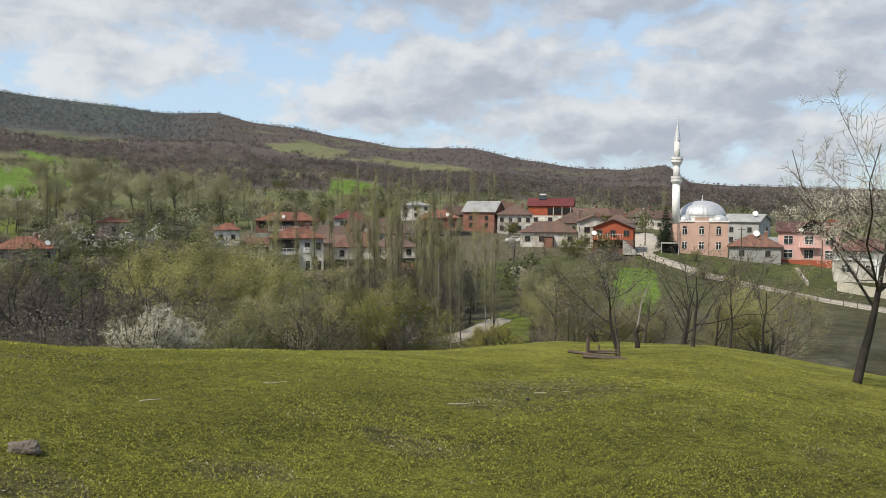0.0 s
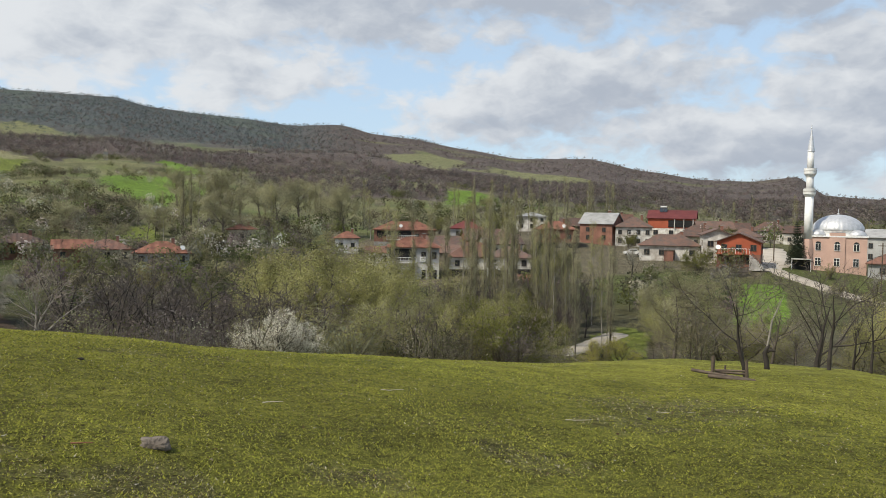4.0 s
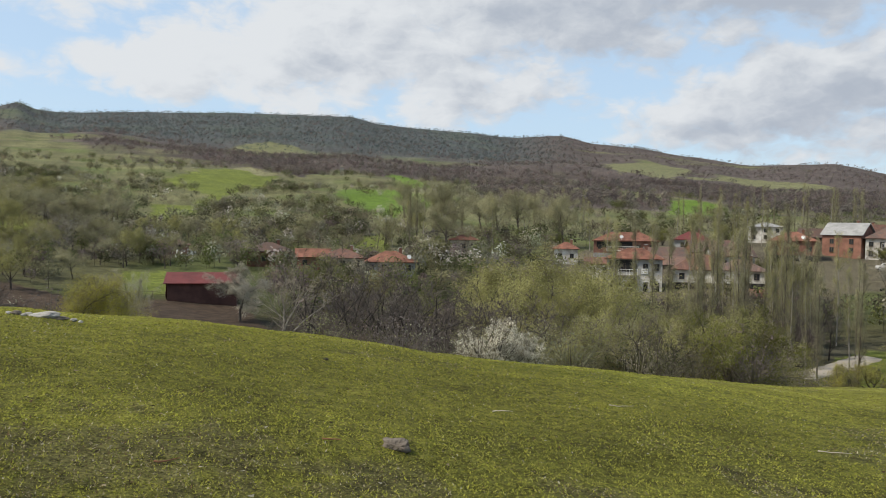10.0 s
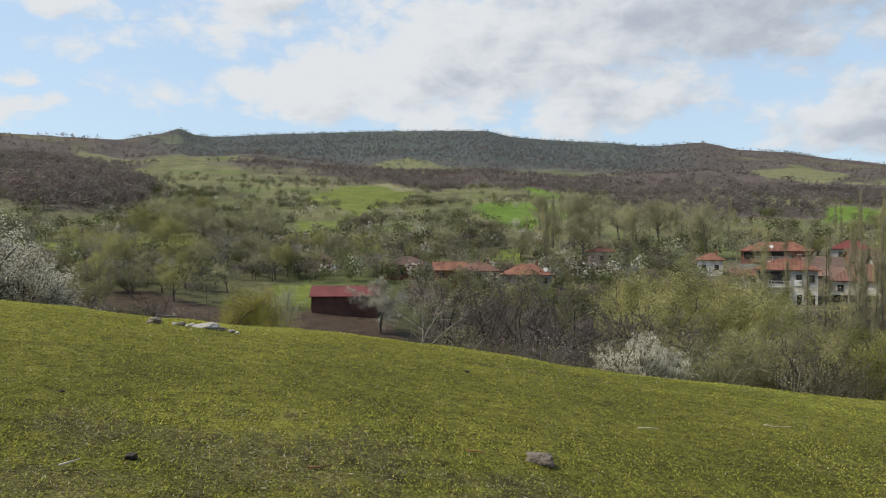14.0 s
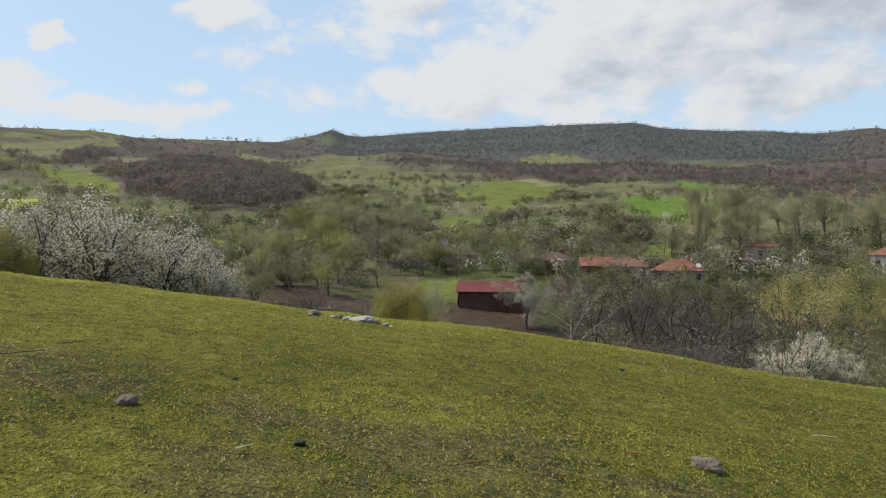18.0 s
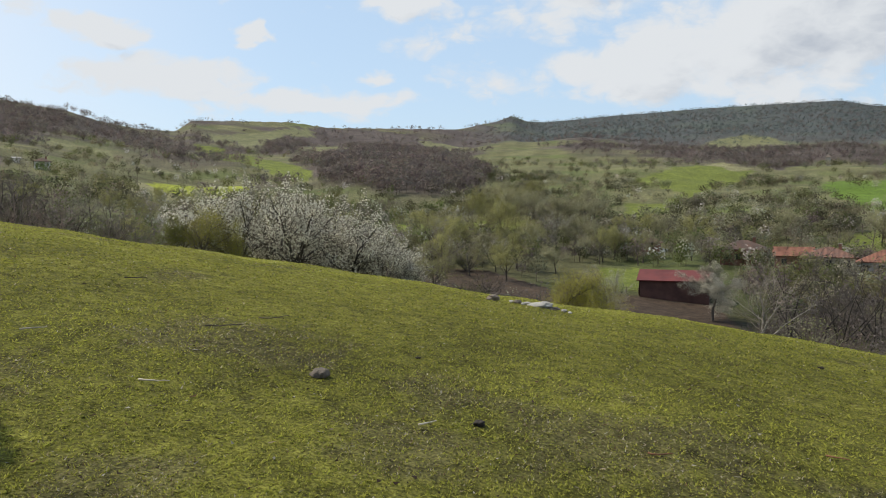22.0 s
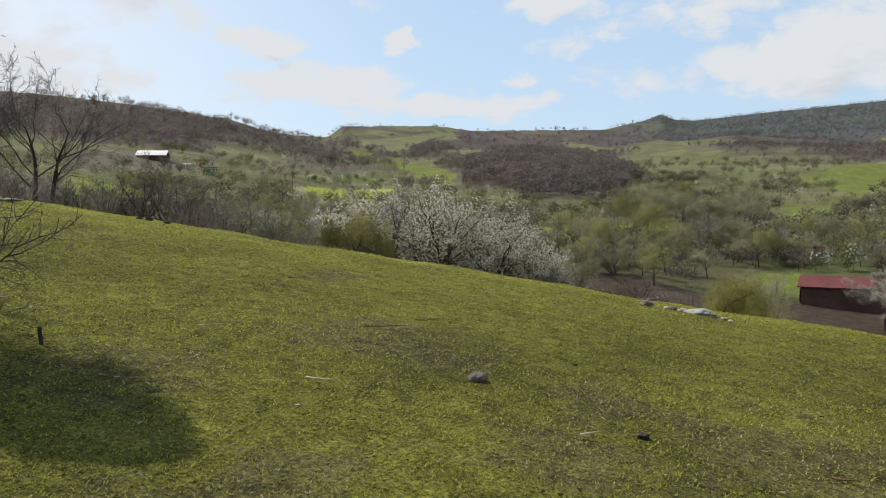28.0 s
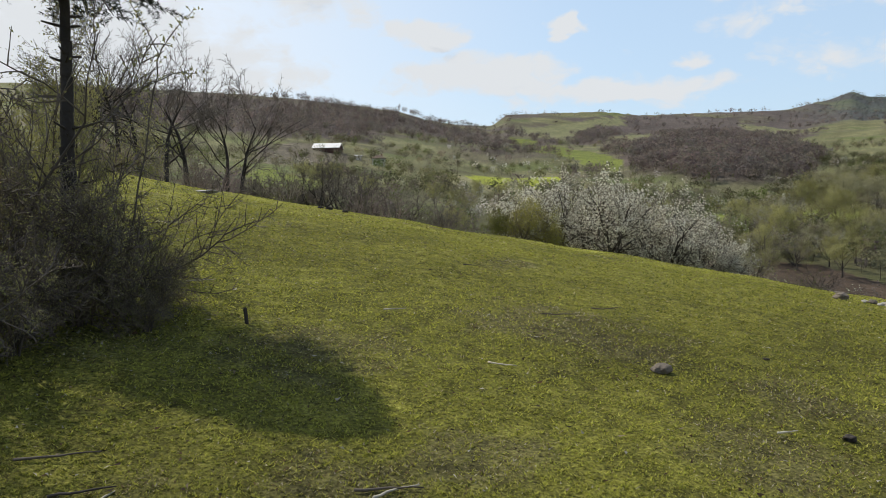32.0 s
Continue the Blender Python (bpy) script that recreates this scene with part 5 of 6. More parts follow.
    links.new(b.outputs[0], ms.inputs[1])
    links.new(tr.outputs[0], ms.inputs[2])
    links.new(ms.outputs[0], nodes["Material Output"].inputs["Surface"])
    return m


M_PLANT = tinted("plant_growth")


def soup(name, tris, tints, label, category):
    """One object out of loose triangles (n, 3, 3), each with a colour."""
    n = len(tris)
    me = bpy.data.meshes.new(name)
    me.vertices.add(3 * n)
    me.vertices.foreach_set("co", tris.astype(np.float32).ravel())
    me.loops.add(3 * n)
    me.loops.foreach_set("vertex_index", np.arange(3 * n, dtype=np.int32))
    me.polygons.add(n)
    me.polygons.foreach_set("loop_start", np.arange(0, 3 * n, 3, dtype=np.int32))
    at = me.color_attributes.new("tint", "FLOAT_COLOR", "POINT")
    at.data.foreach_set("color", np.repeat(np.concatenate([tints, np.ones((n, 1))], 1), 3, 0).astype(np.float32).ravel())
    me.update()
    me.validate()
    me.materials.append(M_PLANT)
    return tagged(new(name, me), label, category, kind="stuff")


def feather_trees(rng, base, high, wide, tint, k_twigs, k_leaves, leaf, trunk_tint, low=0.25):
    """Trees of fine twigs that fan out from the stem, with leaf flecks lying on a lobed crown: triangles and their colours."""
    n = len(base)
    tris, cols = [], []
    # stem: three long faces
    r = (0.014 * high)[:, None]
    for k in range(3):
        a0, a1 = 2.1 * k, 2.1 * (k + 1)
        p = base + np.stack([np.cos(a0) * r[:, 0], np.sin(a0) * r[:, 0], -0.3 + 0 * r[:, 0]], 1)
        q = base + np.stack([np.cos(a1) * r[:, 0], np.sin(a1) * r[:, 0], -0.3 + 0 * r[:, 0]], 1)
        t = base + np.stack([0 * high, 0 * high, 0.8 * high], 1)
        tris.append(np.stack([p, q, t], 1))
        cols.append(trunk_tint)
    phase = rng.uniform(0, 6, (n, 1, 1))

    def lobes(u):
        return 1 + 0.22 * np.sin(3 * u[..., :1] + 5 * u[..., 1:2] + phase) + 0.12 * np.sin(7 * u[..., 1:2] - 6 * u[..., 2:] + 2 * phase)

    u = rng.normal(0, 1, (n, k_twigs, 3))
    u /= np.linalg.norm(u, axis=-1, keepdims=True)
    centre = base[:, None] + np.stack([0 * high, 0 * high, (low + (1 - low) * 0.5) * high], 1)[:, None]
    semi = np.stack([wide / 2, wide / 2, (1 - low) * 0.5 * high], 1)[:, None]
    tip = centre + u * rng.uniform(0.6, 1.05, (n, k_twigs, 1)) * lobes(u) * semi
    root = base[:, None] + np.concatenate([0.25 * u[..., :2] * semi[..., :2], ((low * 0.8 + 0.35 * rng.random((n, k_twigs, 1))) * high[:, None, None])], -1)
    root = root + (tip - root) * rng.uniform(0.0, 0.35, (n, k_twigs, 1))
    side = np.cross(tip - root, rng.normal(0, 1, (n, k_twigs, 3)))
    side /= np.linalg.norm(side, axis=-1, keepdims=True) + 1e-9
    half = side * (0.006 * high)[:, None, None]
    tris.append(np.stack([root - half, root + half, tip], 2).reshape(-1, 3, 3))
    cols.append(np.repeat(trunk_tint * 0.3 + tint * 0.7, k_twigs, 0))
    if k_leaves:
        u = rng.normal(0, 1, (n, k_leaves, 3))
        u /= np.linalg.norm(u, axis=-1, keepdims=True)
        c = centre + u * rng.uniform(0.3, 1.0, (n, k_leaves, 1)) ** 0.5 * lobes(u) * semi
        s = (leaf * high)[:, None, None] * rng.uniform(0.6, 1.5, (n, k_leaves, 1)) * 1.5
        nn = u + 0.35 * rng.normal(0, 1, (n, k_leaves, 3)) + np.array([0, 0, 0.15])
        a = np.cross(nn, rng.normal(0, 1, (n, k_leaves, 3)))
        a /= np.linalg.norm(a, axis=-1, keepdims=True) + 1e-9
        b = np.cross(nn, a)
        b /= np.linalg.norm(b, axis=-1, keepdims=True) + 1e-9
        tris.append(np.stack([c + a * s, c - 0.6 * a * s + 0.8 * b * s, c - 0.4 * a * s - 0.9 * b * s], 2).reshape(-1, 3, 3))
        cols.append(np.repeat(tint, k_leaves, 0))
    return np.concatenate(tris), np.concatenate(cols)


def scatter(rng, n, az, r, weight=None, power=1.0):
    """n places in a stretch of the plan, thinned by weight(az, r)."""
    out_a, out_r = np.empty(0), np.empty(0)
    while len(out_a) < n:
        a = rng.uniform(*az, 4000)
        d = (rng.uniform(r[0] ** power, r[1] ** power, 4000)) ** (1 / power)
        if weight is not None:
            keep = rng.random(4000) < weight(a, d)
            a, d = a[keep], d[keep]
        out_a, out_r = np.concatenate([out_a, a]), np.concatenate([out_r, d])
    a, d = out_a[:n], out_r[:n]
    return a, d, np.stack([-d * np.sin(np.radians(a)), d * np.cos(np.radians(a)), land_polar(a, d)], 1)


def shades(rng, n, palette, vary=0.3):
    c = np.array(palette)[rng.integers(len(palette), size=n)]
    return c * rng.uniform(1 - vary, 1 + vary, (n, 1)) * rng.uniform(0.93, 1.07, (n, 3))


def in_fields(a, r):
    hit = np.zeros(a.shape, bool)
    for kind, poly in FIELDS:
        if kind != "heath":
            hit |= inside(poly, a, r)
    return hit


BROWN = [(0.165, 0.138, 0.124), (0.185, 0.158, 0.14), (0.15, 0.126, 0.115), (0.175, 0.153, 0.13)]
OLIVE = [(0.175, 0.172, 0.088), (0.15, 0.158, 0.066), (0.21, 0.20, 0.12), (0.135, 0.13, 0.082), (0.11, 0.13, 0.045), (0.19, 0.172, 0.125), (0.085, 0.088, 0.045), (0.30, 0.29, 0.21)]
# pine colours lifted and blued to paint in distance haze
PINE_HAZE = [(0.115, 0.138, 0.135), (0.125, 0.146, 0.138), (0.14, 0.15, 0.145)]
STEM = (0.12, 0.10, 0.08)


def woods():
    rng = np.random.default_rng(900)
    sets = []

    def add(n, az, r, weight, high, ratio, palette, kt, kl, leaf, power=1.0, low=0.2):
        a, d, base = scatter(rng, n, az, r, weight, power)
        h = rng.uniform(*high, n)
        w = h * rng.uniform(*ratio, n)
        return feather_trees(rng, base, h, w, shades(rng, n, palette), kt, kl, leaf, np.tile(STEM, (n, 1)) * rng.uniform(0.8, 1.3, (n, 1)), low)

    def thick_wood(a, r):
        return np.clip(woods_at(a, r) * 1.4 - 0.35, 0, 1) * ~in_fields(a, r)

    t, c = add(9000, (-34, 108), (260, 1000), thick_wood, (5, 8.5), (0.7, 1.05), BROWN, 8, 46, 0.046, 0.9)
    soup("leafless_woodland", t, c, "leafless grey-brown woodland covering the slopes", "woodland")
    def copse(a, r):
        hit = knoll(a, r) > 0.35
        for poly in COPSES:
            hit = hit | inside(poly, a, r)
        return hit * 1.0

    t, c = add(2000, (30, 94), (330, 1150), copse, (5, 8), (0.8, 1.15), BROWN, 10, 46, 0.046, 0.9)
    soup("copse", t, c, "dense leafless grey-brown copses on the knoll and slopes", "woodland")
    t, c = add(7500, (-34, 108), (850, 2300), thick_wood, (5, 9), (0.9, 1.4), BROWN, 2, 20, 0.075, 0.9)
    soup("far_woodland", t, c, "distant brown woodland on the high slopes", "woodland")

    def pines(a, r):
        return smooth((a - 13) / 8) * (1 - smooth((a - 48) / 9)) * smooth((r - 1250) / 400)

    t, c = add(6500, (8, 60), (1150, 2310), pines, (4, 7), (1.1, 1.6), PINE_HAZE, 1, 18, 0.075, 1.2, 0.05)
    soup("far_pine_forest", t, c, "pine forest on the far ridge, blue-grey with painted haze", "woodland")

    def rim(a, r):
        crest = np.interp(a, (-40, 50, 58, 74, 84, 108), (2300, 2300, 1500, 1300, 820, 800))
        return np.exp(-((r - crest) / (0.025 * crest)) ** 2) * (0.03 + 0.97 * (waves(a, a, 1.1, 3.0) > 0.42)) * np.where((a > 14) & (a < 50), 0.15, 1.0)

    t, c = add(520, (-34, 108), (760, 2340), rim, (2.5, 6), (0.9, 1.6), BROWN + PINE_HAZE, 10, 22, 0.07, 1.0)
    soup("ridge_trees", t, c, "trees and clumps along the skyline ridges", "woodland")

    def orchard(a, r):
        x, y = -r * np.sin(np.radians(a)), r * np.cos(np.radians(a))
        hedge = 0.09 + 0.91 * (np.abs(waves(x, y, 26, 2.2)) < 0.08)
        return hedge * (1 - 0.85 * woods_at(a, r)) * np.where(in_fields(a, r), 0.06 * (r > 330), 1.0)

    t, c = add(2300, (-34, 108), (210, 820), orchard, (2.6, 6.0), (0.85, 1.3), OLIVE, 14, 115, 0.036, 0.6)
    soup("orchard_trees", t, c, "scattered olive-grey orchard trees and hedges on the hillside", "orchard")

    def slope(a, r):
        return orchard(a, r) * (0.35 + 0.65 * smooth((waves(a * 8, np.log(r) * 60, 9, 1.7) + 0.1) / 0.4))

    t, c = add(800, (30, 62), (205, 520), slope, (2.8, 5.8), (0.9, 1.35), [(0.10, 0.105, 0.05), (0.135, 0.132, 0.075), (0.18, 0.172, 0.11), (0.09, 0.086, 0.056), (0.28, 0.272, 0.19)], 14, 115, 0.036, 0.6)
    soup("hillside_fruit_trees", t, c, "dark and grey-green fruit trees dotting the open slope", "orchard")
    t, c = add(260, (20, 80), (150, 520), orchard, (2.5, 4.5), (0.8, 1.2), [(0.5, 0.48, 0.42), (0.42, 0.40, 0.34)], 14, 60, 0.045, 0.5)
    soup("blossoming_orchard", t, c, "small fruit trees in pale blossom", "orchard")

    def valley(a, r):
        clear = ((a > -7.5) & (a < 2.5) & (r < 112)) | ((a > 36.5) & (a < 51) & (r < 155)) | ((a > -9) & (a < 2.5) & (r < 112)) | ((a < -13) & (r > 62)) | ((a > 52.5) & (a < 61) & (r > 108) & (r < 136)) | ((a > -9) & (a < 3.5) & (r > 78) & (r < 112))
        homes = (a > -13) & (a < 16) & (r > 118) & (r < 260) & (np.sin(r * 1.7 + a * 2.3) > -0.6)
        return (~clear) * ~in_fields(a, r) * (~homes) * 1.0

    t, c = add(800, (-12, 62), (100, 240), valley, (2.0, 5.5), (0.7, 1.2), OLIVE + BROWN[:2], 26, 160, 0.03, 0.7)
    soup("valley_trees", t, c, "hazy budding trees filling the valley floor", "woodland")
    t, c = add(900, (-10, 72), (26, 105), valley, (1.0, 2.6), (0.9, 1.6), OLIVE + BROWN, 50, 190, 0.0125, 0.8, 0.05)
    soup("undergrowth", t, c, "tangled undergrowth below the brow of the pasture", "undergrowth")
    t, c = add(360, (56, 106), (24, 60), None, (0.7, 1.7), (1.0, 1.6), BROWN + OLIVE[3:5], 90, 90, 0.012, 1.0, 0.03)
    soup("bank_scrub", t, c, "low leafless scrub on the bank behind the brow", "undergrowth")
    def banks(a, r):
        return ~in_fields(a, r) * 1.0

    t, c = add(620, (60, 108), (90, 400), banks, (2.0, 5.5), (0.7, 1.1), BROWN + OLIVE, 34, 60, 0.03, 0.7)
    soup("hillside_scrub", t, c, "leafless scrub and small trees on the hillside", "woodland")


woods()


def pasture_grass():
    """Short matted turf: low splayed blades in tufts with dark gaps between, thinner and strawy where it is worn."""
    rng = np.random.default_rng(77)
    n = 1050000
    a = rng.uniform(-32, 111, n)
    r = rng.uniform(20 ** -0.75, 2.6 ** -0.75, n) ** (-1 / 0.75)
    x, y = -r * np.sin(np.radians(a)), r * np.cos(np.radians(a))
    size = np.clip(r / 4.5, 0.7, 2.6)
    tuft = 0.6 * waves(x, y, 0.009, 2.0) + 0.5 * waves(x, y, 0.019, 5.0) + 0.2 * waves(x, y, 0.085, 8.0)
    dry = dry_turf(x, y)
    keep = rng.random(n) < np.clip(0.68 + 0.5 * tuft - 0.2 * dry, 0.25, 1.0)
    a, r, x, y, size, tuft, dry = (v[keep] for v in (a, r, x, y, size, tuft, dry))
    n = len(a)
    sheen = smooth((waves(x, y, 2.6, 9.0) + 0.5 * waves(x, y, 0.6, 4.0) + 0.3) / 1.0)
    base = np.stack([x, y, land_polar(a, r) - 0.003 + 0.006 * np.clip(tuft, -0.5, 1)], 1)
    h = rng.uniform(0.004, 0.012, n) * np.sqrt(size) * (1 + 0.5 * np.clip(tuft, -0.6, 1))
    way = rng.uniform(0, 2 * math.pi, n)
    lean = rng.uniform(0.6, 2.4, n) * h
    d = np.stack([np.cos(way), np.sin(way), 0 * way], 1)
    s = np.stack([-np.sin(way), np.cos(way), 0 * way], 1) * (0.0040 * size * rng.uniform(0.6, 1.6, n))[:, None]
    tip = base + d * lean[:, None] + np.stack([0 * h, 0 * h, h], 1)
    # dark blades, dim gaps and a sheen: light and shade put into the colour
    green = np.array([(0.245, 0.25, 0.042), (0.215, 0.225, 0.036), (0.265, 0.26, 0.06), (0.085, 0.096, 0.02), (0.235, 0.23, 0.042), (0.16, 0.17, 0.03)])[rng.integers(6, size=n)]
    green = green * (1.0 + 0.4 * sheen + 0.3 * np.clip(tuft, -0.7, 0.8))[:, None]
    straw = np.array([(0.34, 0.295, 0.165), (0.25, 0.22, 0.12), (0.42, 0.385, 0.28), (0.13, 0.085, 0.05)])[rng.integers(4, size=n)]
    pick = rng.random(n) < 0.035 + 0.34 * dry
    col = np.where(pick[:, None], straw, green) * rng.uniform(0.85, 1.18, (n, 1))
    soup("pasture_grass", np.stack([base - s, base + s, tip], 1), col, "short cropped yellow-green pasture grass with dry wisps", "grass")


pasture_grass()


def litter():
    """Dry leaves, pale chips and dark crumbs strewn over the turf."""
    rng = np.random.default_rng(78)
    n = 20000
    a, r = rng.uniform(-36, 111, n), np.exp(rng.uniform(math.log(1.9), math.log(14), n))
    x, y = -r * np.sin(np.radians(a)), r * np.cos(np.radians(a))
    keep = rng.random(n) < 0.35 + 0.65 * smooth((waves(x, y, 0.9, 1.5) + 0.4 * waves(x, y, 0.33, 2.5) - 0.2) / 0.7)
    a, r, x, y = a[keep], r[keep], x[keep], y[keep]
    n = len(a)
    c = np.stack([x, y, land_polar(a, r) + 0.012], 1)
    s = rng.uniform(0.003, 0.010, n)[:, None]
    u, v = rng.normal(0, 1, (2, n, 3))
    u[:, 2] *= 0.5
    v[:, 2] *= 0.5
    col = np.array([(0.40, 0.38, 0.32), (0.07, 0.05, 0.04), (0.10, 0.065, 0.04), (0.30, 0.25, 0.17), (0.05, 0.04, 0.03)])[rng.choice(5, n, p=(0.22, 0.22, 0.18, 0.2, 0.18))]
    soup("turf_litter", np.stack([c + u * s, c + v * s, c - (u + v) * 0.6 * s], 1), col, "dry leaf scraps and crumbs lying in the turf", "litter")


litter()


# ---- single trees and bushes near the brow ----
def special(key, spec, trunk, twigs, leaf_mat, leaf, per, spread, seed, label, name, category="tree", stems=1, keep=1.0):
    SPECS[key] = spec
    tree_kind(key, key, trunk, twigs, leaf_mat, leaf, per, spread, seed, stems, label, name, category, keep)


special("pear", dict(h=4.2, r=0.13, kids=(11, 9, 8), ratio=(0.95, 0.5, 0.42), angle=(62, 44, 46), pull=(0.0, 0.04, 0.05), start=(0.55, 0.15, 0.1), lean=0.25, wob=0.14),
        M_BARK_DARK, M_TWIG_BROWN, M_BLOSSOM, 0.017, 7, 0.05, 51, "leaning pear tree with dark trunk and opening white blossom", "pear_tree")
plant("pear", -28.2, 18.0, 6.3, -28.2, 0.92, lean=(0, 10))
special("spindly", dict(h=2.8, r=0.085, kids=(8, 8, 7), ratio=(0.95, 0.5, 0.45), angle=(42, 36, 38), pull=(0.0, 0.06, 0.04), start=(0.4, 0.2, 0.12), lean=0.6, wob=0.14),
        M_BARK_DARK, M_TWIG_BROWN, None, 0, 0, 0, 52, "tall bare tree with fine upright twigs on the brow", "bare_tree")
special("wild_plum", dict(h=2.2, r=0.035, kids=(8, 6, 5), ratio=(0.62, 0.55, 0.45), angle=(44, 42, 45), pull=(0.02, 0.04, 0.03), start=(0.12, 0.1, 0.1), lean=1.5, wob=0.16),
        M_BARK_DARK, M_TWIG, M_BLOSSOM, 0.036, 1, 0.05, 53, "wild plum thicket in white blossom behind the brow", "blossom_bush", "bush", 7, 0.55)
special("old_walnut", dict(h=1.6, r=0.045, kids=(6, 6, 6), ratio=(1.3, 0.5, 0.42), angle=(58, 44, 46), pull=(0.0, 0.07, 0.04), start=(0.38, 0.25, 0.15), lean=0.6, wob=0.18),
        M_BARK_DARK, M_TWIG_BROWN, M_BUD, 0.012, 1, 0.05, 54, "small bare crooked tree with a rough seat at its foot", "bare_tree")
special("briar", dict(h=1.8, r=0.02, kids=(8, 7, 5), ratio=(0.7, 0.55, 0.5), angle=(45, 45, 48), pull=(-0.03, -0.04, -0.02), start=(0.05, 0.05, 0.05), lean=1.2, wob=0.2),
        M_BARK, M_TWIG_BRIAR, M_BUD, 0.012, 1, 0.02, 55, "dense dark tangle of leafless briars", "briar", "bush", 9)

special("broad_willow", dict(h=3.0, r=0.11, kids=(10, 7, 7), ratio=(0.95, 0.55, 0.5), angle=(58, 44, 44), pull=(0.0, 0.03, 0.0), start=(0.3, 0.12, 0.08), lean=0.5, wob=0.15),
        M_BARK, M_TWIG, M_BLOSSOM_DULL, 0.04, 14, 0.10, 56, "broad pale grey-green willow beside the shed", "willow")

special("straggler", dict(h=1.8, r=0.016, kids=(6, 5), ratio=(0.55, 0.4), angle=(38, 45), pull=(-0.03, 0.05), start=(0.25, 0.1), lean=1.5, wob=0.2),
        M_BARK, M_TWIG_BRIAR, M_BUD, 0.016, 1, 0.02, 57, "long straggling stems with first buds", "shrub", "bush", 5)
plant("old_walnut", -12.7, 17.0, 2.5, 200, 1.15, lean=(0, 12))
plant("old_walnut", -17.9, 24.0, 3.4, 75, 1.1, label="bare crooked tree standing on the brow")
plant("old_walnut", -20.4, 27.0, 3.3, 10, 0.8, label="slender bare tree below the brow")
plant("old_walnut", -22.4, 28.0, 3.4, 120, 0.8, label="slender bare tree below the brow")
for az, r, h in ((74.6, 22, 1.9), (72.6, 21, 2.5), (70.6, 23, 2.75), (68.6, 20, 2.4), (66.6, 22, 2.5), (64.6, 20.5, 2.0), (62.6, 21.5, 1.9), (61.2, 21, 1.4), (60.4, 20.5, 0.9)):
    plant("wild_plum", az, r, h, wide=1.0, group="wild plum thicket")
for az, r, h in ((76.3, 20, 0.95), (74.9, 19.5, 1.25), (73.6, 20, 0.9), (72.4, 19.5, 0.75)):
    plant("leafy_a" if az > 76 else "leafy_b", az, r, h, wide=1.0, label="spreading yellow-olive bush beside the plum thicket")
for az, r, h in ((49.2, 23, 1.7), (48.0, 24, 1.9), (47.0, 23, 1.6)):
    plant("leafy_b", az, r, h, wide=1.3, group="yellow-green bushes")
plant("blossom_b", 46.2, 34, 4.0, wide=0.8)
plant("pale_bare", 36.0, 30, 4.0, 40, 1.1)
plant("broad_willow", 38.9, 104, 7.4, 0, 1.25)
plant("blossom_a", 20.4, 27, 2.2, 30, 1.0)
plant("blossom_a", 18.6, 28, 1.9, 110, 1.0)
plant("blossom_a", 21.6, 28, 1.6, 70, 0.9)
plant("leafy_b", -3.0, 80, 3.0, 0, 1.4, label="bright yellow-green willow bush beside the footpath")
plant("leafy_b", -4.6, 82, 3.2, 80, 1.4, label="bright yellow-green willow bush beside the footpath")
plant("willow_a", -8.2, 48, 6.2, 20, 1.0)
plant("willow_a", -9.9, 52, 5.6, 120, 1.0)
plant("poplar_b", -0.6, 82, 9.8, 120, 0.7, label="slim young poplar with a bare grey trunk")
for az, r, h in ((1.9, 92, 5.0), (0.6, 95, 5.5), (3.0, 96, 4.6), (-0.9, 98, 4.6), (1.2, 101, 5.2)):
    plant("thicket_a", az, r, h, wide=0.9, group="dark thicket under the poplars")
plant("thicket_a", 54.6, 96, 4.2, 0, 1.5)
for az, r, h in ((94.8, 33, 6.3), (95.7, 31, 5.6), (98.2, 34, 7.0), (99.6, 32, 6.2), (101.2, 35, 7.2), (102.6, 33, 6.6), (104.4, 34, 7.0), (106.0, 36, 6.8)):
    plant("spindly", az, r, h, wide=1.05, group="bare trees on the brow")
for az, r, h in ((91.0, 27, 1.7), (89.4, 26, 2.3), (87.4, 27, 2.5), (85.6, 27, 2.0), (83.0, 26, 1.5), (80.6, 25, 1.4), (93.4, 28, 1.5), (97.2, 28, 1.4)):
    plant("thicket_a", az, r, h, wide=1.1, group="bare bushes behind the brow")
# tall briars at 115 and 118 are added out of view to cast shade
for az, r, h, w in ((107.6, 5.1, 0.95, 1.0), (104.6, 5.3, 0.85, 0.9), (102.2, 5.5, 0.7, 0.95), (99.8, 5.7, 0.5, 1.0), (100.6, 5.2, 0.35, 1.1), (115.0, 5.2, 1.7, 0.8), (111.5, 6.0, 1.2, 0.75), (108.0, 4.8, 0.6, 0.9), (118.0, 4.9, 1.7, 0.8), (107.6, 5.7, 0.95, 0.9)):
    plant("briar", az, r, h, wide=w, group="briar tangle under the spruce")
for az, r, h in ((109.2, 5.6, 1.9), (103.6, 5.9, 1.45), (100.8, 5.6, 1.0)):
    plant("straggler", az, r, h, wide=0.75, group="straggling stems in the briars")
plant("thicket_b", 107.0, 6.9, 2.0, wide=0.6, label="straggling bush with budding arched stems")


def spruce(az, r, height, clear, wide, label, seed=5, needle=0.05):
    """A straight trunk with drooping whorls of needled boughs."""
    rng = np.random.default_rng(seed)
    root = empty("spruce", Matrix.Translation(spot(az, r)))
    tagged(root, label, "tree")
    segs = []
    z = -0.3
    n = 14
    tr = 0.012 * height + 0.022
    for k in range(n):
        z0, z1 = height * k / n, height * (k + 1) / n
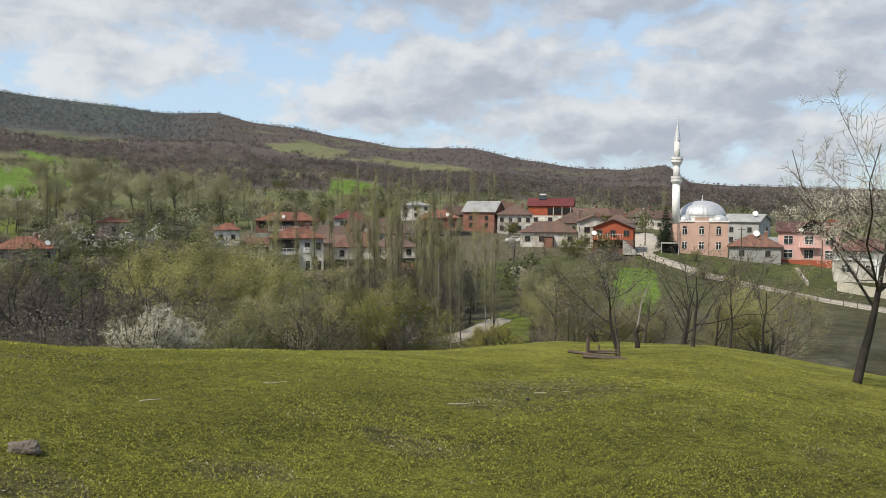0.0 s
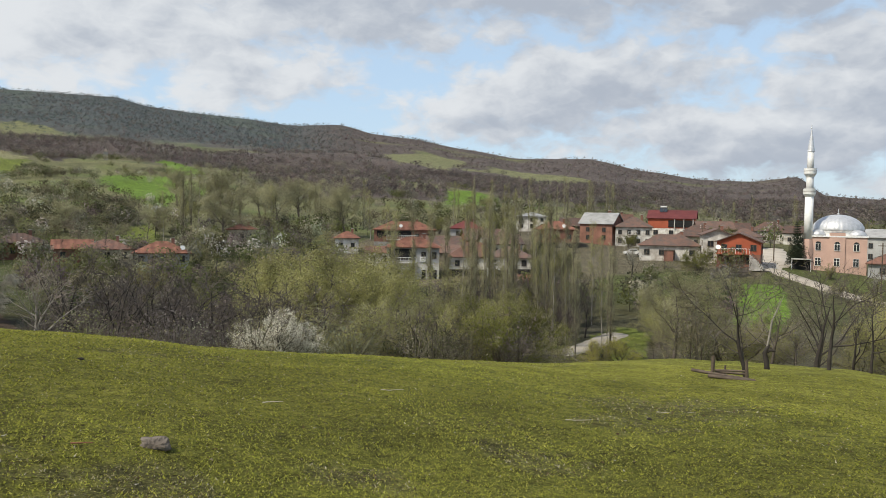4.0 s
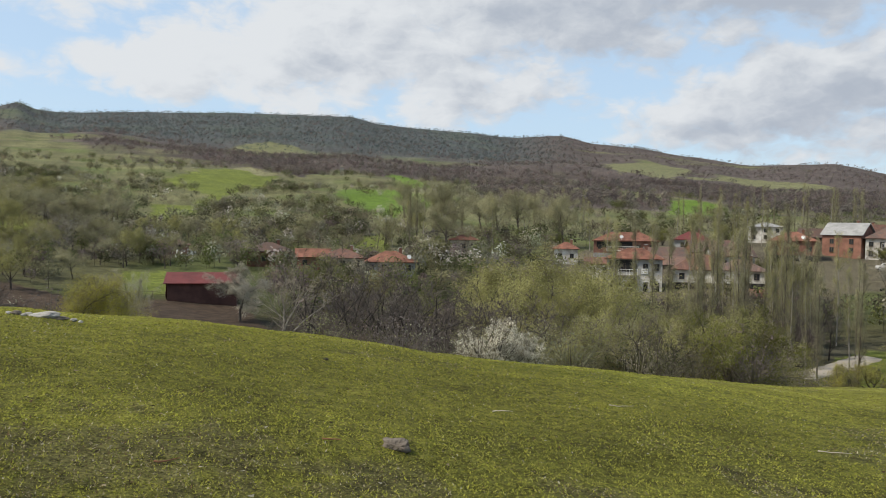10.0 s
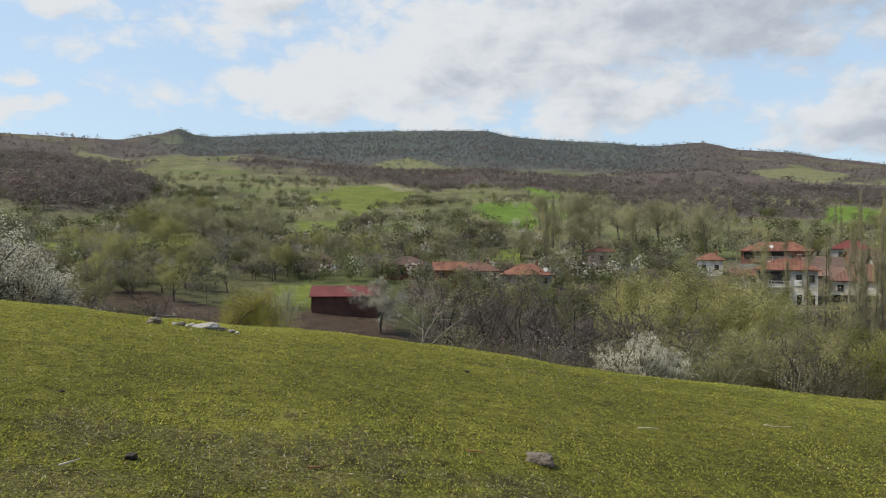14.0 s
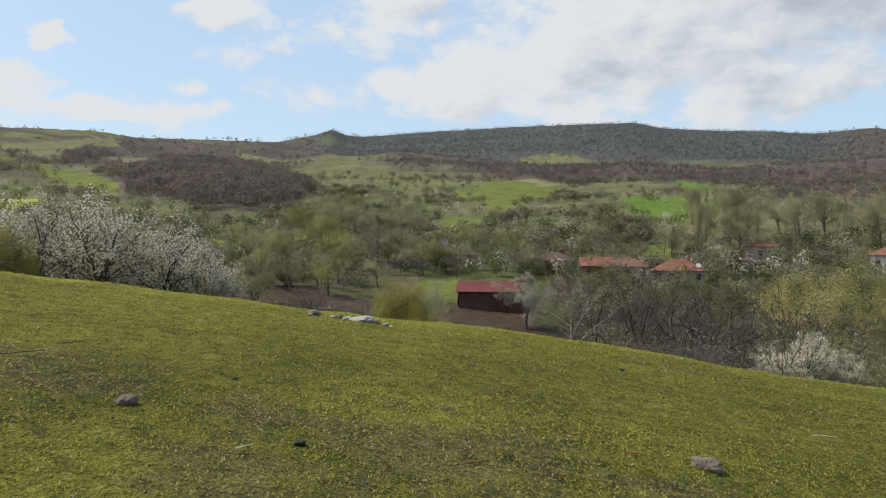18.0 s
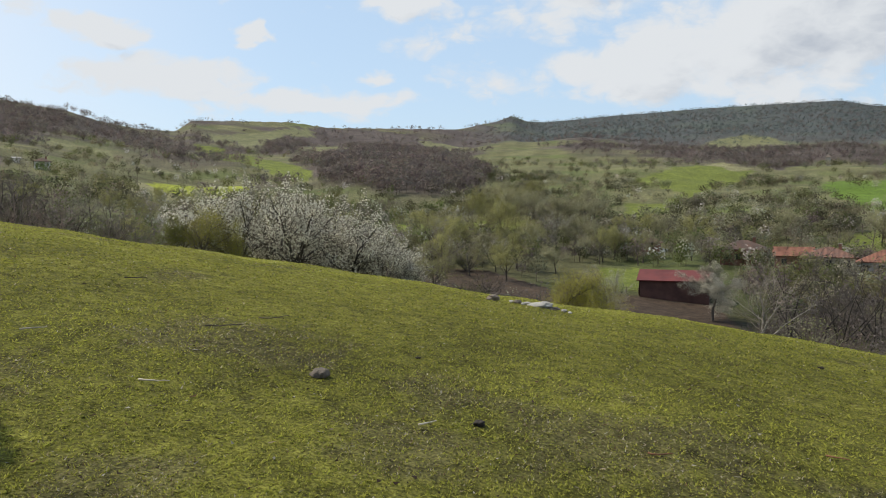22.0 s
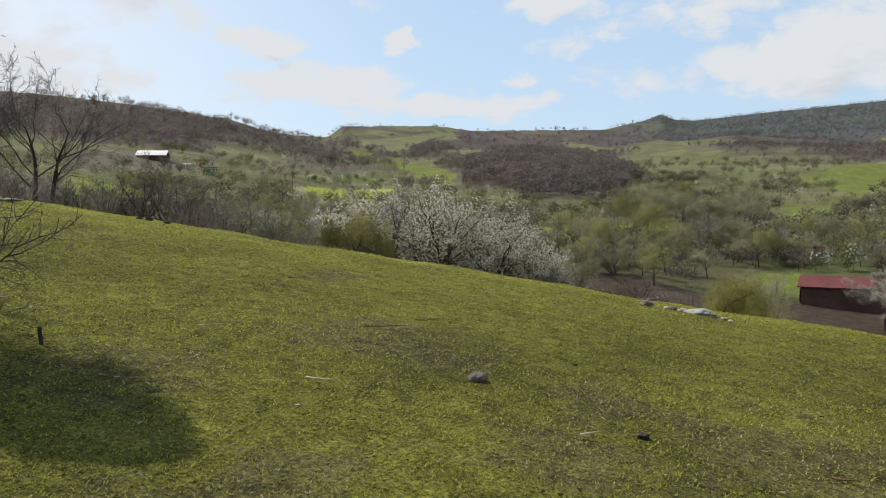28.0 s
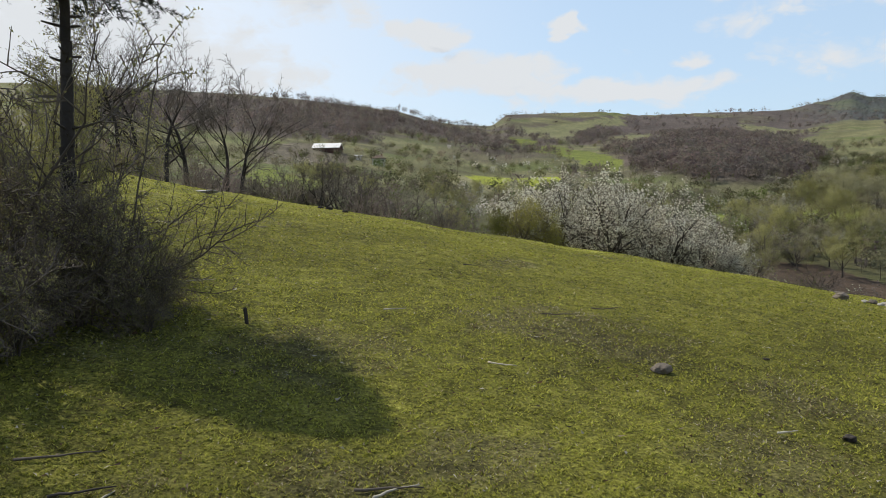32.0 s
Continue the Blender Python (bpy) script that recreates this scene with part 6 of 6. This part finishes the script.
        segs.append((np.array([0, 0, z0 - (0.3 if k == 0 else 0)]), np.array([0.01 * math.sin(k), 0.01 * math.cos(k), z1]), tr * (1 - 0.85 * k / n), tr * (1 - 0.85 * (k + 1) / n), 0))
    for k in range(16):                                     # stubs of lopped boughs
        zz, a = rng.uniform(0.25, clear), rng.uniform(0, 6.28)
        p = np.array([0, 0, zz])
        segs.append((p, p + np.array([math.cos(a), math.sin(a), 0.2]) * rng.uniform(0.08, 0.2), 0.012, 0.006, 1))
    mesh_object("trunk", *tube(segs, (8, 4)), M_BARK_DARK, root, shade=True)
    bough, needles = [], []
    zz = clear
    while zz < height * 0.98:
        f = (zz - clear) / (height - clear)
        length = wide * (1 - f) ** 0.8 + 0.1
        for k in range(9):
            a = 0.698 * k + rng.uniform(-0.3, 0.3) + zz * 3
            p = np.array([0, 0, zz])
            for s in range(5):
                d = np.array([math.cos(a), math.sin(a), 0.12 - 0.16 * s])
                q = p + d / np.linalg.norm(d) * length / 5
                bough.append((p, q, 0.02 * (1 - s / 6), 0.02 * (1 - (s + 1) / 6), 1))
                for t in np.linspace(0.1, 1, 4):
                    w = p + (q - p) * t
                    for side in (-1, 1):
                        e = w + np.array([-side * math.sin(a) * 0.8 + math.cos(a) * 0.5, side * math.cos(a) * 0.8 + math.sin(a) * 0.5, -0.28]) * rng.uniform(0.08, 0.24) * (0.4 + length)
                        needles.append((w, e))
                p = q
        zz += 0.16 + 0.02 * height * f
    mesh_object("bough", *tube(bough, (4, 3)), M_BARK_DARK, root)
    v, f = [], []
    for p, q in needles:
        d = unit(q - p)
        for k in range(5 if needle > 0.04 else 40):
            c = p + (q - p) * (0.1 + 0.9 * rng.random())
            s = unit(cross(d, rng.normal(0, 1, 3)))
            i = len(v)
            if needle > 0.04:
                v += [tuple(c - d * 0.02 - s * needle), tuple(c + d * 0.045), tuple(c - d * 0.02 + s * needle)]
            else:                                           # single needles that stand off the shoot
                v += [tuple(c - d * 0.005), tuple(c + d * 0.005), tuple(c + s * needle + d * needle * 0.9)]
            f.append((i, i + 1, i + 2))
    mesh_object("needles", v, f, M_NEEDLE, root)
    return root


spruce(105.0, 6.3, 3.3, 2.1, 0.58, "young spruce with lopped lower boughs in the briars", needle=0.028)
spruce(-15.9, 158.0, 9.0, 1.0, 1.9, "dark conifer beside the minaret", 6)


def arching_stem(stem, sprig, label, seed):
    """A long bowed briar stem with a side sprig and small opening leaves, through (bearing, distance, height) rows."""
    rng = np.random.default_rng(seed)

    def curve(rows):
        pts = np.array([(-r * math.sin(radians(a)), r * math.cos(radians(a)), z) for a, r, z in rows])
        t = np.linspace(0, len(pts) - 1, 6 * len(pts))
        return np.stack([np.interp(t, np.arange(len(pts)), pts[:, k]) for k in range(3)], 1) + rng.normal(0, 0.006, (len(t), 3))

    base = np.array(spot(stem[0][0], stem[0][1]))
    root = empty("wild_rose", Matrix.Translation(base.tolist()))
    tagged(root, label, "bush")
    runs = [curve(stem) - base, curve(sprig) - base]
    for name, run in zip(("stem", "sprig"), runs):
        mesh_object(name, *bent(run, np.linspace(0.0065 if name == "stem" else 0.004, 0.002, len(run)), 5), M_BARK, root, shade=True)
    tips = np.concatenate([run[len(run) // 3:] for run in runs])
    mesh_object("leaves", *flakes(tips, 0.013, rng, 5, 0.022), M_BUD, root, "small opening grey-green leaves")


# ---- stones, sticks and small things on the turf ----
def boulder(name, az, r, size, seed, mat, label, sink=0.35, turn=0.0):
    bm = bmesh.new()
    bmesh.ops.create_icosphere(bm, subdivisions=4, radius=1.0)
    for v in bm.verts:
        p = v.co.copy()
        k = 0.92 + 0.45 * noise.noise(p * 1.3 + Vector((seed, 0, 0))) + 0.3 * abs(noise.noise(p * 2.3 + Vector((0, seed, 0)))) + 0.04 * noise.noise(p * 8 + Vector((0, 0, seed)))
        flat = 0.82 if p.z > 0.25 else 1.0
        v.co = Vector((p.x * size[0] * k, p.y * size[1] * k, p.z * size[2] * k * flat))
    ob = part(name, bm, mat, shade=True)
    ob.matrix_world = Matrix.Translation(spot(az, r, size[2] * (1 - sink))) @ pose(0, 0, 0, 0, 0, az + turn)
    return tagged(ob, label, "stone")


boulder("stone", 28.5, 5.35, (0.105, 0.06, 0.05), 3, M_STONE, "brown-grey stone half sunk in the turf", 0.45, -25)
boulder("stone", 66.95, 5.15, (0.055, 0.04, 0.035), 8, M_STONE, "small rounded grey stone on the turf", 0.3, 5)
boulder("stone", 51.2, 11.2, (0.16, 0.10, 0.055), 11, M_STONE_PALE, "pale flat stone on the brow", 0.35, 0)
boulder("stone", 52.9, 11.3, (0.06, 0.05, 0.035), 12, M_STONE, "pale stone on the brow", 0.3, 20)
boulder("stone", 50.4, 11.2, (0.10, 0.07, 0.03), 13, M_STONE, "low grey stone on the brow", 0.4, 30)
boulder("stone", 54.6, 11.7, (0.08, 0.07, 0.06), 15, M_STONE, "small stone on the brow", 0.3, 10)
for az, r, k in ((49.6, 11.1, 0.045), (52.2, 11.25, 0.05), (53.3, 11.4, 0.04), (49.2, 11.0, 0.03), (52.5, 11.1, 0.03)):
    boulder("stone", az, r, (k, 0.8 * k, 0.6 * k), 20 + 90 * k, M_STONE_PALE, "small pale stone beside the flat one on the brow", 0.3, 40)
boulder("clod", 56.1, 4.55, (0.03, 0.025, 0.02), 16, M_BARK_DARK, "small dark clod on the turf", 0.2)
for az, r, s in ((88.7, 16, 0.07), (89.3, 16.2, 0.06), (87.6, 15.8, 0.06), (33.2, 9.0, 0.03), (-6.3, 9.5, 0.03), (60.2, 5.9, 0.02), (97.0, 16, 0.2)):
    boulder("clod", az, r, (s, s * 0.7, s * (0.5 if s < 0.15 else 0.2)), s * 100, M_BARK_DARK if s < 0.15 else M_STONE_PALE, "dark clod of earth on the turf" if s < 0.15 else "pale flat stone on the brow", 0.3)


def bent(points, radii, sides=6):
    """One unbroken round bar through points."""
    v, f = [], []
    pts = [np.array(p, float) for p in points]
    for i, p in enumerate(pts):
        d = pts[min(i + 1, len(pts) - 1)] - pts[max(i - 1, 0)]
        d = d / (np.linalg.norm(d) + 1e-9)
        u = np.cross(d, (0.3, 0.9, 0.2) if abs(d[2]) > 0.8 else (0, 0, 1.0))
        u = u / (np.linalg.norm(u) + 1e-9)
        w = np.cross(d, u)
        for k in range(sides):
            t = 2 * math.pi * k / sides
            v.append(tuple(p + radii[i] * (math.cos(t) * u + math.sin(t) * w)))
    for i in range(len(pts) - 1):
        for k in range(sides):
            k2 = (k + 1) % sides
            f.append((i * sides + k, i * sides + k2, (i + 1) * sides + k2, (i + 1) * sides + k))
    f.append(tuple(range(sides))[::-1])
    f.append(tuple(range((len(pts) - 1) * sides, len(pts) * sides)))
    return v, f


arching_stem([(105.5, 5.5, -0.75), (104.3, 5.6, 0.27), (101.6, 5.6, 0.66), (98.5, 5.6, 0.83), (97.1, 5.6, 0.82)], [(101.6, 5.6, 0.66), (100.8, 5.6, 0.9), (100.3, 5.6, 1.0)], "long bowed briar stem with first leaves", 61)
arching_stem([(102.5, 5.5, -0.8), (100.6, 5.6, 0.3), (99.6, 5.6, 0.93), (98.5, 5.6, 1.1), (97.4, 5.6, 1.22)], [(99.6, 5.6, 0.93), (100.3, 5.6, 1.08), (101.0, 5.6, 1.2), (102.2, 5.6, 1.31)], "upright briar stem with two budding sprigs", 62)
arching_stem([(104.0, 5.3, -0.8), (103.2, 5.4, -0.1), (101.5, 5.5, 0.25), (99.6, 5.5, 0.15)], [(102.0, 5.45, 0.15), (101.0, 5.45, 0.45)], "bowed briar stem above the tangle", 63)


def stick(az, r, length, turn, mat, label, thick=0.006, seed=0):
    rng = np.random.default_rng(seed)
    a, p = radians(turn), np.array([0, 0, thick])
    pts = [p]
    for s in range(6):
        a += rng.normal(0, 0.2)
        p = p + np.array([math.cos(a), math.sin(a), rng.normal(0.02, 0.06)]) * length / 6
        pts.append(p)
    ob = mesh_object("stick", *bent(pts, [thick * (1 - 0.1 * k) for k in range(7)]), mat, shade=True)
    ob.matrix_world = Matrix.Translation(spot(az, r, 0.008)) @ pose(0, 0, 0, 0, 0, az)
    return tagged(ob, label, "stick")


M_STRAW = material("bleached_stick", (0.48, 0.44, 0.36), vary=0.3, scale=20, fine=80)
M_RUST = material("dead_brown_twig", (0.24, 0.12, 0.06), vary=0.35, scale=20, fine=80)
for k, (az, r, L, turn, mat, lab) in enumerate((
        (33.7, 5.25, 0.13, -30, M_RUST, "short orange-brown dead twig"), (-0.4, 8.6, 0.3, -8, M_STRAW, "bleached stick on the turf"),
        (13.0, 9.2, 0.28, -10, M_STRAW, "bleached stick on the turf"), (88.0, 3.2, 0.26, -15, M_BARK, "grey forked twig on the turf"),
        (86.8, 3.15, 0.2, 40, M_STRAW, "pale twig on the turf"), (78.5, 4.9, 0.2, -35, M_STRAW, "pale twig on the turf"),
        (106.0, 3.3, 0.22, -10, M_BARK_DARK, "dark twig on the turf"), (103.8, 3.2, 0.14, 60, M_STRAW, "pale twig on the turf"),
        (79.6, 8.3, 0.3, 5, M_BARK_DARK, "dark stick lying on the pasture"), (85.4, 5.9, 0.16, 15, M_STRAW, "pale twig on the turf"),
        (107.8, 3.6, 0.3, 5, M_BARK, "grey twig on the turf"), (98.3, 6.4, 0.25, 10, M_STRAW, "bleached stick by the briars"),
        (60.3, 4.4, 0.12, 20, M_STRAW, "pale straw wisp on the turf"), (44.8, 4.6, 0.14, -40, M_RUST, "brown dead twig on worn turf"),
        (74.5, 6.3, 0.3, 10, M_BARK, "grey dead twigs on worn turf"), (-6.8, 10.3, 0.5, 20, M_STRAW, "bleached stick in dry grass"), (-8.1, 10.9, 0.4, -30, M_BARK, "grey stick in dry grass"),
        (21.4, 7.4, 0.2, 20, M_STRAW, "bleached stick on the turf"), (71.0, 6.9, 0.25, -20, M_BARK, "grey dead twig on the turf"))):
    stick(az, r, L, turn, mat, lab, seed=k)
peg = part("peg", lathe([(0.012, -0.1), (0.012, 0.09), (0.008, 0.1)], 8), M_BARK_DARK)
peg.matrix_world = Matrix.Translation(spot(94.5, 5.4)) @ pose(0, 0, 0, 6, -5, 0)
tagged(peg, "short dark wooden peg stuck in the turf", "peg")


def seat():
    """Rough poles nailed to two posts round the foot of the small tree."""
    root = empty("rough_bench", Matrix.Translation(spot(-11.8, 16.6)) @ pose(0, 0, 0, 0, 0, -6))
    tagged(root, "rough weathered bench of poles beside a bare tree", "bench")

    def bar(name, p, q, r):
        mesh_object(name, *tube([(np.array(p), np.array(q), r, r * 0.9, 0)], (7,)), M_WOOD, root, shade=True)

    bar("post", (-0.36, 0, -0.2), (-0.34, 0, 0.44), 0.04)
    bar("post", (0.30, -0.1, -0.2), (0.27, -0.1, 0.40), 0.035)
    bar("post", (-0.12, 0.1, -0.1), (-0.10, 0.1, 0.25), 0.02)
    bar("rail", (-0.36, 0, 0.15), (0.3, -0.05, 0.18), 0.022)
    bar("seat_pole", (-0.75, 0.05, 0.12), (0.42, -0.2, 0.03), 0.035)
    bar("seat_pole", (-0.45, -0.15, 0.06), (0.45, -0.28, 0.02), 0.04)
    bar("seat_pole", (-0.3, 0.12, 0.1), (0.3, 0.05, 0.1), 0.025)
    stump = mesh_object("dead_stump", *bent([(0, 0, -0.3), (-0.04, 0, 0.15), (-0.09, 0, 0.4), (-0.05, 0, 0.5), (0.0, 0, 0.62)], (0.075, 0.068, 0.06, 0.05, 0.03), 8), M_BARK_DARK, shade=True)
    mesh_object("shoot", *bent([(-0.06, 0, 0.45), (0.0, 0, 0.8), (0.05, 0, 1.2), (0.2, 0, 1.6), (0.3, 0, 1.85)], (0.03, 0.027, 0.022, 0.014, 0.006)), M_BARK_PALE, stump, "pale upright shoot")
    mesh_object("snag", *bent([(-0.08, 0, 0.4), (0.05, 0, 0.48), (0.16, 0, 0.46)], (0.035, 0.03, 0.02)), M_BARK_DARK, stump)
    stump.matrix_world = Matrix.Translation(spot(-14.2, 21)) @ pose(0, 0, 0, 0, 0, -14)
    tagged(stump, "dead dark stump with one pale upright shoot", "stump")


seat()


# ---- roads, walls, fences and poles ----
def ribbon(name, rows, width, mat, label, lift=0.06, parts=10):
    """A track that follows the land through (bearing, distance) rows."""
    pts = [np.array(spot(a, r))[:2] for a, r in rows]
    fine = []
    for p, q in zip(pts, pts[1:]):
        fine += [p + (q - p) * k / parts for k in range(parts)]
    fine.append(pts[-1])
    v, f = [], []
    for i, p in enumerate(fine):
        d = fine[min(i + 1, len(fine) - 1)] - fine[max(i - 1, 0)]
        d = d / np.linalg.norm(d)
        s = np.array([-d[1], d[0]]) * width / 2 * (1 + 0.08 * math.sin(i * 1.7))
        zs = [float(land(*(p + s * k))) for k in (-1, 0, 1)]
        top = max(zs)
        for k in (-1, -0.33, 0.33, 1):
            w = p + s * k
            v.append((w[0], w[1], 0.5 * top + 0.5 * float(land(*w)) + lift + (0.03 if abs(k) < 0.5 else -0.05)))
        for k in (-1.25, 1.25):
            w = p + s * k
            v.append((w[0], w[1], float(land(*w)) - 0.4))
    for i in range(len(fine) - 1):
        b, c = i * 6, (i + 1) * 6
        for x, y in ((4, 0), (0, 1), (1, 2), (2, 3), (3, 5)):
            f.append((b + x, b + y, c + y, c + x))
    ob = mesh_object(name, v, f, mat, shade=True)
    return tagged(ob, label, "road", kind="structure")


M_PATH = material("trodden_earth", (0.36, 0.325, 0.27), vary=0.35, scale=0.6, fine=6, bump=0.3)
M_DIRT = material("pale_dirt_road", (0.46, 0.41, 0.34), vary=0.3, scale=0.5, fine=6, bump=0.3)
ribbon("road", [(-13.6, 157), (-14.9, 150), (-16.9, 144), (-20.5, 135.5), (-24.1, 129), (-29.7, 118), (-37, 108)], 3.6, M_DIRT, "pale dirt road curving down from the village square")
ribbon("road", [(-13.2, 150), (-14.4, 160), (-14.6, 180), (-14.2, 210)], 6.0, M_DIRT, "pale dirt square and lane beside the mosque", 0.1)
ribbon("track", [(4.5, 82), (2.6, 84), (-0.7, 86), (-2.6, 91), (-4.3, 99)], 3.0, M_PATH, "narrow pale footpath along the stream bank", 0.02)


def wall_run(name, rows, height, thick, mat, label, category="wall", step=1.6):
    """A wall of straight lengths that follows the land."""
    root = empty(name, Matrix.Translation(spot(*rows[0])))
    o = root.matrix_world.translation
    tagged(root, label, category)
    for (a0, r0), (a1, r1) in zip(rows, rows[1:]):
        p, q = spot(a0, r0), spot(a1, r1)
        n = max(1, int((q - p).length / step))
        for k in range(n):
            s, e = p.lerp(q, k / n), p.lerp(q, (k + 1) / n)
            z = min(float(land(s.x, s.y)), float(land(e.x, e.y)))
            L = (e - s).length
            ob = part("length", box_bm(0, L + 0.01, -thick / 2, thick / 2, -0.6, height), mat, root)
            ob.matrix_local = Matrix.Translation((s.x - o.x, s.y - o.y, z - o.z)) @ Matrix.Rotation(math.atan2(e.y - s.y, e.x - s.x), 4, "Z")
    return root


M_CREAM = material("cream_wall_plaster", (0.62, 0.58, 0.48), vary=0.3, scale=0.7, fine=6)
wall_run("garden_wall", [(-26.9, 137), (-28.6, 133), (-32, 129)], 1.5, 0.35, M_CREAM, "cream rendered garden wall above the road", step=2.5)
wall_run("low_wall", [(-24.4, 152), (-24.7, 146), (-25.1, 139)], 0.7, 0.4, M_WHITE, "low whitewashed wall stepping down the slope")
wall_run("field_wall", [(61.5, 108), (57, 106), (53, 104)], 0.5, 0.4, M_STONE, "low stone wall along the ploughed field", step=4)
wall_run("terrace_wall", [(-9.4, 148), (-11.2, 147), (-12.8, 148)], 0.9, 0.4, M_STONE, "rough stone terrace wall below the orange house", step=2)


def fence(rows, label, gap=2.2, height=1.0):
    root = empty("fence", Matrix.Translation(spot(*rows[0])))
    o = root.matrix_world.translation
    tagged(root, label, "fence")
    last = None
    for (a0, r0), (a1, r1) in zip(rows, rows[1:]):
        p, q = spot(a0, r0), spot(a1, r1)
        n = max(1, int((q - p).length / gap))
        for k in range(n + 1):
            s = p.lerp(q, k / n)
            g = Vector((s.x, s.y, float(land(s.x, s.y)))) - o
            post = part("post", lathe([(0.05, -0.4), (0.045, height), (0.02, height + 0.03)], 6), M_WOOD, root)
            post.matrix_local = Matrix.Translation(g) @ pose(0, 0, 0, random.uniform(-4, 4), random.uniform(-4, 4), 0)
            if last is not None:
                for z in (0.45, 0.85):
                    mesh_object("rail", *tube([(np.array(last) + (0, 0, z * height), np.array(g) + (0, 0, z * height), 0.022, 0.022, 0)], (5,)), M_WOOD, root)
            last = g
    return root


fence([(-21.5, 130), (-24.2, 124.5), (-29.8, 113.5), (-33, 108)], "wooden post-and-rail fence along the road")
fence([(47.2, 121), (43.9, 120.5)], "thin post fence by the green field", 1.5, 0.9)


def pole(az, r, height, label, arms=1):
    root = empty("utility_pole", Matrix.Translation(spot(az, r)) @ pose(0, 0, 0, 0, 0, az))
    tagged(root, label, "pole")
    part("shaft", lathe([(0.12, -0.5), (0.08, height)], 8), M_WOOD, root)
    for k in range(arms):
        arm = part("crossarm", box_bm(-0.6, 0.6, -0.06, 0.06, height - 0.5 - 0.5 * k, height - 0.38 - 0.5 * k), M_WOOD, root)
        for x in (-0.5, 0.0, 0.5):
            part("insulator", lathe([(0.04, height - 0.38 - 0.5 * k), (0.05, height - 0.3 - 0.5 * k), (0.02, height - 0.22 - 0.5 * k)], 8), M_TRIM, arm).matrix_local = pose(x, 0, 0)
    return root


pole(-20.9, 133, 9.3, "wooden utility pole beside the road")
pole(-14.5, 165, 8.0, "wooden utility pole by the square", 2)
pole(-25.9, 150, 7.0, "thin utility pole on the green slope")
pole(-9.9, 175, 7.0, "wooden utility pole among the houses", 2)
pole(79.2, 290, 9.0, "lone utility pole below the hill farm")


def car(az, r, turn):
    root = empty("car", Matrix.Translation(spot(az, r, 0.35)) @ pose(0, 0, 0, 0, 0, az + turn))
    tagged(root, "small white saloon car parked by a house", "car")
    bm = bmesh.new()
    side = [(-1.9, 0.25), (-1.95, 0.6), (-1.75, 0.82), (-1.0, 0.88), (-0.55, 1.32), (0.75, 1.35), (1.25, 0.92), (1.85, 0.82), (1.95, 0.5), (1.9, 0.25)]
    a = [bm.verts.new((x, -0.78, z)) for x, z in side]
    b = [bm.verts.new((x, 0.78, z)) for x, z in side]
    bm.faces.new(a)
    bm.faces.new(b[::-1])
    for k in range(len(side)):
        j = (k + 1) % len(side)
        bm.faces.new((a[j], a[k], b[k], b[j]))
    bmesh.ops.recalc_face_normals(bm, faces=bm.faces)
    bmesh.ops.bevel(bm, geom=list(bm.edges), offset=0.06, segments=2, affect="EDGES")
    part("body", bm, material("white_car_paint", (0.75, 0.75, 0.74), rough=0.25, vary=0.08, bump=0.02, spec=0.5), root)
    for y in (-0.795, 0.795):
        part("side_window", box_bm(-0.72, 0.85, y - 0.01, y + 0.01, 0.92, 1.25, bevel=0.006), M_GLASS, root)
    for x in (-1.2, 1.2):
        for y in (-0.72, 0.72):
            bm = lathe([(0.2, -0.09), (0.3, -0.07), (0.3, 0.07), (0.2, 0.09)], 14)
            bmesh.ops.transform(bm, matrix=pose(x, y, 0.28, 90, 0, 0), verts=bm.verts)
            w = part("wheel", bm, M_DARK, root)
            bm = lathe([(0.17, -0.1), (0.17, 0.1)], 10)
            bmesh.ops.transform(bm, matrix=pose(x, y, 0.28, 90, 0, 0), verts=bm.verts)
            part("rim", bm, M_METAL, w)
    return root


car(-5.2, 172, 8)


log = mesh_object("fallen_trunk", *bent([(-2.6, 0, 0.2), (-1.2, 0.1, 0.35), (0.2, -0.1, 0.4), (1.5, 0.1, 0.6), (2.7, 0, 0.8)], (0.16, 0.15, 0.14, 0.12, 0.07), 8), M_BARK_PALE, shade=True)
log.matrix_world = Matrix.Translation(spot(9.65, 104, 0.5)) @ pose(0, 0, 0, 0, 0, 22)
tagged(log, "bleached fallen tree trunk in the valley scrub", "log")

# the patterns of the trees are no part of the place
for root, _ in TREES.values():
    for o in [*root.children_recursive, root]:
        bpy.data.objects.remove(o)
